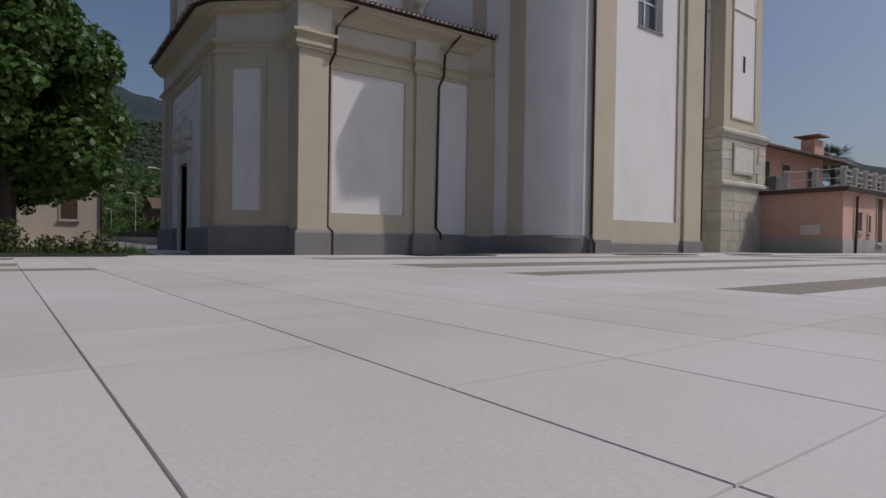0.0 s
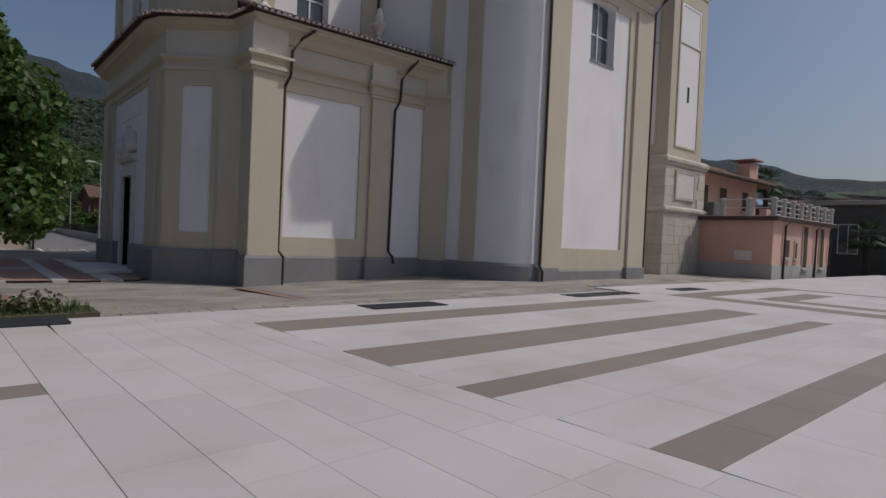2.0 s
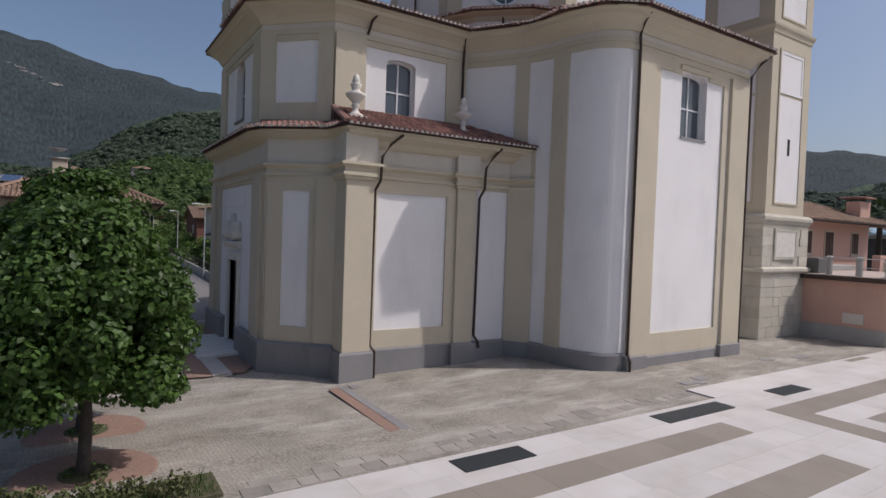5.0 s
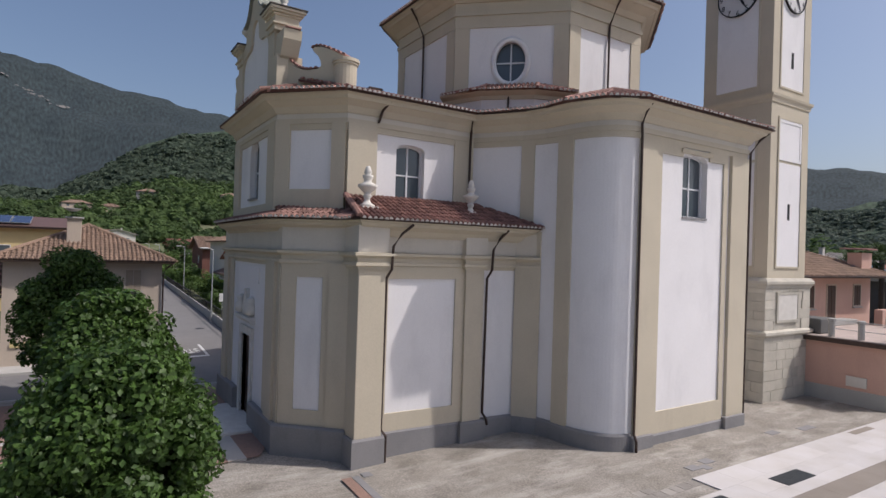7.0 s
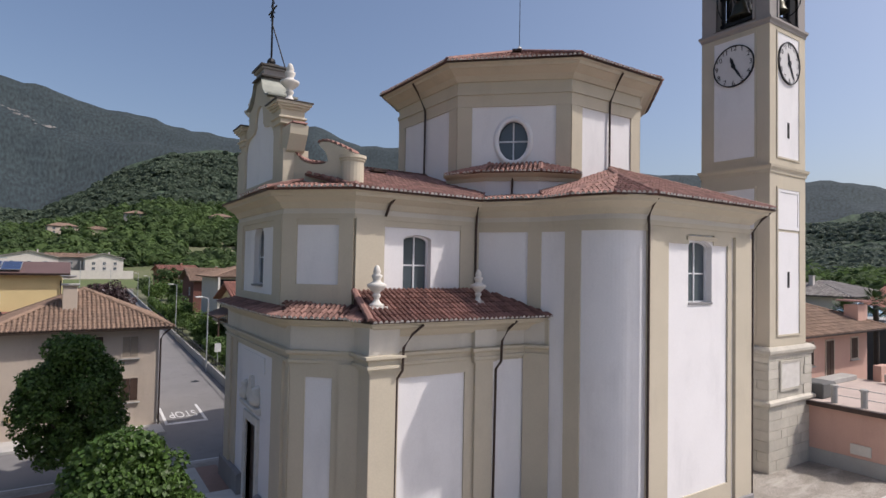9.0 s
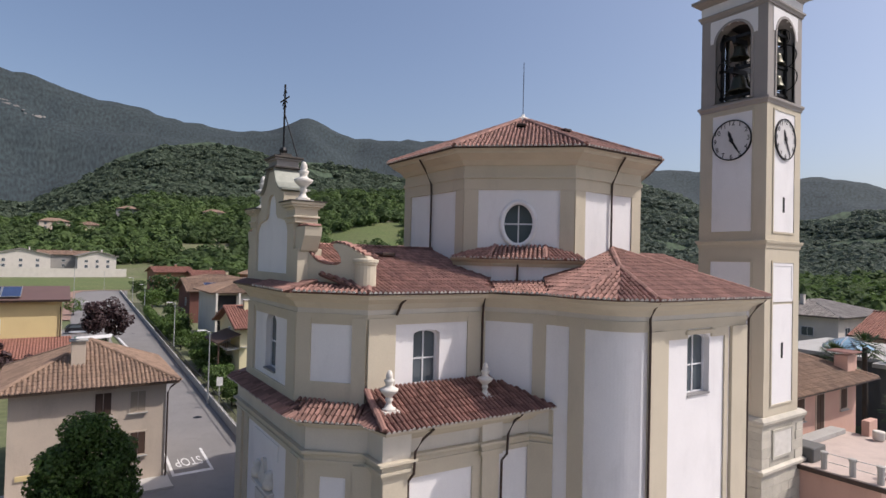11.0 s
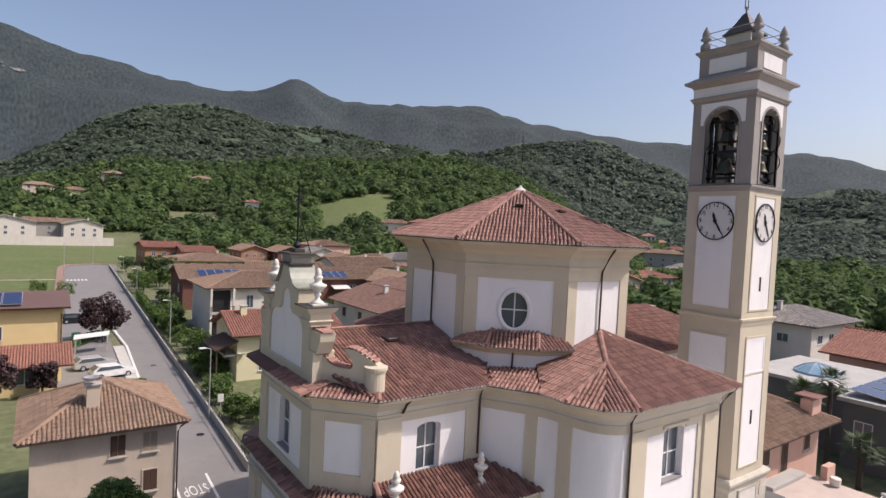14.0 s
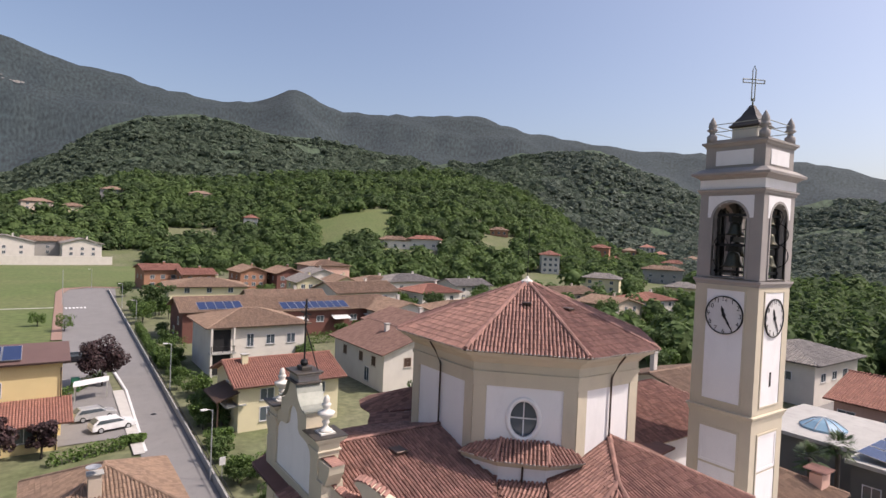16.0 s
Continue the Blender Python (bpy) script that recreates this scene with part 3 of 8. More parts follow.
strip(UCH, 0.5, 2.05, 7.4, 8.35)
UFR = [(-1.4, 3.9), (-1.4, 9.9)]
strip(UFR, 0.0, 0.9, 7.3, 10.6)
strip(UFR, 5.1, 6.0, 7.3, 10.6)
strip(UFR, 0.9, 5.1, 7.3, 7.9)
rail(WALLS, 10.55, 10.72, 0.09, closed=True, name="architrave")
rail(WALLS, 10.72, 11.4, 0.05, PALE, "entablature", True)
rail(WALLS, 10.35, 10.55, 0.045, CREAM, "frieze_band", True)
part("upper_cornice", sweep(bmesh.new(), WALLS, [(-0.1, 10.9), (0.1, 10.9), (0.16, 11.0), (0.22, 11.1), (0.45, 11.25), (0.52, 11.27), (0.55, 11.37), (0.66, 11.41), (0.68, 11.49), (-0.1, 11.51)], True, ring=True), CREAM, church, "cream cornice of the upper eaves")
part("gutter", sweep(bmesh.new(), WALLS, [(0.66, 11.46), (0.69, 11.445), (0.725, 11.46), (0.725, 11.49), (0.71, 11.49), (0.7, 11.47), (0.66, 11.48)], True, ring=True), PIPE, church, "dark brown metal gutter")

# doorway
part("door_surround", ring_body([(-0.98, -0.3), (0.98, -0.3), (0.98, 3.3), (-0.98, 3.3)], [(-0.7, -0.3), (0.7, -0.3), (0.7, 3.0), (-0.7, 3.0)], (-1.4, 6.9, 0), (0, -1, 0), (-1, 0, 0), -0.2, 0.12), URN, church, "pale stone door surround")
portal = part("portal_door", boxed(-1.28, -1.2, 6.2, 7.6, -0.3, 3.02), DOOR, church, "tall dark brown wooden door")
for y0 in (6.26, 6.94):
    for z0 in (-0.1, 0.95, 2.0):
        part("door_panel", boxed(-1.31, -1.27, y0 + 0.06, y0 + 0.54, z0 + 0.05, z0 + 0.85, 0.015), DOOR, portal)
part("door_hood", sweep(bmesh.new(), [(-1.4, 5.8), (-1.4, 8.0)], [(-0.05, 3.45), (0.18, 3.5), (0.26, 3.62), (0.26, 3.7), (-0.05, 3.74)], ring=True), URN, church)
for y0 in (5.85, 7.35):
    part("door_scroll", lathe(bmesh.new(), [(0.05, 0.0), (0.24, 0.1), (0.26, 0.35), (0.14, 0.5), (0.2, 0.62), (0.05, 0.75)], (-1.5, y0 + 0.3, 3.74), 12), URN, church, smooth=True)
part("relief", extruded([(-0.35, 3.74), (0.35, 3.74), (0.45, 4.0), (0.25, 4.3), (0.12, 4.75), (-0.12, 4.75), (-0.25, 4.3), (-0.45, 4.0)], (-1.4, 6.9, 0), (0, -1, 0), (-1, 0, 0), 0.0, 0.16), URN, church, "carved stone relief over the door")
part("tablet", extruded([(-1.5, 5.0), (1.5, 5.0), (1.5, 5.6), (-1.5, 5.6)], (-1.4, 6.9, 0), (0, -1, 0), (-1, 0, 0), 0.0, 0.06), WHITE, church)
part("door_step", boxed(-3.0, -1.3, 4.9, 8.9, -0.5, -0.12, 0.02), URN, church, "pale stone step before the door")

# gable over the front: a thick curved wall with stepped shoulders, then low wings that sweep round to the end blocks
GX0, GX1 = -0.62, -1.5


def both(half):
    return half + [(-a, z) for a, z in half[::-1]]


body_half = [(3.1, 11.55), (3.1, 12.95), (2.62, 12.95), (2.62, 14.1), (2.62, 14.52), (1.42, 14.52), (1.42, 15.12), (1.2, 15.14), (0.98, 15.24), (0.78, 15.42), (0.62, 15.66), (0.52, 15.9), (0.48, 16.0)]
gable = part("gable", extruded(both(body_half), (0, AXIS, 0), (0, -1, 0), (-1, 0, 0), -GX0, -GX1), CREAM, church, "curved cream baroque gable")
field_half = [(1.95, 12.02), (1.95, 13.55), (1.85, 13.8), (1.6, 14.0), (1.2, 14.08), (0.78, 14.12), (0.56, 14.3), (0.52, 14.6), (0.45, 14.85), (0.28, 15.02), (0.05, 15.08)]
cut(gable, [extruded(both(field_half), (0, AXIS, 0), (0, -1, 0), (-1, 0, 0), 1.4, 1.7)])
part("gable_field", extruded(both([(a - 0.01, z) for a, z in field_half]), (0, AXIS, 0), (0, -1, 0), (-1, 0, 0), 1.36, 1.408), WHITE, gable, "white field of the gable")
lead_line = [(0.46, 16.03), (0.56, 15.92), (0.66, 15.69), (0.82, 15.46), (1.02, 15.29), (1.24, 15.19), (1.52, 15.17)]
for sgn in (-1, 1):
    lead = [(a * sgn, z) for a, z in lead_line]
    part("lead_capping", extruded(lead + [(a, z + 0.07) for a, z in lead[::-1]], (0, AXIS, 0), (0, -1, 0), (-1, 0, 0), 0.5, 1.62), LEAD, gable, "grey-green lead capping")
    ys = AXIS - sgn * 2.36
    part("pedestal", boxed(-1.56, -0.7, ys - 0.5, ys + 0.36, 13.86, 14.5, 0.02), CREAM, gable)
    for o, z0, z1 in ((0.07, 14.05, 14.12), (0.06, 14.36, 14.44), (0.14, 14.44, 14.52), (0.2, 14.52, 14.62)):
        part("pedestal_moulding", boxed(-1.56 - o, -0.7 + o, ys - 0.5 - o, ys + 0.36 + o, z0, z1, 0.015), CREAM, gable)
    part("pedestal_sheet", boxed(-1.8, -0.46, ys - 0.74, ys + 0.6, 14.622, 14.66), COPPER, gable)
    shoulder = [(2.4, 12.6), (2.9, 12.7), (3.2, 12.9), (3.34, 13.15), (3.5, 13.4), (3.56, 13.72), (2.4, 13.72)]
    part("shoulder", extruded([(a * sgn, z) for a, z in shoulder], (0, AXIS, 0), (0, -1, 0), (-1, 0, 0), 0.8, 1.42), CREAM, gable, "curved bracket of the gable")
for o, z0, z1, mt in ((0.0, 16.0, 16.1, TOWER_GREY), (0.14, 16.1, 16.17, COPPER), (0.02, 16.17, 16.42, TOWER_GREY), (0.1, 16.42, 16.5, TOWER_GREY), (0.17, 16.5, 16.58, COPPER), (-0.2, 16.58, 16.74, COPPER)):
    part("top_block", boxed(-1.5 - o, -0.66 + o, AXIS - 0.5 - o, AXIS + 0.5 + o, z0, z1, 0.012), mt, gable)
cross = part("gable_cross", tube(bmesh.new(), [(-1.1, 6.9, 16.7), (-1.1, 6.9, 19.55)], 0.04), IRON, church, "dark wrought-iron cross")
part("arm", tube(bmesh.new(), [(-1.1, 6.4, 18.95), (-1.1, 7.4, 18.95)], 0.03), IRON, cross)
part("ball", lathe(bmesh.new(), [(0.02, 0), (0.14, 0.06), (0.17, 0.17), (0.12, 0.28), (0.02, 0.32)], (-1.1, 6.9, 16.72), 10), IRON, cross)
for z0, dy in ((18.6, 0.2), (18.75, 0.28), (19.15, 0.22)):
    part("scrollwork", tube(bmesh.new(), [(-1.1, 6.9 - dy, z0), (-1.1, 6.9 - dy * 0.5, z0 + 0.12), (-1.1, 6.9, z0 + 0.02), (-1.1, 6.9 + dy * 0.5, z0 + 0.12), (-1.1, 6.9 + dy, z0)], 0.022), IRON, cross)
part("stay", tube(bmesh.new(), [(-1.1, 6.9, 18.4), (-0.62, 6.5, 16.5)], 0.025), IRON, cross)


def coping(points, parent):
    bm = across_tiles(bmesh.new(), points)
    return part("coping_tiles", bm, TILE, parent, "terracotta coping tiles")


WING = [(-0.05, 11.5), (2.5, 11.5), (2.5, 13.1), (2.36, 12.92), (2.2, 12.74), (2.0, 12.56), (1.75, 12.44), (1.45, 12.39), (1.1, 12.41), (0.98, 12.5), (1.0, 12.66), (1.1, 12.84), (1.26, 12.98), (1.33, 13.08), (1.24, 13.16), (0.95, 13.14), (0.6, 13.0), (0.25, 12.82), (-0.05, 12.66)]
for far in (False, True):
    f = (lambda y: 2 * AXIS - y) if far else (lambda y: y)
    sd = -1.0 if far else 1.0
    wa, wo = Vector((-0.607, 0.795 * sd, 0)), Vector((-0.795, -0.607 * sd, 0))
    part("wing", extruded(WING, (0.3, f(2.0), 0), wa, wo, -0.42, 0.03), CREAM, gable, "low curled wing of the gable")
    on = lambda pts: [Vector((0.3, f(2.0), 0)) + wa * s + Vector((0, 0, z)) - wo * 0.2 for s, z in pts]
    coping(on([(2.42, 13.02), (2.3, 12.86), (2.12, 12.68), (1.9, 12.52), (1.6, 12.42), (1.3, 12.41), (1.06, 12.44)]), gable)
    coping(on([(1.36, 13.13), (1.1, 13.18), (0.8, 13.1), (0.42, 12.93), (0.05, 12.74)]), gable)
    coping([(-1.1, f(4.25), 13.74), (-1.1, f(3.3), 13.74)], gable)
    part("wing_base", extruded([(-0.1, 11.6), (2.5, 11.6), (2.5, 11.78), (-0.1, 11.78)], (0.3, f(2.0), 0), wa, wo, 0.0, 0.07), CREAM, gable)
    block = part("end_block", lathe(bmesh.new(), [(0.37, 11.5), (0.37, 12.42), (0.41, 12.44), (0.41, 12.5), (0.45, 12.52), (0.45, 12.62), (0.1, 12.66)], (0.3, f(2.1), 0), 20), CREAM, gable, "rounded end block of the gable")

URN_PROFILE = [(0.26, 0.0), (0.26, 0.06), (0.17, 0.1), (0.1, 0.2), (0.09, 0.27), (0.15, 0.34), (0.13, 0.4), (0.1, 0.44), (0.2, 0.54), (0.32, 0.66), (0.34, 0.74), (0.24, 0.78), (0.14, 0.84), (0.13, 0.9), (0.18, 1.0), (0.19, 1.06), (0.1, 1.1), (0.14, 1.16), (0.1, 1.3), (0.06, 1.38), (0.01, 1.4)]


def urn(x, y, z, k=1.0):
    ob = part("urn", lathe(bmesh.new(), [(r * k, h * k) for r, h in URN_PROFILE], (x, y, z + 0.1), 16), URN, None, smooth=True)
    part("foot", boxed(x - 0.3 * k, x + 0.3 * k, y - 0.3 * k, y + 0.3 * k, z - 0.3, z + 0.1), URN, ob)
    return tagged(ob, "carved pale stone urn standing on the church's eaves", "urn", "roof urns")


urn(0.66, 0.86, 7.64, 0.92), urn(4.68, 0.9, 7.66, 0.85), urn(-1.13, 4.45, 14.62, 1.0), urn(-1.13, 9.35, 14.62, 1.0)

# octagonal drum
CX, CY, APO = 11.6, 6.9, 5.75
DRUM_EAVE = [(CX + 6.4, CY + 2.9), (CX + 6.4, CY - 2.9), (CX + 2.5, CY - 6.64), (CX - 2.5, CY - 6.64), (CX - 6.4, CY - 2.9), (CX - 6.4, CY + 2.9), (CX - 2.5, CY + 6.64), (CX + 2.5, CY + 6.64)]


def octagon(apothem):
    """The drum's slightly long eight sides, at a distance inside or outside its eaves."""
    return [(p.x, p.y) for p in offset(DRUM_EAVE, apothem - 6.64, True)]


OCT = octagon(APO)
drum = part("drum_wall", band(OCT, -0.45, 0.0, 11.4, 17.0, True), WHITE, church, "white stucco wall of the octagonal drum")
A = Vector((OCT[3][0] - OCT[4][0], OCT[3][1] - OCT[4][1], 0)).normalized()
D = Vector((A.y, -A.x, 0))
oc = Vector(((OCT[3][0] + OCT[4][0]) / 2, (OCT[3][1] + OCT[4][1]) / 2, 0))
ellipse = lambda rx, rz: [(rx * math.cos(a), 14.3 + rz * math.sin(a)) for a in (2 * math.pi * k / 32 for k in range(32))]
cut(drum, [extruded(ellipse(0.62, 0.84), oc, A, D, -0.7, 0.3)])
rose = part("oval_window", ring_body(ellipse(0.82, 1.03), ellipse(0.6, 0.82), oc, A, D, -0.1, 0.05), WHITE, church, "oval window with a moulded surround and a white cross bar", True)
part("pane", extruded(ellipse(0.64, 0.86), oc, A, D, -0.26, -0.22), GLASS, rose)
part("glazing_bar", extruded([(-0.03, 13.5), (0.03, 13.5), (0.03, 15.1), (-0.03, 15.1)], oc, A, D, -0.22, -0.17), FRAME, rose)
part("glazing_bar", extruded([(-0.6, 14.27), (0.6, 14.27), (0.6, 14.33), (-0.6, 14.33)], oc, A, D, -0.22, -0.172), FRAME, rose)
for k in range(8):
    p, q = OCT[k - 1], OCT[k]
    side = math.hypot(q[0] - p[0], q[1] - p[1])
    for s0, s1 in ((0.0, 0.6), (side - 0.6, side)):
        d = ((q[0] - p[0]) / side, (q[1] - p[1]) / side)
        part("corner_strip", band([(p[0] + d[0] * s0, p[1] + d[1] * s0), (p[0] + d[0] * s1, p[1] + d[1] * s1)], -0.05, 0.056, 11.5, 15.745), CREAM, church)
rail(OCT, 15.75, 16.25, 0.06, closed=True)
rail(OCT, 16.25, 16.4, 0.12, closed=True, name="architrave")
rail(OCT, 16.4, 16.9, 0.05, closed=True)
part("drum_cornice", sweep(bmesh.new(), OCT, [(-0.1, 16.8), (0.12, 16.8), (0.2, 16.9), (0.28, 17.0), (0.6, 17.2), (0.68, 17.22), (0.72, 17.32), (0.82, 17.36), (0.84, 17.44), (-0.1, 17.46)], True, ring=True), CREAM, church, "cream cornice of the drum")
part("gutter", sweep(bmesh.new(), OCT, [(0.82, 17.41), (0.86, 17.39), (0.89, 17.41), (0.89, 17.45), (0.875, 17.45), (0.865, 17.425), (0.82, 17.43)], True, ring=True), PIPE, church, "dark brown metal gutter")

# low block before the drum's diagonal face
BLOCK = [(9.5, 0.72), (7.85, 1.33), (6.35, 2.76), (5.68, 4.5)]
part("attic_wall", band(BLOCK, -0.3, 0.0, 11.3, 12.72), WHITE, church, "low white wall before the drum")
part("attic_cornice", sweep(bmesh.new(), BLOCK, [(-0.3, 12.48), (0.06, 12.48), (0.1, 12.62), (0.28, 12.72), (0.32, 12.8), (-0.3, 12.82)], ring=True), CREAM, church)

# downpipes
def pipe(points):
    part("downpipe", tube(bmesh.new(), points, 0.045), PIPE, church, "dark brown downpipe")


pipe([(1.85, -0.08, 7.2), (1.5, 0.02, 6.9), (1.24, 0.08, 6.5), (1.22, 0.1, 5.8), (1.16, 0.34, 5.5), (1.16, 0.4, 0.76), (1.24, 0.22, 0.6), (1.24, 0.22, -0.25)])
pipe([(5.6, -0.16, 7.2), (5.45, 0.12, 6.9), (5.12, 0.06, 6.5), (5.1, 0.08, 5.8), (5.08, 0.33, 5.5), (5.08, 0.39, 0.8), (5.16, 0.26, 0.62), (5.2, 0.24, 0.4)])
pipe([(8.5, -3.78, 11.5), (8.5, -3.5, 11.2), (8.52, -3.3, 10.8), (8.52, -3.32, 10.4), (8.52, -3.32, 0.6), (8.5, -3.45, 0.4), (8.5, -3.45, -0.15)])
pipe([(5.05, 1.4, 11.5), (5.15, 1.6, 11.3), (5.3, 1.88, 10.9), (5.32, 1.94, 10.4), (5.32, 1.94, 8.4)])
pipe([(15.5, -3.7, 11.38), (15.25, -3.5, 11.1), (15.0, -3.28, 10.6), (15.0, -3.25, 0.0)])
pipe([(1.8, 1.45, 11.5), (1.55, 1.75, 11.1), (1.5, 1.95, 10.7)])
for k, ext in ((5, 0.5), (3, 0.48)):
    p, q = OCT[k - 1], OCT[k]
    m = Vector((p[0] + (q[0] - p[0]) * ext, p[1] + (q[1] - p[1]) * ext, 0))
    n = Vector((p[1] - q[1], q[0] - p[0], 0)).normalized()
    pipe([m + n * 0.8 + Vector((0, 0, 17.3)), m + n * 0.5 + Vector((0, 0, 16.9)), m + n * 0.12 + Vector((0, 0, 16.2)), m + n * 0.1 + Vector((0, 0, 15.8)), m + n * 0.1 + Vector((0, 0, 12.9))])
pipe([(7.1, 1.98, 12.6), (7.05, 1.96, 11.7)])

# roofs
Z2 = 11.51
navez = lambda y: Z2 + (y - 1.35) * 1.6 / 5.55
NV = [(0.05, 1.35, Z2), (5.2, 1.35, Z2), (6.95, 3.6, navez(3.6)), (6.1, 4.6, navez(4.6)), (6.1, 6.9, navez(6.9)), (-0.85, 6.9, navez(6.9)), (-0.85, 3.3, navez(3.3))]
APEX = (11.85, 1.15, 13.35)
HIPJ = (9.5, -1.2, 12.52)
E0, E1, EM, E2, E3 = (5.2, 1.35, Z2), (6.42, -0.55, Z2), (6.42, -1.85, Z2), (8.15, -3.85, Z2), (15.58, -3.85, Z2)
EN = (7.0, -3.15, Z2)
l2 = lambda x, y: Z2 + ((x - 6.42) * 0.84 + (y + 0.55) * 0.54) * 0.32
roof_faces = [
    (NV, (NV[0], NV[1])),
    ([E0, E1, (8.25, 1.75, 11.98), (6.75, 3.2, 11.95)], (E0, E1)),
    ([E1, EM, HIPJ, APEX, (9.9, 1.12, 12.74), (8.25, 1.75, 12.24)], (E1, EM)),
    ([EM, EN, HIPJ], (EM, EN)),
    ([EN, E2, HIPJ], (EN, E2)),
    ([E2, E3, APEX, HIPJ], (E2, E3)),
    ([E3, (15.58, 2.0, Z2), (14.2, 1.15, 12.6), APEX], (E3, (15.58, 2.0, Z2))),
    ([(-2.05, 3.6, Z2), (-1.95, 3.2, Z2), (-0.9, 3.2, Z2 + 0.3), (-1.2, 4.1, Z2 + 0.28), (-1.25, 6.9, Z2 + 0.25), (-2.05, 6.9, Z2)], ((-2.05, 3.6, Z2), (-2.05, 6.9, Z2))),
    ([(0.05, 1.35, Z2), (0.5, 2.2, Z2 + 0.25), (-0.9, 3.45, Z2 + 0.3), (-1.95, 3.3, Z2)], ((0.05, 1.35, Z2), (-1.95, 3.3, Z2))),
]
bm = bmesh.new()
for corners, _ in roof_faces:
    sheet(bm, corners, 0.08)
roof = part("upper_roof", bm, UNDER, church, "roof of old terracotta barrel tiles")
tagged(tiles_mesh("barrel_tiles", roof_faces[:6] + roof_faces[7:], TILE, roof, seed=5), kind="stuff")
bm = bmesh.new()
for a, b in (((-0.85, 6.9, 13.12), (6.1, 6.9, 13.12)), (HIPJ, APEX), (EM, HIPJ), (E2, HIPJ), (E3, APEX), ((0.05, 1.35, Z2), (0.45, 2.1, Z2 + 0.22))):
    ridge_tiles(bm, a, b)
tagged(part("ridge_tiles", bm, TILE, roof), kind="stuff")
bm = bmesh.new()
for corners, _ in roof_faces:
    sheet(bm, [(x, 2 * AXIS - y, z) for x, y, z in corners], 0.08)
sheet(bm, [(15.0, 1.0, 11.7), (18.0, 1.5, 11.6), (18.0, 12.3, 11.6), (15.0, 12.8, 11.7)])
far_roof = part("far_roof", bm, UNDER, church)
flip = lambda p: (p[0], 2 * AXIS - p[1], p[2])
tagged(tiles_mesh("barrel_tiles", [([flip(p) for p in c], (flip(e[0]), flip(e[1]))) for c, e in roof_faces[:6]], TILE_OLD, far_roof, seed=15), kind="stuff")
r8 = octagon(APO + 0.86)
top = (CX, CY, 20.16)
faces8 = [([(*r8[k - 1], 17.47), (*r8[k], 17.47), top], ((*r8[k - 1], 17.47), (*r8[k], 17.47))) for k in range(8)]
bm = bmesh.new()
ring8 = [[bm.verts.new((*p, z)) for p in r8] for z in (17.47, 17.41)]
tip8 = [bm.verts.new((CX, CY, z)) for z in (20.16, 20.09)]
for k in range(8):
    bm.faces.new((ring8[0][k - 1], ring8[0][k], tip8[0]))
    bm.faces.new((ring8[1][k], ring8[1][k - 1], tip8[1]))
    bm.faces.new((ring8[0][k], ring8[0][k - 1], ring8[1][k - 1], ring8[1][k]))
bmesh.ops.recalc_face_normals(bm, faces=bm.faces)
oct_roof = part("drum_roof", bm, UNDER, church, "eight-sided roof of terracotta barrel tiles")
tagged(tiles_mesh("barrel_tiles", faces8, TILE, oct_roof, seed=40), kind="stuff")
bm = bmesh.new()
for k in range(8):
    ridge_tiles(bm, (*r8[k], 17.5), (top[0], top[1], top[2] + 0.02))
tagged(part("ridge_tiles", bm, TILE, oct_roof), kind="stuff")
part("apex_cap", lathe(bmesh.new(), [(0.4, -0.12), (0.34, 0.05), (0.14, 0.16), (0.05, 0.3), (0.01, 0.32)], top, 12), URN, oct_roof, "pale stone cap")
part("lightning_rod", tube(bmesh.new(), [top, (top[0], top[1], 23.2)], 0.018), IRON, oct_roof)
for k in (4, 3):
    p = Vector((*r8[k - 1], 17.47)).lerp(Vector((*r8[k], 17.47)), 0.5).lerp(Vector(top), 0.62 if k == 4 else 0.55)
    n = Vector((p.x - CX, p.y - CY, 0)).normalized()
    hatch = moved(boxed(-0.22, 0.22, -0.3, 0.3, 0.05, 0.17, 0.02), Matrix.Translation(p) @ Matrix.Rotation(math.atan2(n.y, n.x) + math.pi / 2, 4, "Z"))
    part("roof_hatch", hatch, PIPE, oct_roof, "small dark roof hatch")
part("roof_hatch", moved(boxed(-0.3, 0.3, -0.4, 0.4, 0.05, 0.18, 0.02), Matrix.Translation((2.9, 5.6, navez(5.6)))), PIPE, roof, "small dark roof hatch")
b9 = [(*p, 12.82) for p in [(9.35, 0.45), (7.7, 1.0), (6.05, 2.61), (5.45, 4.35)]]
zb = 13.38
att = [([b9[0], b9[1], (8.75, 2.1, zb), (9.4, 1.1, 13.08)], (b9[0], b9[1])), ([b9[1], b9[2], (7.2, 3.5, zb), (8.75, 2.1, zb)], (b9[1], b9[2])), ([b9[2], b9[3], (6.0, 4.4, 13.02), (7.2, 3.5, zb)], (b9[2], b9[3]))]
bm = bmesh.new()
for corners, _ in att:
    sheet(bm, corners, 0.06)
att_roof = part("attic_roof", bm, UNDER, church, "small roof of terracotta barrel tiles")
tagged(tiles_mesh("barrel_tiles", att, TILE, att_roof, course=0.3, seed=60), kind="stuff")
bm = bmesh.new()
ridge_tiles(bm, b9[1], (8.6, 1.95, zb - 0.06), 0.09), ridge_tiles(bm, b9[2], (7.06, 3.42, zb - 0.06), 0.09)
tagged(part("ridge_tiles", bm, TILE, att_roof), kind="stuff")

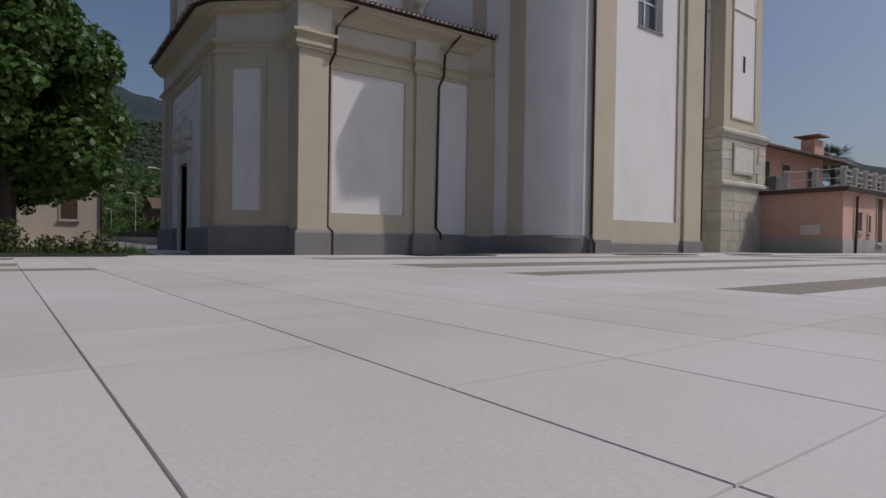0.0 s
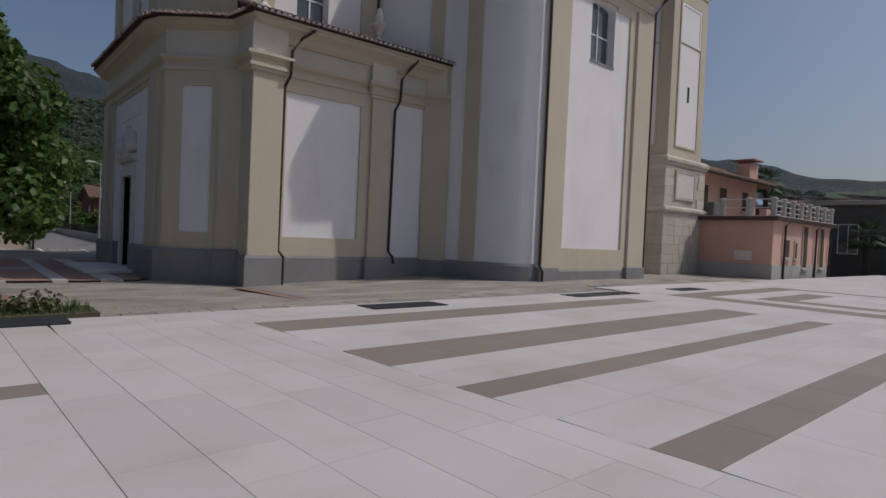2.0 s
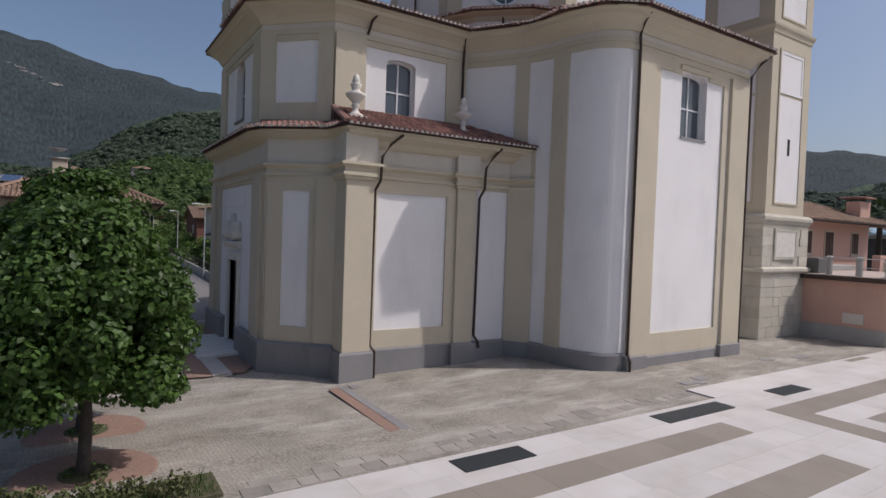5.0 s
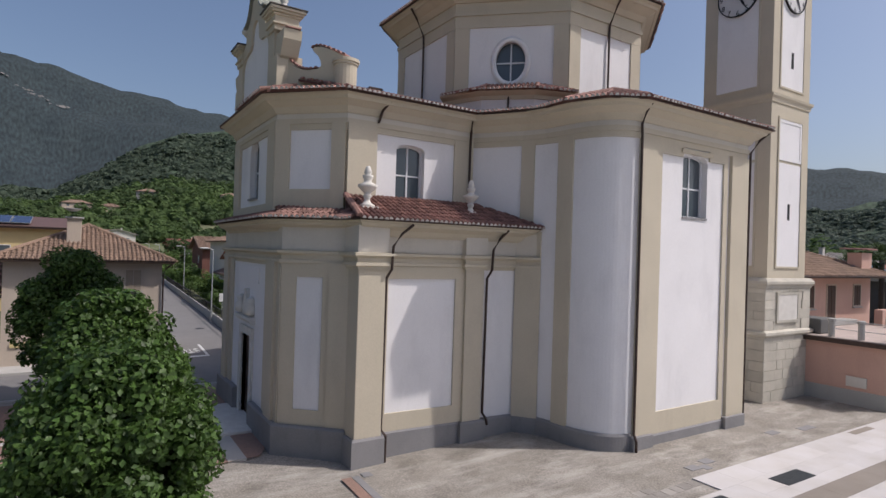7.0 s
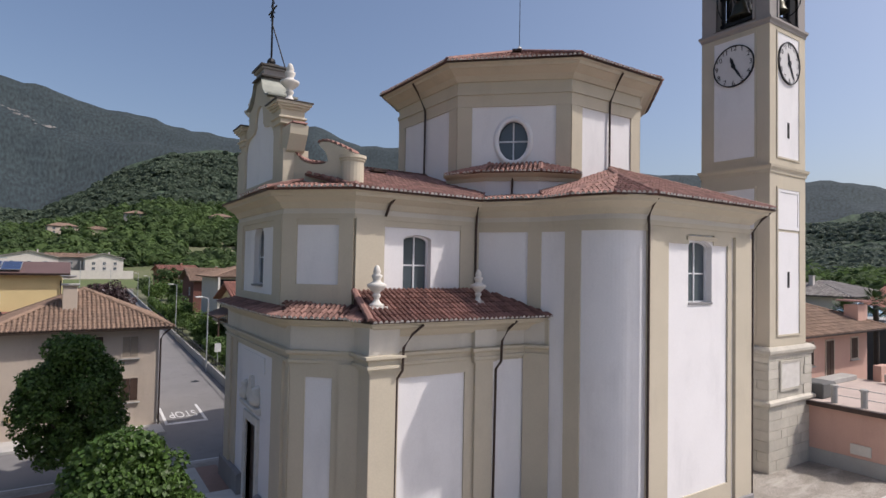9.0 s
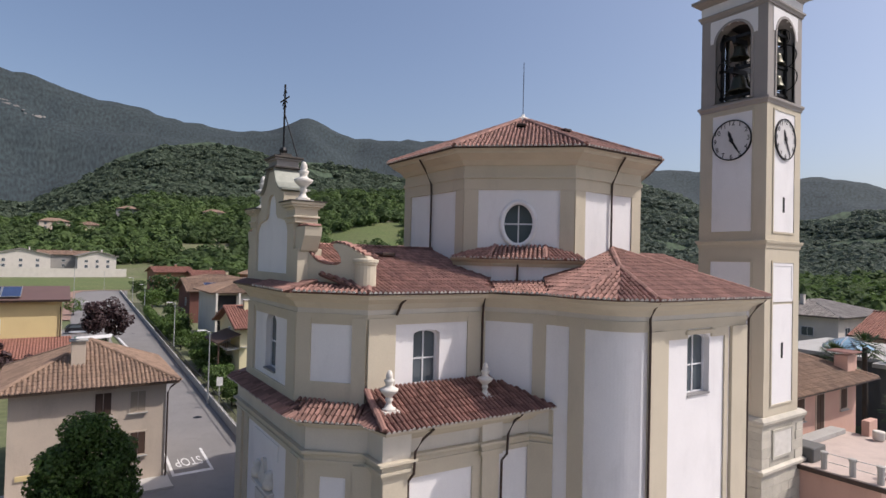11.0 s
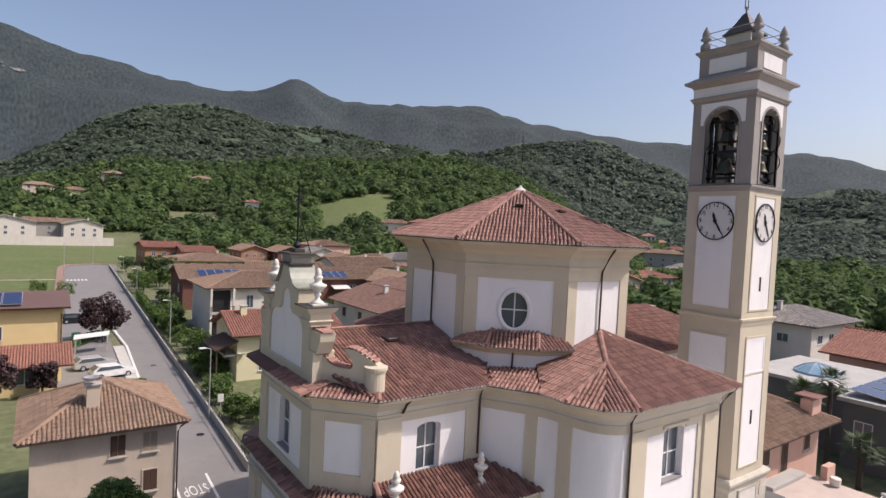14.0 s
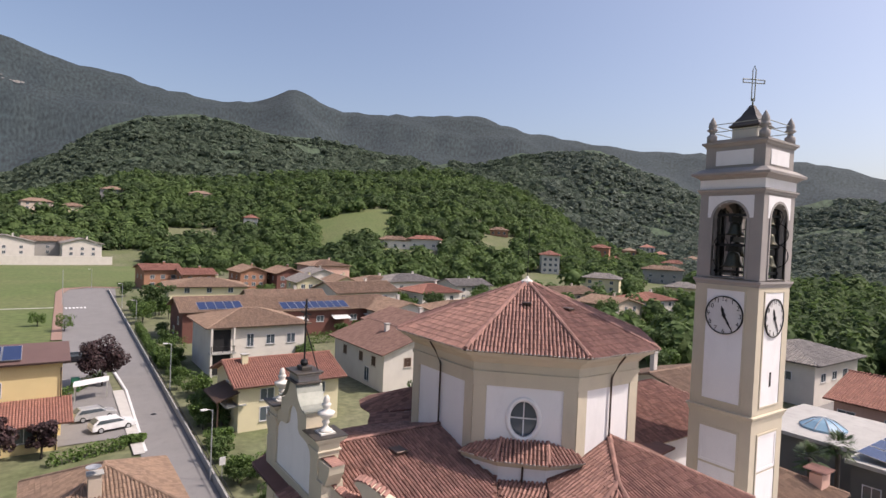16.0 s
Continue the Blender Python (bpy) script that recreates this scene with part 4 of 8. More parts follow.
# lower roof over the front bay
ZL = 7.34
lowf = [
    ([(0.02, -0.09, ZL), (7.2, -0.34, ZL), (6.62, 0.5, 7.66), (5.5, 2.1, 8.16), (0.42, 2.1, 8.16)], ((0.02, -0.09, ZL), (7.2, -0.34, ZL))),
    ([(0.02, -0.09, ZL), (0.42, 2.1, 7.74), (-0.18, 1.05, ZL)], ((0.02, -0.09, ZL), (-0.18, 1.05, ZL))),
    ([(-0.18, 1.05, ZL), (0.42, 2.1, 7.68), (-1.4, 3.95, 7.64), (-1.75, 2.4, ZL)], ((-0.18, 1.05, ZL), (-1.75, 2.4, ZL))),
    ([(-1.75, 2.4, ZL), (-1.38, 3.95, 7.6), (-2.0, 3.1, ZL)], ((-1.75, 2.4, ZL), (-2.0, 3.1, ZL))),
    ([(-2.0, 3.1, ZL), (-1.38, 3.95, 7.56), (-1.38, 9.85, 7.56), (-2.0, 10.7, ZL)], ((-2.0, 3.1, ZL), (-2.0, 10.7, ZL))),
]
bm = bmesh.new()
for corners, _ in lowf:
    sheet(bm, corners, 0.06)
sheet(bm, [(0.02, -0.09, ZL - 0.02), (0.42, 2.1, 8.12), (0.42, 2.1, 7.64)], 0.02)
low_roof = part("lower_roof", bm, UNDER, church, "lower roof of terracotta barrel tiles")
tagged(tiles_mesh("barrel_tiles", lowf[1:], TILE_OLD, low_roof, seed=80), kind="stuff")
bm = bmesh.new()
ridge_tiles(bm, (0.02, -0.09, ZL), (0.42, 2.05, 8.16))
tagged(part("ridge_tiles", bm, TILE, low_roof), kind="stuff")
bm = bmesh.new()
for corners, _ in lowf[:3]:
    sheet(bm, [(x, 2 * AXIS - y, z) for x, y, z in corners], 0.06)
part("far_lower_roof", bm, TILE, church)

TILE_SHAPE = bpy.data.meshes.new("roof_tile")
eave_ends(lowf, MORTAR, low_roof, seed=79)
eave_ends([roof_faces[k] for k in (0, 1, 2, 3, 4, 5, 7, 8)], MORTAR, roof, seed=5)
eave_ends(faces8, MORTAR, oct_roof, seed=40)
eave_ends(att, MORTAR, att_roof, seed=60)
course = 0.4
tv = [(cx * r * 0.665, t, cz * r * 0.85 + lift - 0.012) for t, r, lift in ((0.0, 0.11, 0.03), (course * 1.15, 0.092, 0.01)) for cx, cz in ARC]
TILE_SHAPE.from_pydata(tv, [], [(c, c + 1, 6 + c, 5 + c) for c in range(4)] + [(0, 4, 3, 2, 1)])
TILE_SHAPE.materials.append(TILE_ONE)
back = Matrix.Translation(church.location).inverted()
for o, ux, uy, n, tw in tile_columns(*lowf[0], pitch=0.175, seed=79):
    ob = new("roof_tile", TILE_SHAPE)
    ob.parent = low_roof
    ob.matrix_parent_inverse = parent_world(low_roof).inverted()
    ob.matrix_basis = Matrix.Translation(o) @ Matrix((ux, uy, n)).transposed().to_4x4() @ Matrix.Rotation(tw, 4, "Z")

# choir behind the drum
choir = part("choir_wall", boxed(17.2, 27.0, 3.2, 10.6, -0.5, 11.3), WHITE, church)
part("choir_cornice", sweep(bmesh.new(), [(27.0, 3.2), (17.2, 3.2), (17.2, 10.6), (27.0, 10.6)], [(-0.1, 11.0), (0.1, 11.0), (0.3, 11.2), (0.65, 11.4), (0.68, 11.5), (-0.1, 11.52)], True, ring=True), CREAM, church)
ch = [([(16.5, 2.5, 11.5), (27.7, 2.5, 11.5), (23.6, 6.9, 13.4), (15.5, 6.9, 13.4)], ((16.5, 2.5, 11.5), (27.7, 2.5, 11.5))), ([(27.7, 2.5, 11.5), (27.7, 11.3, 11.5), (23.6, 6.9, 13.4)], ((27.7, 2.5, 11.5), (27.7, 11.3, 11.5))), ([(27.7, 11.3, 11.5), (16.5, 11.3, 11.5), (15.5, 6.9, 13.4), (23.6, 6.9, 13.4)], ((27.7, 11.3, 11.5), (16.5, 11.3, 11.5)))]
bm = bmesh.new()
for corners, _ in ch:
    sheet(bm, corners, 0.06)
choir_roof = part("choir_roof", bm, UNDER, church)
tagged(tiles_mesh("barrel_tiles", ch, TILE, choir_roof, seed=90), kind="stuff")
# ---- bell tower ----
TX, TY, TW = 19.08, -1.88, 3.35          # near corner and width of the shaft
tower = tagged(empty("bell_tower", (TX + TW / 2, TY + TW / 2, 0)), "tall cream bell tower with clocks, open belfry and stone base", "bell tower")


def square(d=0.0):
    return [(TX + TW + d, TY - d), (TX - d, TY - d), (TX - d, TY + TW + d), (TX + TW + d, TY + TW + d)]


def tower_faces():
    """(origin at mid-face, across, out) of the four faces."""
    c = Vector((TX + TW / 2, TY + TW / 2, 0))
    for n in ((-1, 0, 0), (0, -1, 0), (1, 0, 0), (0, 1, 0)):
        n = Vector(n)
        yield c + n * TW / 2, Vector((-n.y, n.x, 0)), n


part("shaft", band(square(), -0.5, 0.0, 5.6, 20.75, True), CREAM, tower, "cream stucco shaft")
for k, (o, a, n) in enumerate(tower_faces()):
    rect = lambda w, z0, z1: [(-w, z0), (w, z0), (w, z1), (-w, z1)]
    up = part("upper_field", extruded(rect(1.0, 14.45, 20.3), o, a, n, -0.02, 0.012), WHITE, tower, "white stucco field")
    part("field_rim", ring_body(rect(1.08, 14.37, 20.38), rect(1.0, 14.45, 20.3), o, a, n, -0.02, 0.04), CREAM, tower)
    part("lower_field", extruded(rect(1.0, 6.2, 10.95), o, a, n, -0.02, 0.012), WHITE, tower, "white stucco field")
    part("field_rim", ring_body(rect(1.08, 6.12, 13.05), rect(1.0, 6.2, 12.95), o, a, n, -0.02, 0.05), CREAM, tower)
    part("middle_field", extruded(rect(1.0, 11.07, 12.95), o, a, n, -0.02, 0.012), WHITE, tower, "white stucco field")
    part("field_rim", ring_body(rect(1.0, 11.07, 12.95), rect(0.86, 11.21, 12.81), o, a, n, -0.02, 0.035), WHITE, tower)
    for z in (15.4, 8.35):
        if k == 1:
            part("slit_window", extruded([(-0.1, z), (0.1, z), (0.1, z + 0.75), (-0.1, z + 0.75)], o, a, n, -0.1, 0.02), DARK, tower, "narrow slit window")
part("string_course", sweep(bmesh.new(), square(), [(-0.1, 13.65), (0.04, 13.65), (0.06, 13.8), (0.13, 13.9), (0.15, 14.0), (-0.1, 14.04)], True, ring=True), CREAM, tower, "moulded string course")
part("belfry_sill", sweep(bmesh.new(), square(), [(-0.5, 20.55), (0.03, 20.55), (0.05, 20.66), (0.12, 20.76), (0.12, 20.86), (-0.5, 20.9)], True, ring=True), TOWER_GREY, tower, "grey stone sill course")

# clocks
NUMERALS = ["12", "1", "2", "3", "4", "5", "6", "7", "8", "9", "10", "11"]
for k, (o, a, n) in enumerate(tower_faces()):
    if k > 1:
        continue
    R, zc = 0.98, 18.98
    circ = lambda r: [(r * math.cos(t), zc + r * math.sin(t)) for t in (2 * math.pi * i / 40 for i in range(40))]
    dial = part("clock", extruded(circ(R), o, a, n, 0.0, 0.06), DIAL, tower, "round pale clock dial with black numerals")
    part("rim", ring_body(circ(R + 0.025), circ(R - 0.025), o, a, n, 0.0, 0.1), BLACK, dial)
    for i, txt in enumerate(NUMERALS):
        ang = math.pi / 2 - i * math.pi / 6
        cu = bpy.data.curves.new("numeral", "FONT")
        cu.body, cu.size, cu.align_x, cu.align_y, cu.extrude = txt, 0.34, "CENTER", "CENTER", 0.004
        tmp = new("numeral", cu)
        me = bpy.data.meshes.new_from_object(tmp.evaluated_get(bpy.context.evaluated_depsgraph_get()))
        bpy.data.objects.remove(tmp)
        p = o + a * (math.cos(ang) * 0.84) + Vector((0, 0, zc + math.sin(ang) * 0.84)) + n * 0.068
        me.transform(Matrix.Translation(p) @ Matrix((a, Vector((0, 0, 1)), n)).transposed().to_4x4())
        me.materials.clear()
        mesh_part("numeral", me, BLACK, dial)
    for ang, ln, w in ((math.pi / 2 - math.radians(343), 0.5, 0.075), (math.pi / 2 - math.radians(150), 0.82, 0.055)):
        d = Vector((math.cos(ang), math.sin(ang)))
        q = Vector((-d.y, d.x))
        pts = [(-0.18 * d + q * w * 0.6), (d * ln * 0.6 + q * w), (d * ln), (d * ln * 0.6 - q * w), (-0.18 * d - q * w * 0.6)]
        part("pointer", extruded([(p.x, zc + p.y) for p in pts], o, a, n, 0.075, 0.095), BLACK, dial)
    part("hub", extruded([(0.1 * math.cos(t), zc + 0.1 * math.sin(t)) for t in (2 * math.pi * i / 14 for i in range(14))], o, a, n, 0.06, 0.12), BLACK, dial)

# belfry
bel = part("belfry", band(square(), -0.55, 0.0, 20.9, 25.6, True), TOWER_GREY, tower, "dark grey belfry with arched openings")
cutters = []
c = Vector((TX + TW / 2, TY + TW / 2, 0))
arch = lambda w, z0, z1: [(-w, z0), (w, z0)] + [(w * math.cos(t), z1 - w + w * math.sin(t)) for t in (math.pi * i / 14 for i in range(15))]
for o, a, n in list(tower_faces())[:2]:
    cutters.append(extruded(arch(0.9, 20.98, 24.9), c, a, n, -4.0, 4.0))
cut(bel, cutters)
for o, a, n in tower_faces():
    out = [(-1.2, 20.95), (1.2, 20.95), (1.2, 25.2), (-1.2, 25.2)]
    for s in (-1, 1):
        part("spandrel", extruded([(s * 0.92, 24.1), (s * 1.2, 24.1), (s * 1.2, 25.25), (0.0, 25.25), (0.0, 24.93), (s * 0.45, 24.8), (s * 0.78, 24.5)], o, a, n, -0.05, 0.02), WHITE, tower)
    part("archivolt", ring_body(arch(1.02, 20.95, 25.02), arch(0.9, 20.95, 24.9), o, a, n, -0.1, 0.05), TOWER_GREY, tower)
# floor and ceiling are coloured near-black to paint in the belfry's shade
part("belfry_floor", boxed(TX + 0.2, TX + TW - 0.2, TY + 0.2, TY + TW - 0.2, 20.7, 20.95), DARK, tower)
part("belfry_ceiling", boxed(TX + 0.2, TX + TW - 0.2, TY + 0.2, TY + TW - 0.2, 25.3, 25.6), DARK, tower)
part("pale_course", band(square(), -0.5, 0.03, 25.62, 26.3, True), WHITE, tower)
part("small_cornice", sweep(bmesh.new(), square(), [(-0.5, 25.35), (0.05, 25.35), (0.07, 25.45), (0.14, 25.52), (0.14, 25.6), (-0.5, 25.64)], True, ring=True), TOWER_GREY, tower)
part("main_cornice", sweep(bmesh.new(), square(), [(-0.5, 26.15), (0.05, 26.1), (0.1, 26.18), (0.24, 26.28), (0.38, 26.32), (0.4, 26.44), (0.2, 26.56), (0.0, 26.7), (-0.5, 26.7)], True, ring=True), TOWER_GREY, tower, "dark grey projecting main cornice")
part("attic", band(square(-0.12), -0.5, 0.0, 26.65, 28.1, True), TOWER_GREY, tower)
for o, a, n in tower_faces():
    part("attic_field", extruded([(-0.98, 26.86), (0.98, 26.86), (0.98, 27.64), (-0.98, 27.64)], o - n * 0.12, a, n, -0.02, 0.03), WHITE, tower, "white field of the attic")
part("attic_cornice", sweep(bmesh.new(), square(-0.12), [(-0.6, 27.85), (0.04, 27.85), (0.09, 27.95), (0.18, 28.02), (0.18, 28.12), (-0.6, 28.2)], True, ring=True), TOWER_GREY, tower)
part("roof_deck", boxed(TX + 0.3, TX + TW - 0.3, TY + 0.3, TY + TW - 0.3, 28.1, 28.28), TOWER_GREY, tower)
cx, cy = TX + TW / 2, TY + TW / 2
for dx in (-1.38, 1.38):
    for dy in (-1.38, 1.38):
        f = part("finial", lathe(bmesh.new(), [(0.26, 0.0), (0.26, 0.36), (0.2, 0.4), (0.13, 0.48), (0.12, 0.56), (0.27, 0.66), (0.27, 0.72), (0.18, 0.76), (0.21, 0.88), (0.18, 1.06), (0.1, 1.24), (0.03, 1.36), (0.01, 1.4)], (cx + dx, cy + dy, 28.16), 12), TOWER_GREY, tower, "grey stone pine-cone finial", True)
part("lantern", boxed(cx - 0.68, cx + 0.68, cy - 0.68, cy + 0.68, 28.15, 28.98, 0.03), PALE, tower)
part("lantern_eaves", boxed(cx - 0.82, cx + 0.82, cy - 0.82, cy + 0.82, 29.0, 29.1, 0.02), COPPER, tower)
bm = bmesh.new()
rings = [[bm.verts.new((cx + sx * w, cy + sy * w, z)) for sx, sy in ((-1, -1), (1, -1), (1, 1), (-1, 1))] for w, z in ((0.8, 29.06), (0.4, 29.62), (0.1, 30.22))]
for lo, hi in zip(rings, rings[1:]):
    for i in range(4):
        bm.faces.new((lo[i], lo[(i + 1) % 4], hi[(i + 1) % 4], hi[i]))
bm.faces.new(rings[0][::-1]), bm.faces.new(rings[-1])
part("spire", bm, COPPER, tower, "dark metal pyramid roof")
ca = Vector((0.87, -0.49, 0))
tc = part("tower_cross", tube(bmesh.new(), [(cx, cy, 30.15), (cx, cy, 30.6)], 0.05), LEAD, tower, "pale metal cross of open bars")
for s in (-0.09, 0.09):
    o = Vector((cx, cy, 0)) + ca * s
    part("bar", tube(bmesh.new(), [o + Vector((0, 0, 30.45)), o + Vector((0, 0, 32.1))], 0.028, 6), LEAD, tc)
    o = Vector((cx, cy, 31.52 + s))
    part("arm", tube(bmesh.new(), [o - ca * 0.62, o + ca * 0.62], 0.028, 6), LEAD, tc)
part("tip", tube(bmesh.new(), [Vector((cx, cy, 32.1)) - ca * 0.1, (cx, cy, 32.35), Vector((cx, cy, 32.1)) + ca * 0.1], 0.028, 6), LEAD, tc)
for s in (-1, 1):
    o = Vector((cx, cy, 31.52)) + ca * 0.62 * s
    part("arm_end", tube(bmesh.new(), [o - Vector((0, 0, 0.1)), o + Vector((0, 0, 0.1))], 0.028, 6), LEAD, tc)
for z in (28.72, 29.12):
    for p, q in (((-1.38, -1.38), (1.38, -1.38)), ((1.38, -1.38), (1.38, 1.38)), ((1.38, 1.38), (-1.38, 1.38)), ((-1.38, 1.38), (-1.38, -1.38))):
        part("guard_rail", tube(bmesh.new(), [(cx + p[0], cy + p[1], z), (cx + q[0], cy + q[1], z)], 0.022, 6), LEAD, tower)

# bells in their iron frames
BELL = [(0.02, 0.62), (0.1, 0.62), (0.2, 0.56), (0.24, 0.42), (0.28, 0.22), (0.36, 0.08), (0.42, 0.0), (0.38, 0.0), (0.3, 0.1), (0.02, 0.1)]


def bell(x, y, z, k, wheel):
    b = part("bell", lathe(bmesh.new(), [(r * k, h * k) for r, h in BELL], (x, y, z), 16), BRONZE, None, smooth=True)
    part("headstock", boxed(x - 0.5 * k, x + 0.5 * k, y - 0.09, y + 0.09, z + 0.62 * k, z + 0.62 * k + 0.3), IRON, b)
    ring = [(x + wheel[0], y + wheel[1], z + 0.6 * k)]
    d = Vector((wheel[1], wheel[0], 0)).normalized()
    part("wheel", tube(bmesh.new(), [Vector(ring[0]) + d * 0.62 * k * math.cos(t) + Vector((0, 0, 0.62 * k * math.sin(t))) for t in (2 * math.pi * i / 20 for i in range(21))], 0.03, 6), IRON, b)
    part("clapper", tube(bmesh.new(), [(x, y, z + 0.4 * k), (x, y, z - 0.08 * k)], 0.04, 6), IRON, b)
    return tagged(b, "dark bronze bell in an iron frame", "bell", "belfry bells")


bell(TX + 0.55, cy, 21.5, 1.35, (0, 0.7)), bell(TX + 0.6, cy, 23.2, 1.1, (0, 0.62))
bell(cx, TY + 0.4, 21.6, 1.0, (0.75, 0)), bell(cx, TY + 0.4, 22.75, 0.95, (0.72, 0)), bell(cx, cy + 0.4, 22.1, 1.2, (0.7, 0)), bell(cx, TY + 0.45, 23.8, 0.7, (0.5, 0))
for x, y in ((TX + 0.4, cy - 0.75), (TX + 0.4, cy + 0.75), (cx - 0.7, TY + 0.35), (cx + 0.7, TY + 0.35), (cx + 0.6, cy + 0.6), (cx - 0.6, cy + 0.9)):
    part("frame_post", boxed(x - 0.07, x + 0.07, y - 0.07, y + 0.07, 20.93, 24.7), IRON, tower)
for z in (21.2, 22.6, 24.2):
    part("frame_beam", boxed(TX + 0.33, TX + 0.47, TY + 0.6, TY + TW - 0.6, z, z + 0.14), IRON, tower)
    part("frame_beam", boxed(TX + 0.6, TX + TW - 0.6, TY + 0.28, TY + 0.42, z, z + 0.14), IRON, tower)

# stone base of dressed blocks, slightly battered
BX, BY = 18.87, -1.95
part("base_core", band([(TX + TW + 0.4, BY + 0.03), (BX + 0.03, BY + 0.03), (BX + 0.03, TY + TW + 0.3), (TX + TW + 0.4, TY + TW + 0.3)], -0.5, 0.0, -0.6, 5.5, True), STONE, tower, "pale dressed limestone base")
sq = [(TX + TW + 0.43, BY), (BX, BY), (BX, TY + TW + 0.33), (TX + TW + 0.43, TY + TW + 0.33)]
part("base_cornice", sweep(bmesh.new(), sq, [(-0.6, 5.2), (0.04, 5.2), (0.06, 5.3), (0.14, 5.4), (0.14, 5.52), (0.0, 5.66), (-0.6, 5.72)], True, ring=True), STONE, tower)
part("base_course", sweep(bmesh.new(), sq, [(-0.3, 3.0), (0.05, 3.0), (0.14, 3.1), (0.14, 3.22), (0.0, 3.3), (-0.3, 3.3)], True, ring=True), STONE, tower)
part("base_panel", extruded([(-0.85, 3.75), (0.85, 3.75), (0.85, 4.9), (-0.85, 4.9)], (20.75, BY, 0), (1, 0, 0), (0, -1, 0), 0.0, 0.05), URN, tower, "smooth pale stone panel")
part("panel_rim", ring_body([(-0.97, 3.63), (0.97, 3.63), (0.97, 5.02), (-0.97, 5.02)], [(-0.85, 3.75), (0.85, 3.75), (0.85, 4.9), (-0.85, 4.9)], (20.75, BY, 0), (1, 0, 0), (0, -1, 0), 0.0, 0.07), STONE, tower)
rs = random.Random(3)
for face in (0, 1):
    z = -0.3
    row = 0
    while z < 5.1:
        h = rs.uniform(0.36, 0.5)
        if 2.9 < z + h and z < 3.0:
            h = 3.0 - z
        if z + h > 5.2:
            h = 5.2 - z
        x, end = 0.0, (4.0 if face else 3.8)
        while x < end:
            w = min(rs.uniform(0.5, 1.15), end - x)
            if end - x - w < 0.3:
                w = end - x
            x0, x1 = x + 0.008, x + w - 0.008
            z0, z1 = z + 0.008, z + h - 0.008
            hidden = face and z1 > 3.62 and z0 < 5.03 and 1.18 < (x0 + x1) / 2 < 3.12
            if not hidden and z1 - z0 > 0.05:
                d = rs.uniform(0.0, 0.012)
                if face:
                    bm = boxed(BX + x0, BX + x1, BY - d, BY + 0.1, z0, z1, 0.006)
                else:
                    bm = boxed(BX - d, BX + 0.1, BY + x0, BY + x1, z0, z1, 0.006)
                part("stone_block", bm, STONE, tower)
            x += w
        z += h
        if abs(z - 3.0) < 0.02:
            z = 3.3
        row += 1

# sacristy between transept and tower, with its lean-to roof
sac = tagged(empty("sacristy", (17, 0, 0)), "low stone sacristy with a lean-to tile roof beside the tower", "annexe")
part("wall", boxed(15.2, 18.8, -0.4, 3.0, -0.5, 5.3), STONE, sac, "pale stone wall")
sf = [([(15.2, -0.75, 5.35), (19.0, -0.75, 5.35), (19.0, 2.4, 6.5), (15.2, 2.4, 6.5)], ((15.2, -0.75, 5.35), (19.0, -0.75, 5.35)))]
lean = part("roof", sheet(bmesh.new(), sf[0][0], 0.1), UNDER, sac)
tagged(tiles_mesh("barrel_tiles", sf, TILE, lean, seed=120), kind="stuff")
# ---- ground, plaza, street ----
SLAB = material("cream_paving_slab", (0.575, 0.55, 0.545), 0.62, (0.51, 0.475, 0.44), 0.9, 0.5, 0.05, 90, 0.06, 120, object_random=0.05, stain=0.09)
SLAB_FAR = material("cream_paving_slab_far", (0.575, 0.55, 0.545), 0.62, (0.51, 0.475, 0.44), 0.9, 0.5, 0.05, 90, 0.06, 120, island=0.05, stain=0.09)
DARKSLAB = material("grey_brown_paving_slab", (0.275, 0.24, 0.205), 0.65, (0.23, 0.195, 0.16), 1.2, 0.7, 0.06, 90, 0.06, 120, island=0.07)
JOINT = material("joint_mortar", (0.17, 0.16, 0.15), 0.9, bump=0)
COBBLE = material("grey_cobbles", (0.40, 0.362, 0.318), 0.8, (0.25, 0.226, 0.19), 0.8, 0.55, 0.2, 20, 0.3, 20, stain=0.36)


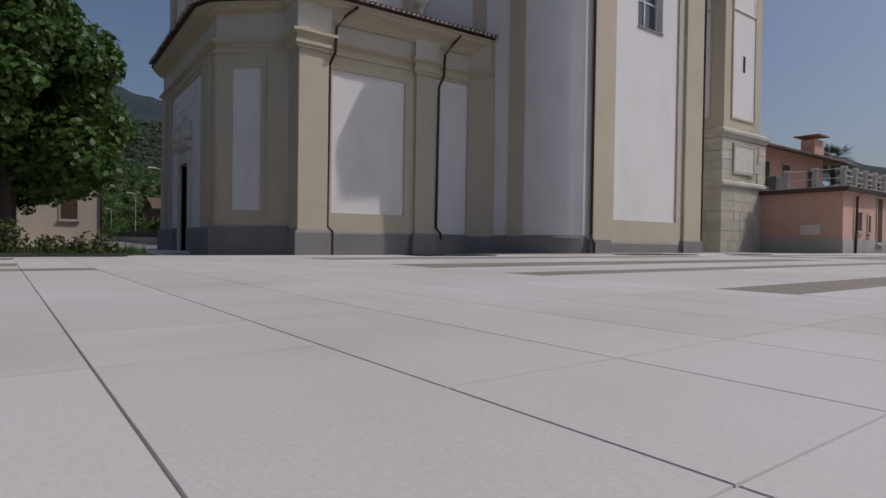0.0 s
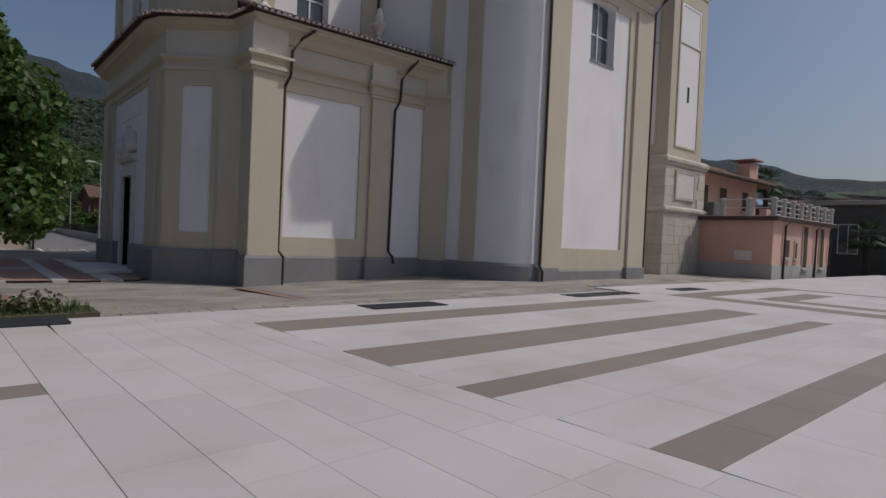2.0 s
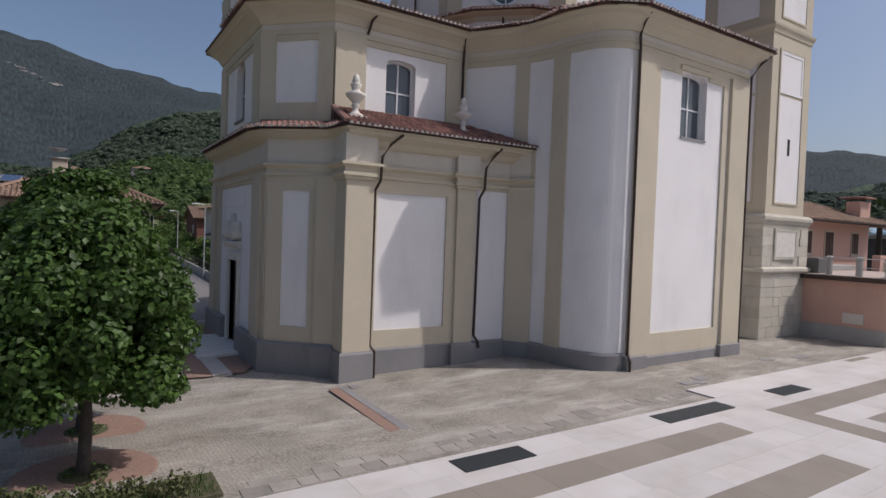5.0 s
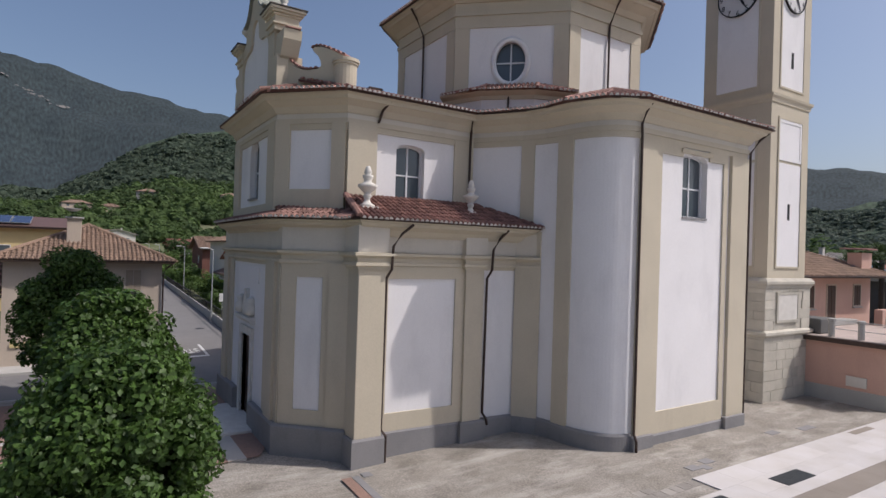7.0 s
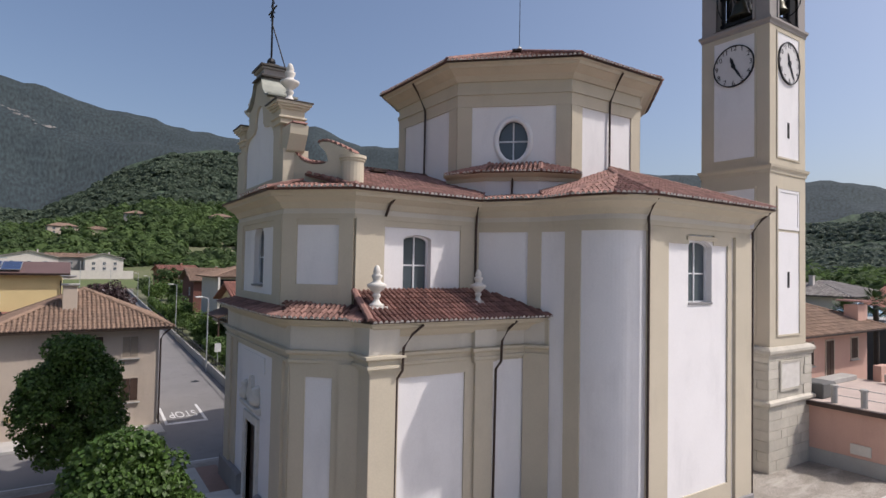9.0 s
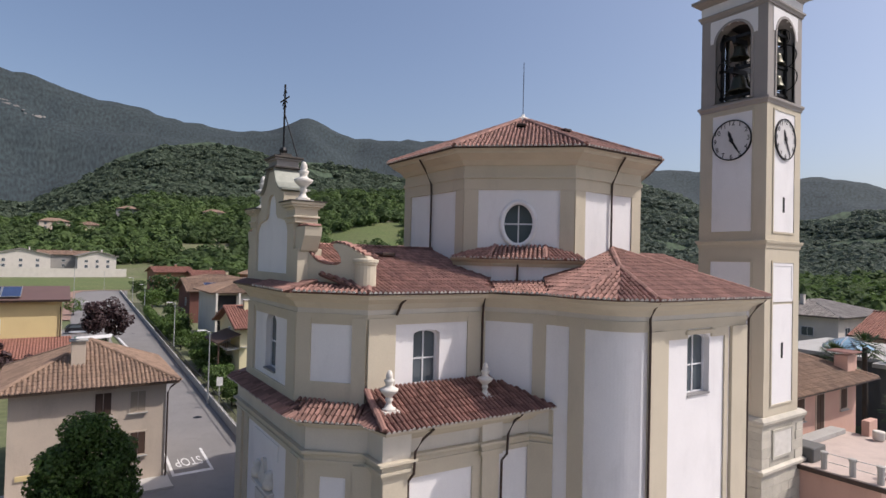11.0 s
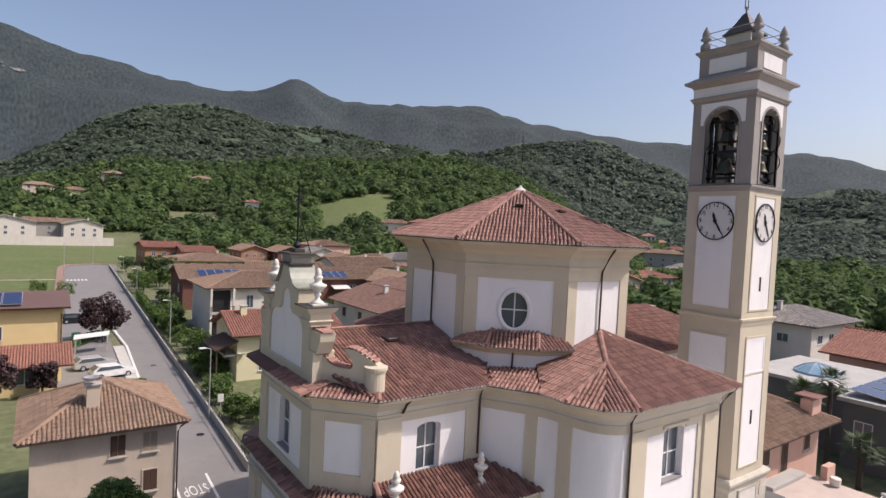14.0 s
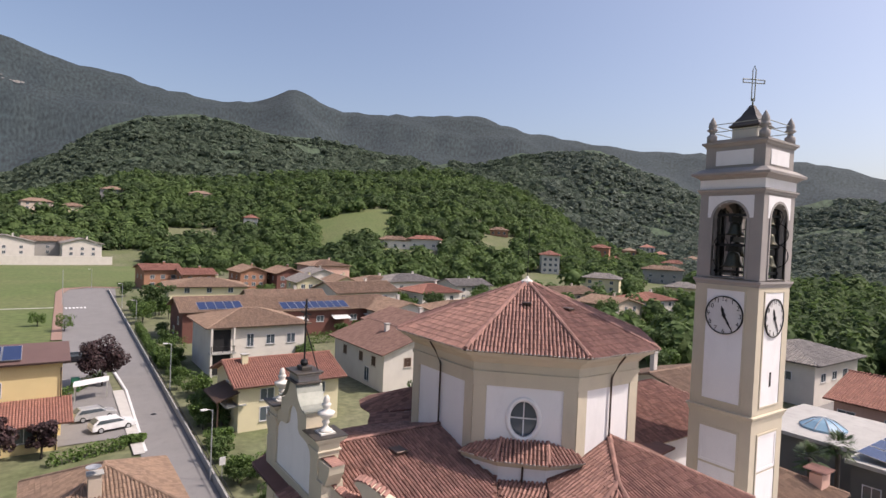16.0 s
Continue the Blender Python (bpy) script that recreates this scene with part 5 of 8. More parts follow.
def set_stones(m, size, joint, pale):
    """Small setts with dark joints, and pale patches where lime has washed over them."""
    nt = m.node_tree
    N, L = nt.nodes.new, nt.links.new
    b = nt.nodes["Principled BSDF"]
    base = b.inputs["Base Color"].links[0].from_socket
    co = N("ShaderNodeTexCoord")
    cells = N("ShaderNodeTexVoronoi")
    cells.feature = "DISTANCE_TO_EDGE"
    cells.inputs["Scale"].default_value, cells.inputs["Randomness"].default_value = 1 / size, 0.55
    L(co.outputs["Object"], cells.inputs["Vector"])
    gap = N("ShaderNodeMapRange")
    gap.inputs["From Min"].default_value, gap.inputs["From Max"].default_value = 0.02, 0.16
    gap.inputs["To Min"].default_value, gap.inputs["To Max"].default_value = 1 - joint, 1.0
    L(cells.outputs["Distance"], gap.inputs["Value"])
    dim = N("ShaderNodeVectorMath")
    dim.operation = "SCALE"
    L(base, dim.inputs[0]), L(gap.outputs["Result"], dim.inputs["Scale"])
    turn = N("ShaderNodeMapping")
    turn.inputs["Rotation"].default_value, turn.inputs["Scale"].default_value = (0, 0, 0.55), (0.35, 1.1, 1.0)
    wash = N("ShaderNodeTexNoise")
    wash.inputs["Scale"].default_value, wash.inputs["Detail"].default_value, wash.inputs["Roughness"].default_value = 0.75, 9.0, 0.7
    L(co.outputs["Object"], turn.inputs["Vector"]), L(turn.outputs[0], wash.inputs["Vector"])
    amount = N("ShaderNodeMapRange")
    amount.inputs["From Min"].default_value, amount.inputs["From Max"].default_value, amount.inputs["To Max"].default_value = 0.5, 0.72, 0.75
    L(wash.outputs["Fac"], amount.inputs["Value"])
    mix = N("ShaderNodeMix")
    mix.data_type = "RGBA"
    mix.inputs["B"].default_value = (*pale, 1)
    L(amount.outputs["Result"], mix.inputs["Factor"]), L(dim.outputs[0], mix.inputs["A"]), L(mix.outputs["Result"], b.inputs["Base Color"])


set_stones(COBBLE, 0.08, 0.3, (0.55, 0.515, 0.47))
BORDER = material("grey_border_slab", (0.36, 0.33, 0.30), 0.8, (0.25, 0.228, 0.20), 1.3, 0.7, 0.1, 40, 0.25, 30, object_random=0.2, stain=0.25)
GRATE = material("dark_grate_metal", (0.035, 0.042, 0.045), 0.55, (0.05, 0.055, 0.06), 6, metal=0.3, bump=0.05)
ASPHALT = material("asphalt", (0.215, 0.205, 0.20), 0.9, (0.175, 0.168, 0.165), 0.3, 0.7, 0.12, 60, 0.2, 90, stain=0.15)
PAINT = material("road_paint_white", (0.72, 0.72, 0.7), 0.7, (0.5, 0.5, 0.5), 2.0, 0.6, 0.1, 60, 0.05)
BRICKPAVE = material("red_brick_paving", (0.31, 0.195, 0.152), 0.85, (0.24, 0.16, 0.13), 1.2, 0.7, 0.2, 25, 0.2, 30, stain=0.1)
KERB = material("pale_kerb_stone", (0.5, 0.48, 0.45), 0.8, (0.4, 0.385, 0.36), 1.5, 0.7, 0.08, 40, 0.1)
GRASS = material("mown_grass", (0.10, 0.155, 0.035), 0.95, (0.14, 0.165, 0.05), 0.15, 0.7, 0.25, 6, 0.4, 8)


def ground_z(x, y):
    """Gentle fall of the old paving towards the church front."""
    a = min(max((y + 6.4) / 6.4, 0), 1)
    b = min(max((9 - x) / 9, 0), 1)
    return 0.06 - 0.33 * a * b - (0.05 if y > 14 else 0)


def sloped(x0, x1, y0, y1, n, m, lift=0.0):
    verts, faces = [], []
    for j in range(m + 1):
        for i in range(n + 1):
            x, y = x0 + (x1 - x0) * i / n, y0 + (y1 - y0) * j / m
            verts.append((x, y, ground_z(x, y) + lift))
    for j in range(m):
        for i in range(n):
            k = j * (n + 1) + i
            faces.append((k, k + 1, k + n + 2, k + n + 1))
    return verts, faces


v, f = sloped(-14, 24, -6.75, 13.5, 76, 40)
pavement_old = tagged(raw("pavement_cobbles", v, f, COBBLE, smooth=True), "worn grey cobbled forecourt round the church", "pavement", kind="structure")

plaza = tagged(raw("pavement_plaza", [(-60, -60, -0.05), (70, -60, -0.05), (70, -6.6, -0.05), (-60, -6.6, -0.05)], [(0, 1, 2, 3)], JOINT), "wide plaza paved with cream stone slabs and grey bands", "pavement", kind="structure")
for x0, x1, y1 in ((8.1, 70, -5.72), (-60, -4.3, -6.3)):
    raw("bedding", [(x0, -6.6, -0.05), (x1, -6.6, -0.05), (x1, y1, -0.05), (x0, y1, -0.05)], [(0, 1, 2, 3)], JOINT, plaza)

# rows of slabs; grey bands lie in the rows named here
ROWS_V = [-5.72, -6.62, -7.35, -7.88, -8.67, -9.4, -10.03, -10.87, -11.3, -11.77, -12.17, -12.8, -13.5, -13.92, -14.7]
BANDS = {(-7.88, -8.67): 6.25, (-10.03, -10.87): 6.25, (-11.77, -12.17): 6.1, (-13.5, -13.92): 5.4}
ys = ROWS_V + [-14.7 - 0.62 * k for k in range(1, 40)]
near_slabs, far_cream, far_dark = [], [], []
rp = random.Random(11)


def edge(y):
    """Where the rows begin: the joints across run a little askew to the rows."""
    return -2.93 + 0.042 * (-8.0 - y)


def lay(x0, x1, y0, y1, dark, z=0.0, askew=0.0, gap=0.0014):
    near = -7.5 < x0 < 3.2 and -16.0 < y0 < -7.9
    (far_dark if dark else near_slabs if near else far_cream).append((x0 + gap, x1 - gap, y0 + 0.0014, y1 - 0.0014, z, askew))


for y1, y0 in zip(ys, ys[1:]):
    xa = edge((y0 + y1) / 2) if y1 <= -7.85 else -5.12
    start = 8.1 if y1 > -6 else xa
    dark_to = BANDS.get((y1, y0), -100)
    x = start
    while x < 40:
        if x < dark_to:
            w = min(rp.uniform(0.9, 1.4), dark_to - x)
            if dark_to - x - w < 0.4:
                w = dark_to - x
            lay(x, x + w, y0, y1, True)
        else:
            w = rp.uniform(0.85, 1.5)
            lay(x, x + w, y0, y1, False)
        x += w
# grey frames let into the paving beyond the bands
for x0, x1, y0, y1 in ((8.25, 15.9, -8.6, -7.85), (8.25, 9.1, -14.2, -8.6), (15.4, 15.9, -14.2, -8.6), (9.92, 13.9, -10.15, -9.42), (9.92, 10.6, -13.0, -10.15), (17.45, 19.1, -6.12, -5.84)):
    nx, ny = max(1, round((x1 - x0) / 1.2)), max(1, round((y1 - y0) / 1.2))
    for i in range(nx):
        for j in range(ny):
            lay(x0 + (x1 - x0) * i / nx, x0 + (x1 - x0) * (i + 1) / nx, y0 + (y1 - y0) * j / ny, y0 + (y1 - y0) * (j + 1) / ny, True, 0.004)
for x1, y0, y1 in ((-6.04, -8.09, -7.56), (-5.98, -9.51, -9.05)):
    lay(-7.3, x1, y0, y1, True, 0.004)
# columns of slabs on the other side, as offsets from the edge, with their joints
OFFS = [0.0, 0.34] + [0.34 + 0.46 * k for k in range(1, 42)]
CUTS = {1: [-9.4, -11.0, -12.6, -13.5, -14.45], 2: [-11.2, -12.1, -13.5, -14.45], 3: [-9.0, -10.4, -12.58, -13.5, -14.45], 4: [-10.9, -12.1, -12.58, -13.5, -14.45, -14.93],
        5: [-9.2, -10.6, -12.1, -13.04, -13.5, -14.45, -14.93], 6: [-9.97, -10.35, -12.58, -13.5, -13.98, -14.93], 7: [-9.97, -10.35, -12.1, -13.5, -13.98, -14.93], 8: [-9.97, -10.35, -13.0, -14.45]}
OPEN = (5, 6)                  # the joints that have opened
for k in range(len(OFFS) - 1):
    x1, x0 = edge(-8.0) - OFFS[k], edge(-8.0) - OFFS[k + 1]
    y = -7.88 if k <= 4 else -6.35
    marks = CUTS.get(k, [])
    while y > -34:
        ahead = [m for m in marks if m < y - 0.05]
        h = rp.uniform(0.9, 1.5)
        if ahead and y - ahead[0] < 1.6:
            h = y - ahead[0]
        elif ahead and y - h - ahead[0] < 0.4:
            h = (y - ahead[0]) / 2
        if y > -6.5:
            h = 0.28
        lay(x0, x1, y - h, y, k >= 6 and abs(y - h / 2 + 10.16) < 0.03, 0.0, 0.042, 0.0022 if k in OPEN else 0.0012)
        y -= h


def slab_mesh(name, rows, mat, parent):
    verts, faces = [], []
    for x0, x1, y0, y1, z, askew in rows:
        b = len(verts)
        e = 0.001
        lo, hi = askew * (-8.0 - y0), askew * (-8.0 - y1)
        for zz, k in ((-0.045, 0.0), (z - 0.003, 0.0), (z, e)):
            verts += [(x0 + k + lo, y0 + k, zz), (x1 - k + lo, y0 + k, zz), (x1 - k + hi, y1 - k, zz), (x0 + k + hi, y1 - k, zz)]
        for r in (0, 4):
            for i in range(4):
                j = (i + 1) % 4
                faces.append((b + r + i, b + r + j, b + r + 4 + j, b + r + 4 + i))
        faces.append((b + 8, b + 9, b + 10, b + 11))
    return raw(name, verts, faces, mat, parent)


for s in near_slabs:
    slab_mesh("paving_slab", [s], SLAB, plaza)
tagged(slab_mesh("cream_slabs", far_cream, SLAB_FAR, plaza), kind="stuff")
tagged(slab_mesh("grey_band_slabs", far_dark, DARKSLAB, plaza), kind="stuff")

# drain grates let into the plaza
for x0, x1 in ((-0.68, 1.02), (5.02, 7.72), (10.07, 11.68), (-9.4, -4.88)):
    g = tagged(empty("drain_grate", ((x0 + x1) / 2, -7.1, 0)), "dark metal drain grate set flush in the plaza", "grate", "plaza grates")
    y0, y1 = (-7.43, -6.8) if x0 > -5 else (-7.14, -6.4)
    part("plate", boxed(x0 + 0.03, x1 - 0.03, y0 + 0.03, y1 - 0.03, 0.002, 0.014), GRATE, g)
    for k in range(int((x1 - x0) / 0.09)):
        part("grate_bar", boxed(x0 + 0.06 + 0.09 * k, x0 + 0.1 + 0.09 * k, y0 + 0.05, y1 - 0.05, 0.013, 0.016), GRATE, g)
    g.location.z += 0.1
    part("rim", box(box(box(boxed(x0, x1, y0, y0 + 0.04, 0.002, 0.017), x0, x1, y1 - 0.04, y1, 0.002, 0.017), x0, x0 + 0.04, y0 + 0.04, y1 - 0.04, 0.002, 0.017), x1 - 0.04, x1, y0 + 0.04, y1 - 0.04, 0.002, 0.017), GRATE, g)
plaza.location.z += 0.1        # the plaza lies a little above the forecourt
# ---- valley, hills and mountains ----
FOREST_FLOOR = material("forest_slope", (0.045, 0.075, 0.028), 1.0, (0.075, 0.10, 0.035), 0.012, 0.6, 0.3, 0.12, 0.0)
EYE0 = (-9.0, -16.0, 22.4)     # the bearings below are taken from here, clockwise from the y axis
RIDGES = {                     # distance, then (bearing, rise in degrees) along each crest
    "near": (650, [(-180, 1.45), (-40, 1.45), (-12, 0.25), (-3, 0.85), (2, 2.35), (7, 3.85), (12, 3.85), (22, 5.45), (30, 5.95), (36, 6.55), (42, 5.05), (46.5, 2.95), (49, 0.85), (53, -1.15), (60, -1.55), (67, -1.35), (75, -0.85), (90, -0.05), (120, 1.45), (180, 1.45)]),
    "mid": (1500, [(-180, 4.5), (-40, 4.5), (-10, 3), (-2.5, 3.8), (1, 5.8), (4.3, 7.8), (7.7, 9.1), (14, 9.9), (22, 8.9), (30, 7.5), (38, 6.8), (43, 8.1), (50, 8.5), (56, 6.5), (61, 4), (67, 3.4), (70, 4.1), (75, 4.5), (90, 5.5), (180, 4.5)]),
    "far": (3200, [(-180, 8), (-40, 14), (-20, 15.5), (-10, 14.9), (-2.7, 13.8), (1, 13.1), (5, 12.6), (9.4, 11.8), (14, 11.4), (17, 11.7), (20.3, 13.45), (23, 12.4), (25, 11.6), (30, 11.7), (37.6, 12), (44, 10.5), (50, 9.5), (56, 8.8), (59.5, 8.4), (68.7, 7.4), (73, 6), (85, 5), (120, 6), (180, 8)]),
}


def ridge(name, b):
    r, pts = RIDGES[name]
    for (a0, e0), (a1, e1) in zip(pts, pts[1:]):
        if a0 <= b <= a1:
            k = (b - a0) / (a1 - a0)
            k = k * k * (3 - 2 * k) * 0.5 + k * 0.5
            return EYE0[2] + r * math.tan(radians(e0 + (e1 - e0) * k))
    return EYE0[2]


def rise(k):
    k = min(max(k, 0.0), 1.0)
    return k * k * (3 - 2 * k)


def land(b, r):
    """Height of the land at a bearing and distance."""
    start = 330 - 65 * rise((b - 18) / 10) - 60 * rise((b - 45) / 15)
    hn, hm, hf = ridge("near", b), ridge("mid", b), ridge("far", b)
    if r < start:
        return -0.45
    hn = max(hn, 2.0)
    if r < 650:
        return -0.45 + (hn + 0.45) * ((r - start) / (650 - start)) ** 1.15
    if r < 800:
        return hn - min(14, hn * 0.3) * rise((r - 650) / 150)
    d = hn - min(14, hn * 0.3)
    if r < 1500:
        return d + (max(hm, d) - d) * ((r - 800) / 700) ** 1.1
    if r < 1700:
        return max(hm, d) - min(60, max(hm, d) * 0.25) * rise((r - 1500) / 200)
    d = max(hm, d) - min(60, max(hm, d) * 0.25)
    if r < 3200:
        return d + (max(hf, d) - d) * ((r - 1700) / 1500) ** 1.15
    return max(hf, d) - (r - 3200) * 0.4


def at_bearing(b, r):
    a = radians(b)
    return EYE0[0] + r * math.sin(a), EYE0[1] + r * math.cos(a)


bears = [-180 + 8 * k for k in range(20)] + [-20 + 0.75 * k for k in range(140)] + [85 + 5 * k for k in range(19)]


def relief(x, y, r):
    if r < 340:
        return 0.0
    k = min((r - 340) / 200, 1.0)
    return k * (noise.noise(Vector((x, y, 0)) / 90) * min(r * 0.01, 20) + noise.noise(Vector((x, y, 5)) / 320) * min(r * 0.02, 55) * (0.25 if r > 3000 else 1) + abs(noise.noise(Vector((x, y, 9)) / 45)) * min(r * 0.004, 9))


def land_sheet(name, dists, mat):
    verts, faces = [], []
    for r in dists:
        for b in bears:
            x, y = at_bearing(b, r)
            verts.append((x, y, land(b, r) + relief(x, y, r)))
    n = len(bears)
    for j in range(len(dists) - 1):
        for i in range(n):
            k = (i + 1) % n
            faces.append((j * n + k, j * n + i, (j + 1) * n + i, (j + 1) * n + k))
    ob = raw(name, verts, faces, mat, smooth=True)
    uv = ob.data.uv_layers.new(name="slope")
    flat = [(radians(b) * dists[-1], r / 3.0) for r in dists for b in bears]
    for loop in ob.data.loops:
        uv.data[loop.index].uv = flat[loop.vertex_index]
    return ob


# hill green, greyed a little to carry the haze of its distance
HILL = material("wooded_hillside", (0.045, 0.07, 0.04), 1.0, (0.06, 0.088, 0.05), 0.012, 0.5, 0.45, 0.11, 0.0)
# the mountains' blue cast is distance haze, mixed into the base colours
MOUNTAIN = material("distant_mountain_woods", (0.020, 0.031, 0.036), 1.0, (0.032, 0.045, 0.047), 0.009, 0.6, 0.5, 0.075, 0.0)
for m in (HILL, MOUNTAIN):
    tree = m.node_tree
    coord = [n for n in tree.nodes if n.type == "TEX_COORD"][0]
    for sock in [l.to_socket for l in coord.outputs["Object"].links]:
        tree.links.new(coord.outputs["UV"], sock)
VALLEY = material("valley_ground", (0.095, 0.12, 0.045), 1.0, (0.16, 0.155, 0.10), 0.05, 0.4, 0.25, 1.2, 0.0)
ground = tagged(land_sheet("ground", [0.5, 30, 80, 130, 170, 210, 250, 280, 305, 330, 355, 380, 420, 460, 500, 540, 580, 620, 650, 690, 740, 800, 870], VALLEY), "valley floor with gardens rising to the wooded hills", "ground", kind="structure")
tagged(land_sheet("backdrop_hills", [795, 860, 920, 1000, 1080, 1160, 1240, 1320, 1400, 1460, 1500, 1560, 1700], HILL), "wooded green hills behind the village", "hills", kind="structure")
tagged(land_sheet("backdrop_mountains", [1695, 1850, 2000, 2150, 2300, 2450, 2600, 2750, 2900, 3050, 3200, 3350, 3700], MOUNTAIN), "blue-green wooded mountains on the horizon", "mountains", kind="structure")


def on_land(b, e):
    """The place where a sight line from above the plaza meets the land."""
    r = 40.0
    while r < 1600:
        x, y = at_bearing(b, r)
        if EYE0[2] + r * math.tan(radians(e)) < land(b, r) + relief(x, y, r):
            break
        r += 4
    return x, y, land(b, r) + relief(x, y, r), r


# where the hillside houses stand: bearing and rise
HILL_SPOTS = [(16.6, 0.1), (30.4, -1.4), (33.5, -1.3), (40.9, 0.3), (46.0, -3.2), (50.9, -1.4), (53.6, -1.3), (57.6, -2.4), (51.1, -4.7), (56.6, -3.5), (56.4, -1.5), (5.1, 1.9), (12.1, 2.3), (-0.3, 0.6), (58.4, -4.9), (2.2, 0.4), (55.2, -0.9), (59.2, -1.8), (52.3, -2.2)]
HILL_PLACES = [(b, *on_land(b, e)) for b, e in HILL_SPOTS]


def cleared(b, r):
    """Gardens kept free of trees round the hillside houses."""
    for hb, x, y, z, hr in HILL_PLACES:
        if abs(b - hb) * hr < (500 if hb < 40 else 620) and hr - (12 if hb < 20 else 30 if hb < 40 else 62) < r < hr + 8:
            return True
    return False
# ---- woods on the slopes: one body of many crowns for each tone ----
def leaf_material(name, colour, second, rough=0.6, island=0.35, through=0.25):
    m = material(name, colour, rough, second, 0.5, 0.7, 0.2, 8.0, 0.0, island=island)
    nt = m.node_tree
    b = nt.nodes["Principled BSDF"]
    src = b.inputs["Base Color"].links[0].from_socket
    tr = nt.nodes.new("ShaderNodeBsdfTranslucent")
    nt.links.new(src, tr.inputs["Color"])
    mix = nt.nodes.new("ShaderNodeMixShader")
    mix.inputs[0].default_value = through
    nt.links.new(b.outputs[0], mix.inputs[1]), nt.links.new(tr.outputs[0], mix.inputs[2])
    nt.links.new(mix.outputs[0], nt.nodes["Material Output"].inputs["Surface"])
    return m


WOOD_A = leaf_material("woodland_crown_dark", (0.068, 0.112, 0.042), (0.086, 0.132, 0.046), 0.8, 0.2, 0.45)
WOOD_B = leaf_material("woodland_crown_light", (0.106, 0.166, 0.052), (0.09, 0.142, 0.046), 0.8, 0.2, 0.45)
bm = bmesh.new()
bmesh.ops.create_icosphere(bm, subdivisions=1, radius=1.0)
ICO1 = (np.array([v.co[:] for v in bm.verts]), np.array([[v.index for v in f.verts] for f in bm.faces]))
bm.free()
rng = np.random.default_rng(7)


def tri_mesh(name, V, F, mat, parent=None):
    me = bpy.data.meshes.new(name)
    me.vertices.add(len(V)), me.loops.add(F.size), me.polygons.add(len(F))
    me.vertices.foreach_set("co", V.ravel())
    me.loops.foreach_set("vertex_index", F.ravel())
    me.polygons.foreach_set("loop_start", np.arange(0, F.size, 3))
    me.update(calc_edges=True)
    return mesh_part(name, me, mat, parent)


def crowns(name, places, mat, parent=None):
    """A body of crowns at (x, y, z, radius, height, sprays): a ragged core hung with small sprays of leaves."""
    V, F, base = [], [], 0
    for x, y, z, r, h, sprays in places:
        v, f = ICO1
        w = v * (0.78 + rng.uniform(-0.2, 0.12, (len(v), 1)))
        V.append(w * (r, r, h * 0.5) + (x, y, z + h * 0.45))
        F.append(f + base)
        base += len(v)
        lobes = rng.normal(size=(6, 3))
        lobes /= np.linalg.norm(lobes, axis=1)[:, None]
        d = rng.normal(size=(sprays, 3))
        d[:, 2] += 0.35
        d /= np.linalg.norm(d, axis=1)[:, None]
        bulge = 0.8 + 0.34 * np.clip((d @ lobes.T).max(1), 0, 1) ** 3 + rng.uniform(-0.08, 0.08, sprays)
        taper = 1.0 - 0.28 * np.clip(d[:, 2], 0, 1)
        pos = d * bulge[:, None] * np.stack([r * taper, r * taper, np.full(sprays, h * 0.5)], 1) + (x, y, z + h * 0.45)
        n = d * 0.8 + (0, 0, 0.45) + rng.normal(size=(sprays, 3)) * 0.35
        n /= np.linalg.norm(n, axis=1)[:, None]
        t = np.cross(n, rng.normal(size=(sprays, 3)))
        t /= np.linalg.norm(t, axis=1)[:, None]
        b = np.cross(n, t)
        s = (r * 5.2 / sprays ** 0.5 * rng.uniform(0.26, 0.52, sprays))[:, None]
        quad = np.stack([pos - t * s, pos + b * s * 0.8 + n * s * 0.15, pos + t * s, pos - b * s * 0.8 + n * s * 0.15], 1).reshape(-1, 3)
        k = np.arange(sprays)[:, None] * 4 + base
        V.append(quad)
        F.append(np.concatenate([k + (0, 1, 2), k + (0, 2, 3)], 1).reshape(-1, 3))
        base += 4 * sprays
    return tri_mesh(name, np.concatenate(V), np.concatenate(F), mat, parent)


def meadow(b, r):
    """Open ground left between the woods."""
    if 22.8 < b < 30.2 and 338 + (b - 23) * 3 < r < 425 + (b - 23) * 4:
        return True
    if 9 < b < 14 and 400 < r < 430:
        return True
    if 41 < b < 62 and r < 300 + 4 * (b - 41):
        return rng.uniform() < 0.55
    return False


dark, light, valley = [], [], []
r = 262.0
while r < 800:
    step = 6.2 + r * 0.0045
    b = -9.0
    while b < 80:
        bb = b + rng.uniform(-0.4, 0.4) * math.degrees(step / r)
        rr = r + rng.uniform(-0.5, 0.5) * step
        first = 322 - 62 * rise((bb - 18) / 10) - 75 * rise((bb - 55) / 8)
        if bb < 7.5:
            first = max(first, 372)
        if rr > first + 6 * noise.noise(Vector((bb * 0.8, 0, 0))) and not meadow(bb, rr) and not cleared(bb, rr):
            x, y = at_bearing(bb, rr)
            z = land(bb, rr) + relief(x, y, rr)
            k = rng.uniform(0.75, 1.35)
            patch = noise.noise(Vector((x / 60, y / 60, 2)))
            # farther crowns down the valley go to the body with haze in its colour
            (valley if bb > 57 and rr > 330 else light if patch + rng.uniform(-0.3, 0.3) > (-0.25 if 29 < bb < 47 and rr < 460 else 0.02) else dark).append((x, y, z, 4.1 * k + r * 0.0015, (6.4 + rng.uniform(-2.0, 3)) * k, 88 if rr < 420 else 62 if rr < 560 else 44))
        b += math.degrees(step / r)
    r += step * 0.9
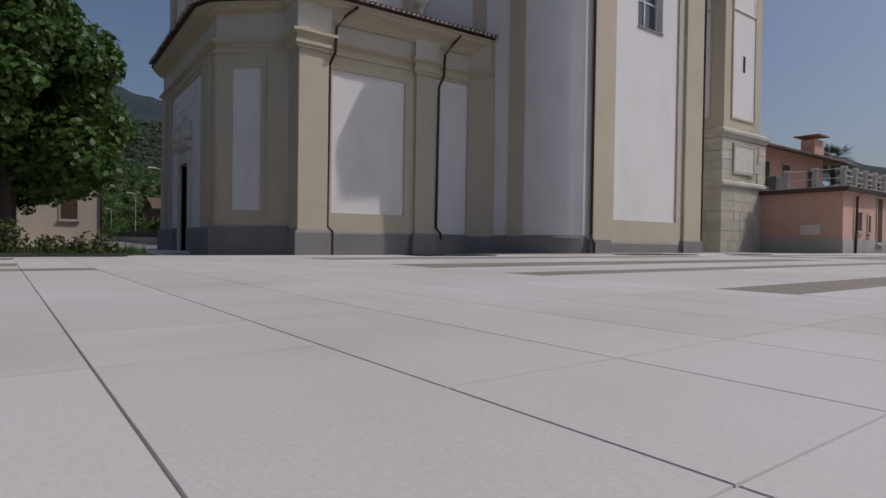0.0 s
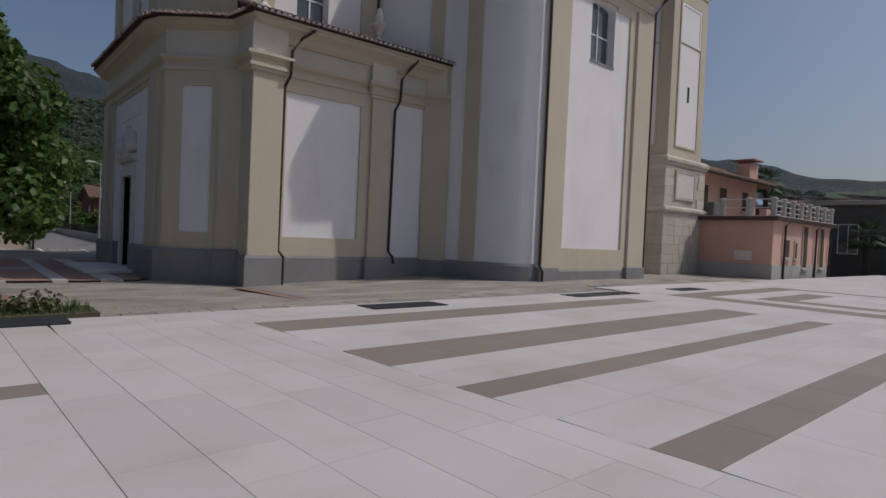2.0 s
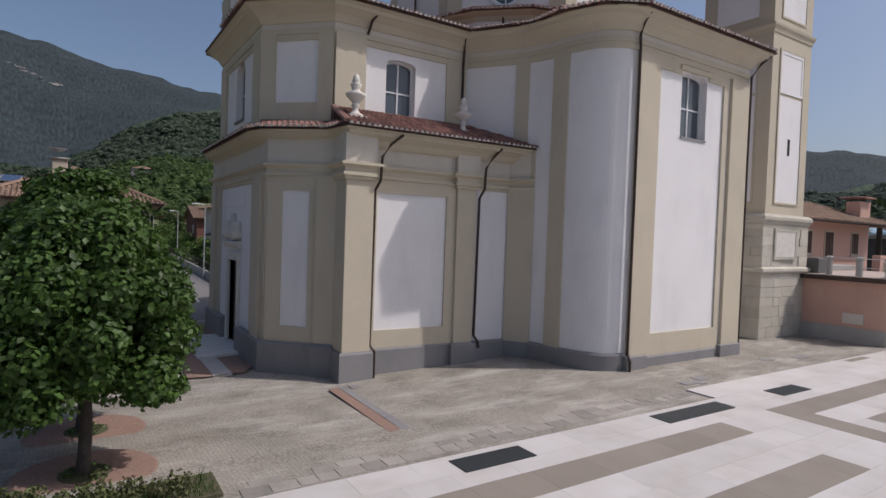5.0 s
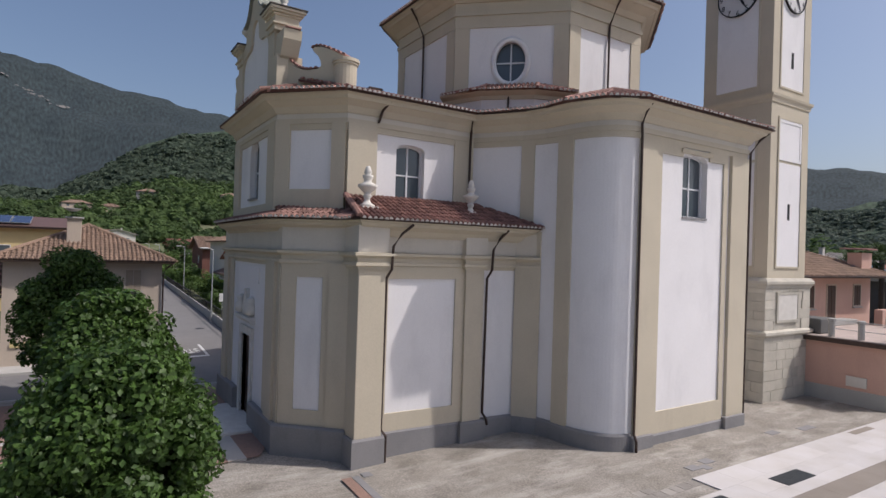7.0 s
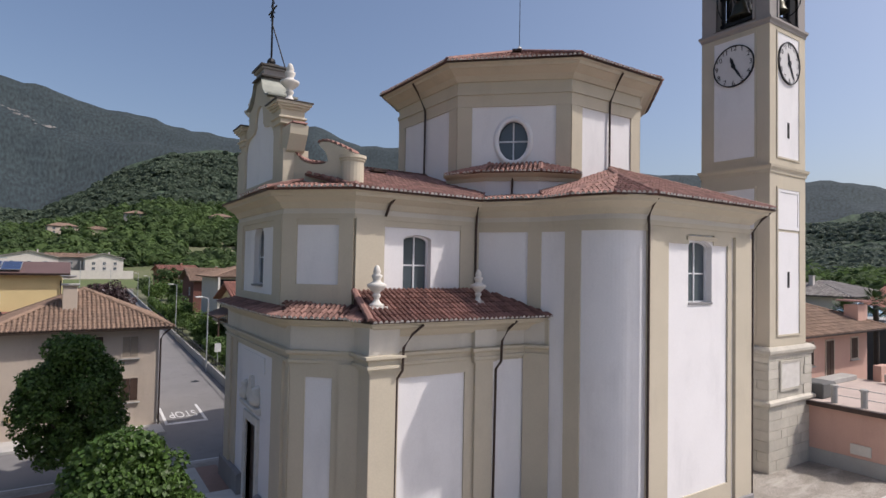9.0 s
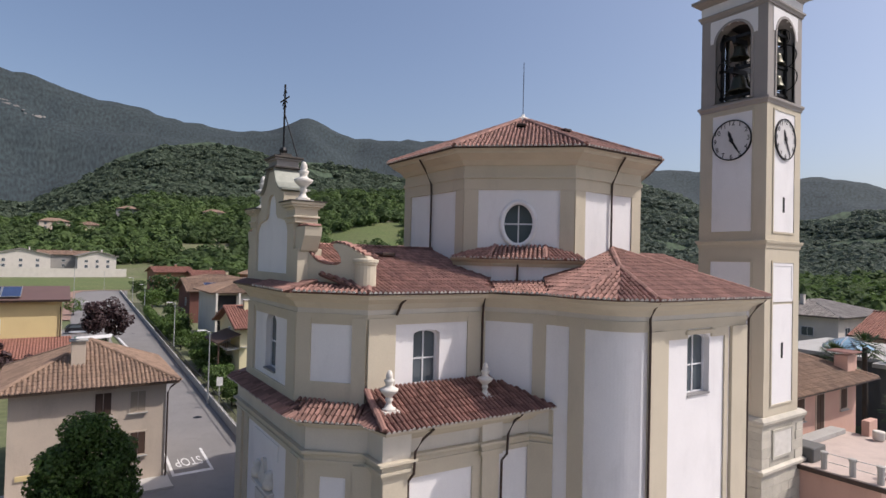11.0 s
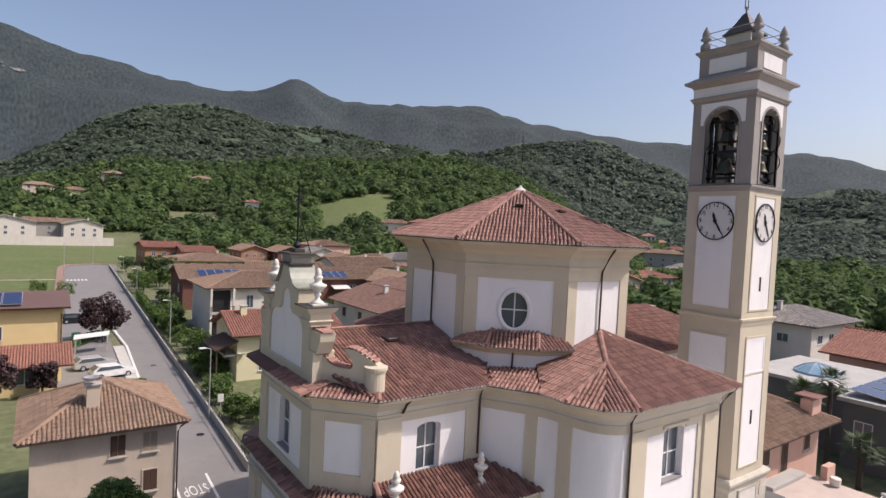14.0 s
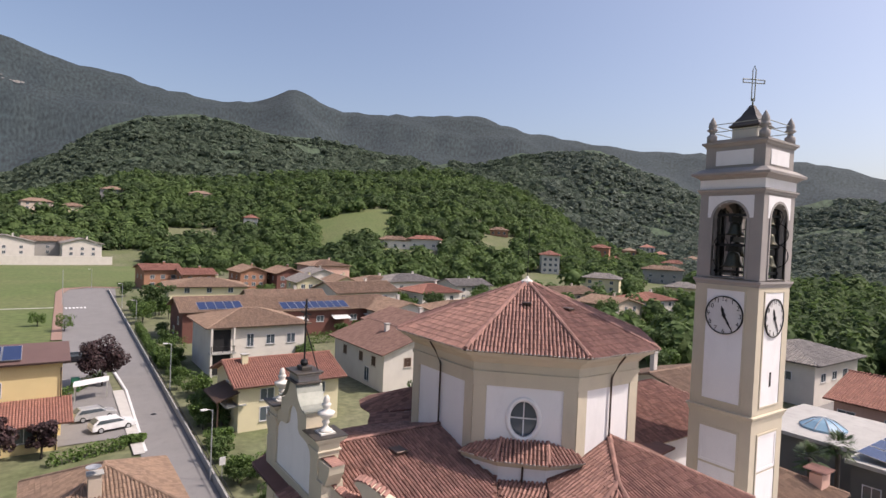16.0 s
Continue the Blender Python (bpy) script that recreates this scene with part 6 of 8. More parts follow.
for k in range(420):
    bb, rr = rng.uniform(62, 82), rng.uniform(120, 262)
    x, y = at_bearing(bb, rr)
    (light if rng.uniform() < 0.45 else dark).append((x, y, -0.5, rng.uniform(2.2, 4.0), rng.uniform(6, 12), 110))
far = []
r = 800.0
while r < 1480:
    b = -9.0
    while b < 74:
        bb, rr = b + rng.uniform(-0.35, 0.35), r + rng.uniform(-6, 6)
        x, y = at_bearing(bb, rr)
        k = rng.uniform(0.7, 1.35)
        if noise.noise(Vector((x / 110, y / 110, 4))) > -0.42:
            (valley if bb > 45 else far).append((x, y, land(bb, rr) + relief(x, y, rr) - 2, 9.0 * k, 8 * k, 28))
        b += math.degrees(13.5 / r)
    r += 13.0
# greyer, bluer leaves than the near woods: haze painted as colour
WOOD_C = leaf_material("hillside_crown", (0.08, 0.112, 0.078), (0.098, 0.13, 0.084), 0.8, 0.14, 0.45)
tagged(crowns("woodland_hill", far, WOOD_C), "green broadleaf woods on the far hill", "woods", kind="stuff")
# haze down the valley is put into these paler, bluer leaf colours
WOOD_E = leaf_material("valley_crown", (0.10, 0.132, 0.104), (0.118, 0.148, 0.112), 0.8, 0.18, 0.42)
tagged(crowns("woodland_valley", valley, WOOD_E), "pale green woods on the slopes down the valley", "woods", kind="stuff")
gardens = random.Random(77)
for _ in range(75):
    bb, rr = gardens.uniform(45.5, 59.5), gardens.uniform(112, 228)
    x, y = at_bearing(bb, rr)
    taken = [(100, 162, 15), (118, 150, 12), (86, 150, 12), (88, 128, 11), (138, 118, 11), (152, 96, 10), (128, 92, 10)] + [(p[1], p[2], 15) for p in HILL_PLACES]
    if all(math.hypot(x - a, y - b) > d for a, b, d in taken):
        k = gardens.uniform(0.7, 1.2)
        light.append((x, y, -0.5, 3.6 * k, 7.5 * k, 90))
tagged(crowns("woodland", dark, WOOD_A), "dense dark green broadleaf woods on the slopes", "woods", kind="stuff")
tagged(crowns("woodland_light", light, WOOD_B), "lighter green broadleaf woods on the slopes", "woods", kind="stuff")
MEADOW = material("hay_meadow", (0.085, 0.125, 0.036), 0.95, (0.125, 0.14, 0.055), 0.04, 0.5, 0.25, 0.8, 0.0)
v, f = [], []
for i in range(14):
    for j in range(12):
        b, r = 22.6 + 7.8 * i / 13, 334 + 112 * j / 11
        x, y = at_bearing(b, r)
        v.append((x, y, land(b, r) + relief(x, y, r) + 0.9))
for i in range(13):
    for j in range(11):
        k = i * 12 + j
        f.append((k, k + 12, k + 13, k + 1))
tagged(raw("grass_meadow", v, f, MEADOW, smooth=True), "bright green hay meadow between the woods", "meadow", kind="structure")

# raw rock of an old quarry on the far mountain
QUARRY = material("quarry_rock", (0.21, 0.195, 0.185), 0.95, (0.13, 0.125, 0.115), 0.01, 0.6, 0.3, 0.05, 0.0)
def draped(b, e):
    """The place on the far mountain that is seen at a bearing and rise, a little proud of it."""
    d = 1720.0
    while d < 3150:
        x, y = at_bearing(b, d)
        if EYE0[2] + d * math.tan(radians(e)) < land(b, d) + relief(x, y, d):
            break
        d += 6
    d -= 14
    x, y = at_bearing(b, d)
    return x, y, EYE0[2] + d * math.tan(radians(e))


v, f = [], []
for b0, e0, w0, h0, sl, n in ((-3.7, 11.42, 1.1, 0.22, -0.38, 34), (-1.7, 10.7, 0.9, 0.07, -0.1, 12), (-5.4, 12.55, 0.3, 0.06, -0.2, 6), (46.1, 7.87, 0.4, 0.06, 0.0, 6)):
    for _ in range(n):
        k = float(np.clip(rng.normal() * 0.45, -1, 1))
        b, e = b0 + k * w0, e0 + sl * k * w0 + rng.normal() * h0 * 0.5 * (1 - k * k)
        s, base = rng.uniform(0.05, 0.16), len(v)
        for a in range(6):
            v.append(draped(b + s * rng.uniform(0.6, 1.3) * math.cos(a), e + 0.45 * s * rng.uniform(0.5, 1.2) * math.sin(a)))
        f.append(tuple(range(base, base + 6)))
tagged(raw("quarry_scar", v, f, QUARRY), "bare pale rock of an old quarry on the mountain", "rock face", kind="stuff")
# ---- streets and fields ----
def patch(name, pts, z, mat, label, cat, parent=None, kind="structure"):
    ob = raw(name, [(x, y, z) for x, y in pts], [tuple(range(len(pts)))], mat, parent)
    return tagged(ob, label, cat, kind=kind) if parent is None else ob


road = patch("road", [(-120, 12.6), (90, 12.6), (90, 20.6), (2.4, 20.6), (2.9, 38), (4.9, 80), (6.1, 110), (8.2, 167), (11.5, 205), (4.0, 208), (-1.5, 203), (-3.6, 192), (-4.6, 158), (-6.1, 113), (-6.2, 95), (-1.6, 93), (-0.8, 86), (-0.4, 71), (-1.1, 52), (-1.7, 45), (-2.7, 20.6), (-120, 20.6)], -0.32, ASPHALT, "grey asphalt street running from the church to the fields", "road")
for y0, y1 in ((20.9, 25.2),):
    for x in (-2.5, -0.35):
        raw("stop_box_line", [(x, y0, -0.312), (x + 0.16, y0, -0.312), (x + 0.3, y1, -0.312), (x + 0.14, y1, -0.312)], [(0, 1, 2, 3)], PAINT, road)
    raw("stop_line", [(-2.5, 20.75, -0.312), (-0.2, 20.75, -0.312), (-0.2, 21.15, -0.312), (-2.5, 21.15, -0.312)], [(0, 1, 2, 3)], PAINT, road)
cu = bpy.data.curves.new("lettering", "FONT")
cu.body, cu.size, cu.align_x, cu.align_y, cu.extrude = "STOP", 1.0, "CENTER", "CENTER", 0.002
tmp = new("lettering", cu)
me = bpy.data.meshes.new_from_object(tmp.evaluated_get(bpy.context.evaluated_depsgraph_get()))
bpy.data.objects.remove(tmp)
me.transform(Matrix.Translation((-1.25, 23.0, -0.309)) @ Matrix.Rotation(math.pi, 4, "Z") @ Matrix.Diagonal((0.66, 2.1, 1, 1)))
me.materials.clear()
mesh_part("stop_lettering", me, PAINT, road)
for k in range(6):
    x = -4.2 + k * 0.82
    raw("crossing_bar", [(x, 156.4, -0.312), (x + 0.46, 156.4, -0.312), (x + 0.46, 159.4, -0.312), (x, 159.4, -0.312)], [(0, 1, 2, 3)], PAINT, road)
for y0, x0, y1, x1 in ((46.6, -1.2, 58.0, -0.75), (58.0, -0.75, 71.0, -0.2), (71.0, -0.2, 84.0, -0.55)):
    raw("kerb_line", [(x0, y0, -0.312), (x0 + 0.28, y0, -0.312), (x1 + 0.28, y1, -0.312), (x1, y1, -0.312)], [(0, 1, 2, 3)], PAINT, road)
for x, y in ((1.4, 58.5), (1.9, 88.0), (1.2, 33.0)):
    part("manhole_cover", lathe(bmesh.new(), [(0.34, -0.33), (0.34, -0.311), (0.02, -0.311)], (x, y, 0), 14), IRON, road)
raw("edge_line", [(-40, 13.6, -0.312), (2, 13.6, -0.312), (2, 13.72, -0.312), (-40, 13.72, -0.312)], [(0, 1, 2, 3)], PAINT, road)
pavement_side = tagged(part("pavement_side", boxed(-40, -2.75, 19.2, 22.0, -0.5, -0.2), KERB), "pale concrete pavement before the beige house", "pavement", kind="structure")
part("kerb", boxed(-40, -2.72, 19.0, 19.2, -0.5, -0.19), KERB, pavement_side)
walk2 = tagged(raw("pavement_street", [(-2.2, 46, -0.25), (-1.2, 46, -0.25), (-0.45, 71, -0.25), (-1.7, 71, -0.25)], [(0, 1, 2, 3)], KERB), "pale pavement along the street", "pavement", kind="structure")
brickwalk = patch("pavement_brick", [(-7.9, 112), (-6.15, 112), (-4.65, 158), (-3.65, 192), (-1.5, 203.5), (4.0, 208.5), (11.5, 206), (14, 208), (5, 212), (-3.5, 207), (-5.4, 196), (-6.5, 158)], -0.24, BRICKPAVE, "reddish brick footpath beside the field", "pavement")
yard = patch("yard", [(-11, 52), (-1.9, 52), (-1.2, 98), (-9, 98)], -0.36, ASPHALT, "grey asphalt yard with parking spaces", "yard")
patch("field", [(-110, 95), (-9.6, 98), (-8.0, 112), (-6.6, 158), (-5.5, 197), (-3.5, 208), (5, 213), (14, 209), (42, 225), (38, 330), (-40, 372), (-120, 360)], -0.30, MEADOW, "mown green sports field beyond the houses", "field")
raw("path_line", [(-60, 158, -0.22), (-6.6, 158, -0.22), (-6.6, 159.2, -0.22), (-60, 159.2, -0.22)], [(0, 1, 2, 3)], KERB, brickwalk)

# brick and stone paving before the church door, tree rings
apron = patch("pavement_apron", [(-9.5, 2.55), (-5.0, 2.6), (-3.1, 2.4), (-2.0, 2.5), (-1.5, 3.4), (-1.5, 12.4), (-9.5, 12.4)], -0.215, BRICKPAVE, "reddish brick apron with pale bands before the church door", "pavement")
for x0, x1, y0, y1 in ((-9.5, -5.0, 2.5, 2.75), (-4.05, -3.7, 2.45, 12.4), (-2.95, -2.4, 2.45, 12.4), (-9.5, -4.05, 7.0, 7.3)):
    part("pale_band", boxed(x0, x1, y0, y1, -0.3, -0.2), KERB, apron)
v, f = [], []
edge = part("brick_gutter", moved(boxed(-0.15, 0.15, -2.85, 2.85, 0, 0.012), Matrix.Translation((-0.5, -3.3, ground_z(-0.4, -3.3) + 0.008)) @ Matrix.Rotation(radians(-3.5), 4, "Z") @ Matrix.Rotation(radians(-2.1), 4, "X")), BRICKPAVE, pavement_old, "strip of red bricks")
part("slab_gutter", moved(boxed(-0.11, 0.11, -2.85, 2.85, 0, 0.012), Matrix.Translation((-0.22, -3.3, ground_z(0, -3.3) + 0.008)) @ Matrix.Rotation(radians(-3.5), 4, "Z") @ Matrix.Rotation(radians(-2.1), 4, "X")), PLINTH, pavement_old, "strip of dark slabs")
rc = random.Random(9)
for row, (first, deep) in enumerate(((-6.5, 0.36), (-6.13, 0.3))):
    x = -4.2 + 0.2 * row
    while x < 8.0 - 1.5 * row:
        w = rc.uniform(0.32, 0.62)
        y = first + 0.036 * (x + 4)
        if rc.random() < (1.0, 0.62)[row]:
            tilt = Matrix.Rotation(radians(rc.uniform(-2, 2)), 4, "Z") @ Matrix.Rotation(radians(rc.uniform(-0.5, 0.5)), 4, "X")
            part("border_slab", moved(boxed(0, w - 0.025, 0, deep - rc.uniform(0.01, 0.05), -0.05, 0.006), Matrix.Translation((x, y, ground_z(x + w / 2, y + 0.15) + 0.001)) @ tilt), BORDER, pavement_old)
        x += w
for x0, x1, y0 in ((8.7, 9.2, -5.35), (9.6, 10.1, -5.2), (14.6, 15.2, -4.6), (16.3, 17.2, -4.9), (9.2, 9.5, -5.5), (0.2, 0.5, -0.55)):
    part("manhole_cover", moved(boxed(0, x1 - x0, 0, 0.32, 0, 0.012), Matrix.Translation((x0, y0, ground_z(x0, y0) + 0.003))), PLINTH, pavement_old, "small grey cover plate")

# ---- near lime trees ----
BARK = material("brown_bark", (0.075, 0.062, 0.052), 0.9, (0.05, 0.042, 0.036), 3, 0.7, 0.2, 25, 0.6, 18)
LEAF = leaf_material("lime_leaf", (0.082, 0.146, 0.029), (0.048, 0.094, 0.022), 0.5, 0.42, 0.36)
SOIL = material("weedy_soil", (0.07, 0.085, 0.035), 0.95, (0.09, 0.07, 0.05), 3, 0.7, 0.3, 20, 0.4)


def leaf_cloud(name, centres, count, size, mat, parent, seed, droop=0.5):
    """Many small folded leaves scattered through lumps (x, y, z, radius)."""
    rg = np.random.default_rng(seed)
    c = np.array(centres)
    wts = c[:, 3] ** 2
    pick = rg.choice(len(c), count, p=wts / wts.sum())
    d = rg.normal(size=(count, 3))
    d /= np.linalg.norm(d, axis=1)[:, None]
    rad = c[pick, 3] * rg.uniform(0.55, 1.05, count) ** 0.7
    pos = c[pick, :3] + d * rad[:, None] * (1, 1, 0.9)
    n = d * 0.7 + rg.normal(size=(count, 3)) * 0.55 + (0, 0, 0.45)
    n /= np.linalg.norm(n, axis=1)[:, None]
    t = np.cross(n, rg.normal(size=(count, 3)))
    t[:, 2] -= droop
    t -= n * (t * n).sum(1)[:, None]
    t /= np.linalg.norm(t, axis=1)[:, None]
    b = np.cross(n, t)
    s = size * rg.uniform(0.65, 1.3, count)[:, None]
    V = np.stack([pos - t * s * 0.55, pos + b * s * 0.42 + n * s * 0.1, pos + t * s * 0.6, pos - b * s * 0.42 + n * s * 0.1], 1).reshape(-1, 3)
    base = np.arange(count)[:, None] * 4
    F = np.concatenate([base + (0, 1, 2), base + (0, 2, 3)], 1).reshape(-1, 3)
    me = bpy.data.meshes.new(name)
    me.vertices.add(len(V)), me.loops.add(F.size), me.polygons.add(len(F))
    me.vertices.foreach_set("co", V.ravel())
    me.loops.foreach_set("vertex_index", F.ravel())
    me.polygons.foreach_set("loop_start", np.arange(0, F.size, 3))
    me.update(calc_edges=True)
    return mesh_part(name, me, mat, parent)


def trunk_part(parent, x, y, z0, z1, r0, r1, mat=None, lean=0.05, seed=0):
    rr = random.Random(seed)
    bm = bmesh.new()
    rings, m = [], 10
    for k in range(9):
        t = k / 8
        rad = r0 + (r1 - r0) * t + (0.1 * r0 if k == 0 else 0)
        cx, cy = x + lean * math.sin(t * 3), y + lean * t
        rings.append([bm.verts.new((cx + rad * (1 + rr.uniform(-0.08, 0.08)) * math.cos(a), cy + rad * math.sin(a), z0 + (z1 - z0) * t)) for a in (2 * math.pi * i / m for i in range(m))])
    for lo, hi in zip(rings, rings[1:]):
        for i in range(m):
            bm.faces.new((lo[i], lo[(i + 1) % m], hi[(i + 1) % m], hi[i]))
    bm.faces.new(rings[0][::-1]), bm.faces.new(rings[-1])
    return part("trunk", bm, mat or BARK, parent, smooth=True)


def lime_tree(x, y, z, top, spread, seed, label):
    tree = tagged(empty("lime_tree", (x, y, z)), label, "tree", "trees before the church")
    rr = random.Random(seed)
    low = z + 1.2
    trunk_part(tree, x, y, z - 0.1, low + 0.9, 0.115, 0.085, seed=seed)
    lumps = []
    h = top - low
    for k in range(150):
        a, t = rr.uniform(0, 2 * math.pi), rr.random()
        prof = math.sin(math.pi * (0.22 + 0.72 * t)) ** 0.8
        rad = spread * prof * ((0.62 + 0.38 * rr.random() ** 0.5) if t < 0.7 else rr.random() ** 0.5)
        lumps.append((x + rad * 0.86 * math.cos(a), y + rad * 0.86 * math.sin(a), low + 0.25 + h * t * 0.92, rr.uniform(0.24, 0.5)))
    for k in range(46):
        a, t, q = rr.uniform(0, 2 * math.pi), rr.uniform(0.12, 0.86), rr.random() ** 0.5
        rad = spread * 0.55 * q * math.sin(math.pi * (0.16 + 0.8 * t)) ** 0.6
        lumps.append((x + rad * math.cos(a), y + rad * math.sin(a), low + 0.25 + h * t * 0.92, 0.5))
    for k in range(12):
        p = lumps[k * 5]
        part("limb", tube(bmesh.new(), [(x, y, low - 0.1 + 0.12 * k), ((x + p[0]) / 2, (y + p[1]) / 2, (low + 0.1 * k + p[2]) / 2 + 0.1), p[:3]], 0.035, 6), BARK, tree)
    leaf_cloud("crown", lumps, 44000, 0.112, LEAF, tree, seed, 0.9)
    return tree


lime_tree(-6.3, -4.1, -0.15, 4.35, 1.78, 4, "lime tree with a dense rounded green crown over a brick ring")
lime_tree(-6.3, -1.3, -0.18, 5.2, 1.85, 5, "lime tree with a full green crown over a brick ring")
lime_tree(-7.1, 11.7, -0.2, 5.95, 2.2, 8, "lime tree with a broad dark green crown beside the street")
lime_tree(-12.0, 11.9, -0.25, 5.2, 2.0, 15, "lime tree with a green crown in the row by the street")
for x, y in ((-6.25, -4.1), (-6.2, -1.35), (-7.2, 11.7)):
    ring = tagged(part("tree_ring", lathe(bmesh.new(), [(1.12, 0.0), (1.12, 0.03), (1.08, 0.04), (0.4, 0.04), (0.36, 0.0)], (x, y, ground_z(x, y) - 0.01), 32), BRICKPAVE), "round ring of red bricks set in the cobbles", "tree ring", "tree rings")
    part("soil", lathe(bmesh.new(), [(0.42, 0.0), (0.4, 0.05), (0.2, 0.08), (0.02, 0.09)], (x, y, ground_z(x, y) - 0.01), 20), SOIL, ring)
    leaf_cloud("weeds", [(x + 0.25 * math.cos(a), y + 0.25 * math.sin(a), 0.0 + ground_z(x, y), 0.16) for a in (0.3, 1.4, 2.6, 3.9, 5.2)], 260, 0.07, LEAF, ring, 21)

# low bed of shrubs and grass at the plaza's edge
bed = tagged(part("planted_bed", boxed(-13, -4.45, -6.25, -5.35, -0.4, 0.02), SOIL), "low planted bed of small shrubs and grass at the plaza edge", "planting")
SHRUB = leaf_material("shrub_leaf", (0.075, 0.11, 0.03), (0.10, 0.09, 0.04), 0.6, 0.4, 0.25)
rb = random.Random(5)
for k in range(8):
    x = -5.1 - 0.42 * k
    lumps = [(x + rb.uniform(-0.25, 0.25), -5.8 + rb.uniform(-0.25, 0.25), 0.06 + rb.uniform(0.0, 0.34) * (1 if k > 1 else 0.4), rb.uniform(0.08, 0.17)) for _ in range(8)]
    leaf_cloud("shrub", lumps, 260, 0.06, SHRUB, bed, 30 + k, 0.1)
rb2 = np.random.default_rng(3)
gv, gf = [], []
for k in range(2600):
    x, y = rb2.uniform(-12.9, -4.5), rb2.uniform(-6.2, -5.4)
    a, h, w = rb2.uniform(0, 6.28), rb2.uniform(0.06, 0.2), 0.008
    dx, dy, lx = math.cos(a) * w, math.sin(a) * w, rb2.uniform(-0.06, 0.06)
    n = len(gv)
    gv += [(x - dx, y - dy, 0.01), (x + dx, y + dy, 0.01), (x + lx, y + lx * 0.5, h)]
    gf.append((n, n + 1, n + 2))
tagged(raw("grass", gv, gf, LEAF, bed), kind="stuff")
bed.location.z += 0.09
SEED = material("dry_litter", (0.10, 0.075, 0.05), 0.9, bump=0)
rl = random.Random(8)
for k in range(26):
    a = (rl.uniform(-5.9, -4.0), rl.uniform(-14.9, -13.2)) if k > 6 else (rl.uniform(-6.1, -5.2), rl.uniform(-14.7, -13.6))
    s = rl.uniform(0.0025, 0.0055)
    part("leaf_crumb", lathe(bmesh.new(), [(s * 0.4, 0.0), (s, s * 0.5), (s * 0.3, s)], (a[0], a[1], 0.0), 5), SEED, plaza)
# ---- houses ----
BEIGE = material("beige_render", (0.56, 0.47, 0.38), 0.9, (0.48, 0.40, 0.33), 0.6, 0.6, 0.05, 25, 0.1, stain=0.18)
YELLOW = material("yellow_render", (0.66, 0.53, 0.27), 0.9, (0.6, 0.48, 0.25), 0.6, 0.6, 0.04, 25, 0.08)
PALEWALL = material("pale_render", (0.66, 0.62, 0.56), 0.9, (0.57, 0.53, 0.48), 0.5, 0.6, 0.05, 20, 0.08, stain=0.1)
LEMON = material("pale_yellow_render", (0.66, 0.60, 0.40), 0.9, (0.6, 0.54, 0.36), 0.5, 0.6, 0.05, 20, 0.08)
PINK = material("pink_render", (0.60, 0.385, 0.31), 0.9, (0.54, 0.34, 0.275), 0.6, 0.6, 0.05, 20, 0.08, stain=0.12)
BRICKRED = material("red_brick_wall", (0.175, 0.075, 0.06), 0.9, (0.145, 0.065, 0.052), 1.0, 0.6, 0.2, 15, 0.1)
ORANGE = material("orange_render", (0.38, 0.195, 0.125), 0.9, (0.32, 0.165, 0.105), 0.6, 0.6, 0.05, 20, 0.08)
GREYWALL = material("grey_render", (0.34, 0.33, 0.31), 0.9, (0.28, 0.27, 0.26), 0.6, 0.6, 0.05, 20, 0.08)
DARKWALL = material("dark_grey_render", (0.13, 0.13, 0.125), 0.9, (0.1, 0.1, 0.1), 0.6, 0.6, 0.05, 20, 0.08)
RT_BROWN = material("brown_roof_tile", (0.265, 0.178, 0.125), 0.9, (0.195, 0.132, 0.098), 0.8, 0.7, 0.12, 20, 0.15, island=0.2)
RT_RED = material("red_roof_tile", (0.285, 0.135, 0.10), 0.9, (0.235, 0.11, 0.085), 0.8, 0.7, 0.1, 20, 0.15, island=0.15)
RT_DARK = material("dark_brown_roof_tile", (0.20, 0.118, 0.095), 0.9, (0.15, 0.09, 0.075), 0.8, 0.7, 0.12, 20, 0.15, island=0.2)
RT_GREY = material("grey_roof_tile", (0.24, 0.22, 0.205), 0.9, (0.18, 0.165, 0.155), 0.8, 0.7, 0.1, 20, 0.15, island=0.2)
RT_MAROON = material("maroon_metal_roof", (0.14, 0.085, 0.075), 0.6, (0.115, 0.07, 0.062), 0.8, 0.7, 0.05, 20, 0.05)
SOLAR = material("solar_cell_blue", (0.02, 0.035, 0.09), 0.15, (0.03, 0.045, 0.11), 2.0, 0.6, 0.05, 20, 0.0)
SHUTTER = material("brown_shutter", (0.085, 0.05, 0.035), 0.7, (0.06, 0.035, 0.025), 2, bump=0.1)
LOUVRE = material("tan_shutter", (0.33, 0.27, 0.21), 0.7, (0.28, 0.23, 0.18), 2, bump=0.1)
TERRACE = material("pinkish_terrace_paving", (0.5, 0.41, 0.36), 0.85, (0.42, 0.345, 0.31), 1.5, 0.6, 0.1, 30, 0.1, stain=0.15)
SKYGLASS = glass_material("blue_cupola_glass", (0.22, 0.36, 0.46), 0.12)
CONCRETE = material("concrete", (0.42, 0.41, 0.39), 0.9, (0.34, 0.33, 0.31), 0.8, 0.7, 0.1, 30, 0.15, stain=0.2)
METAL = material("galvanised_metal", (0.5, 0.51, 0.52), 0.45, metal=0.6, bump=0)
HG = -0.4
FOOT = []                       # footprints of the houses


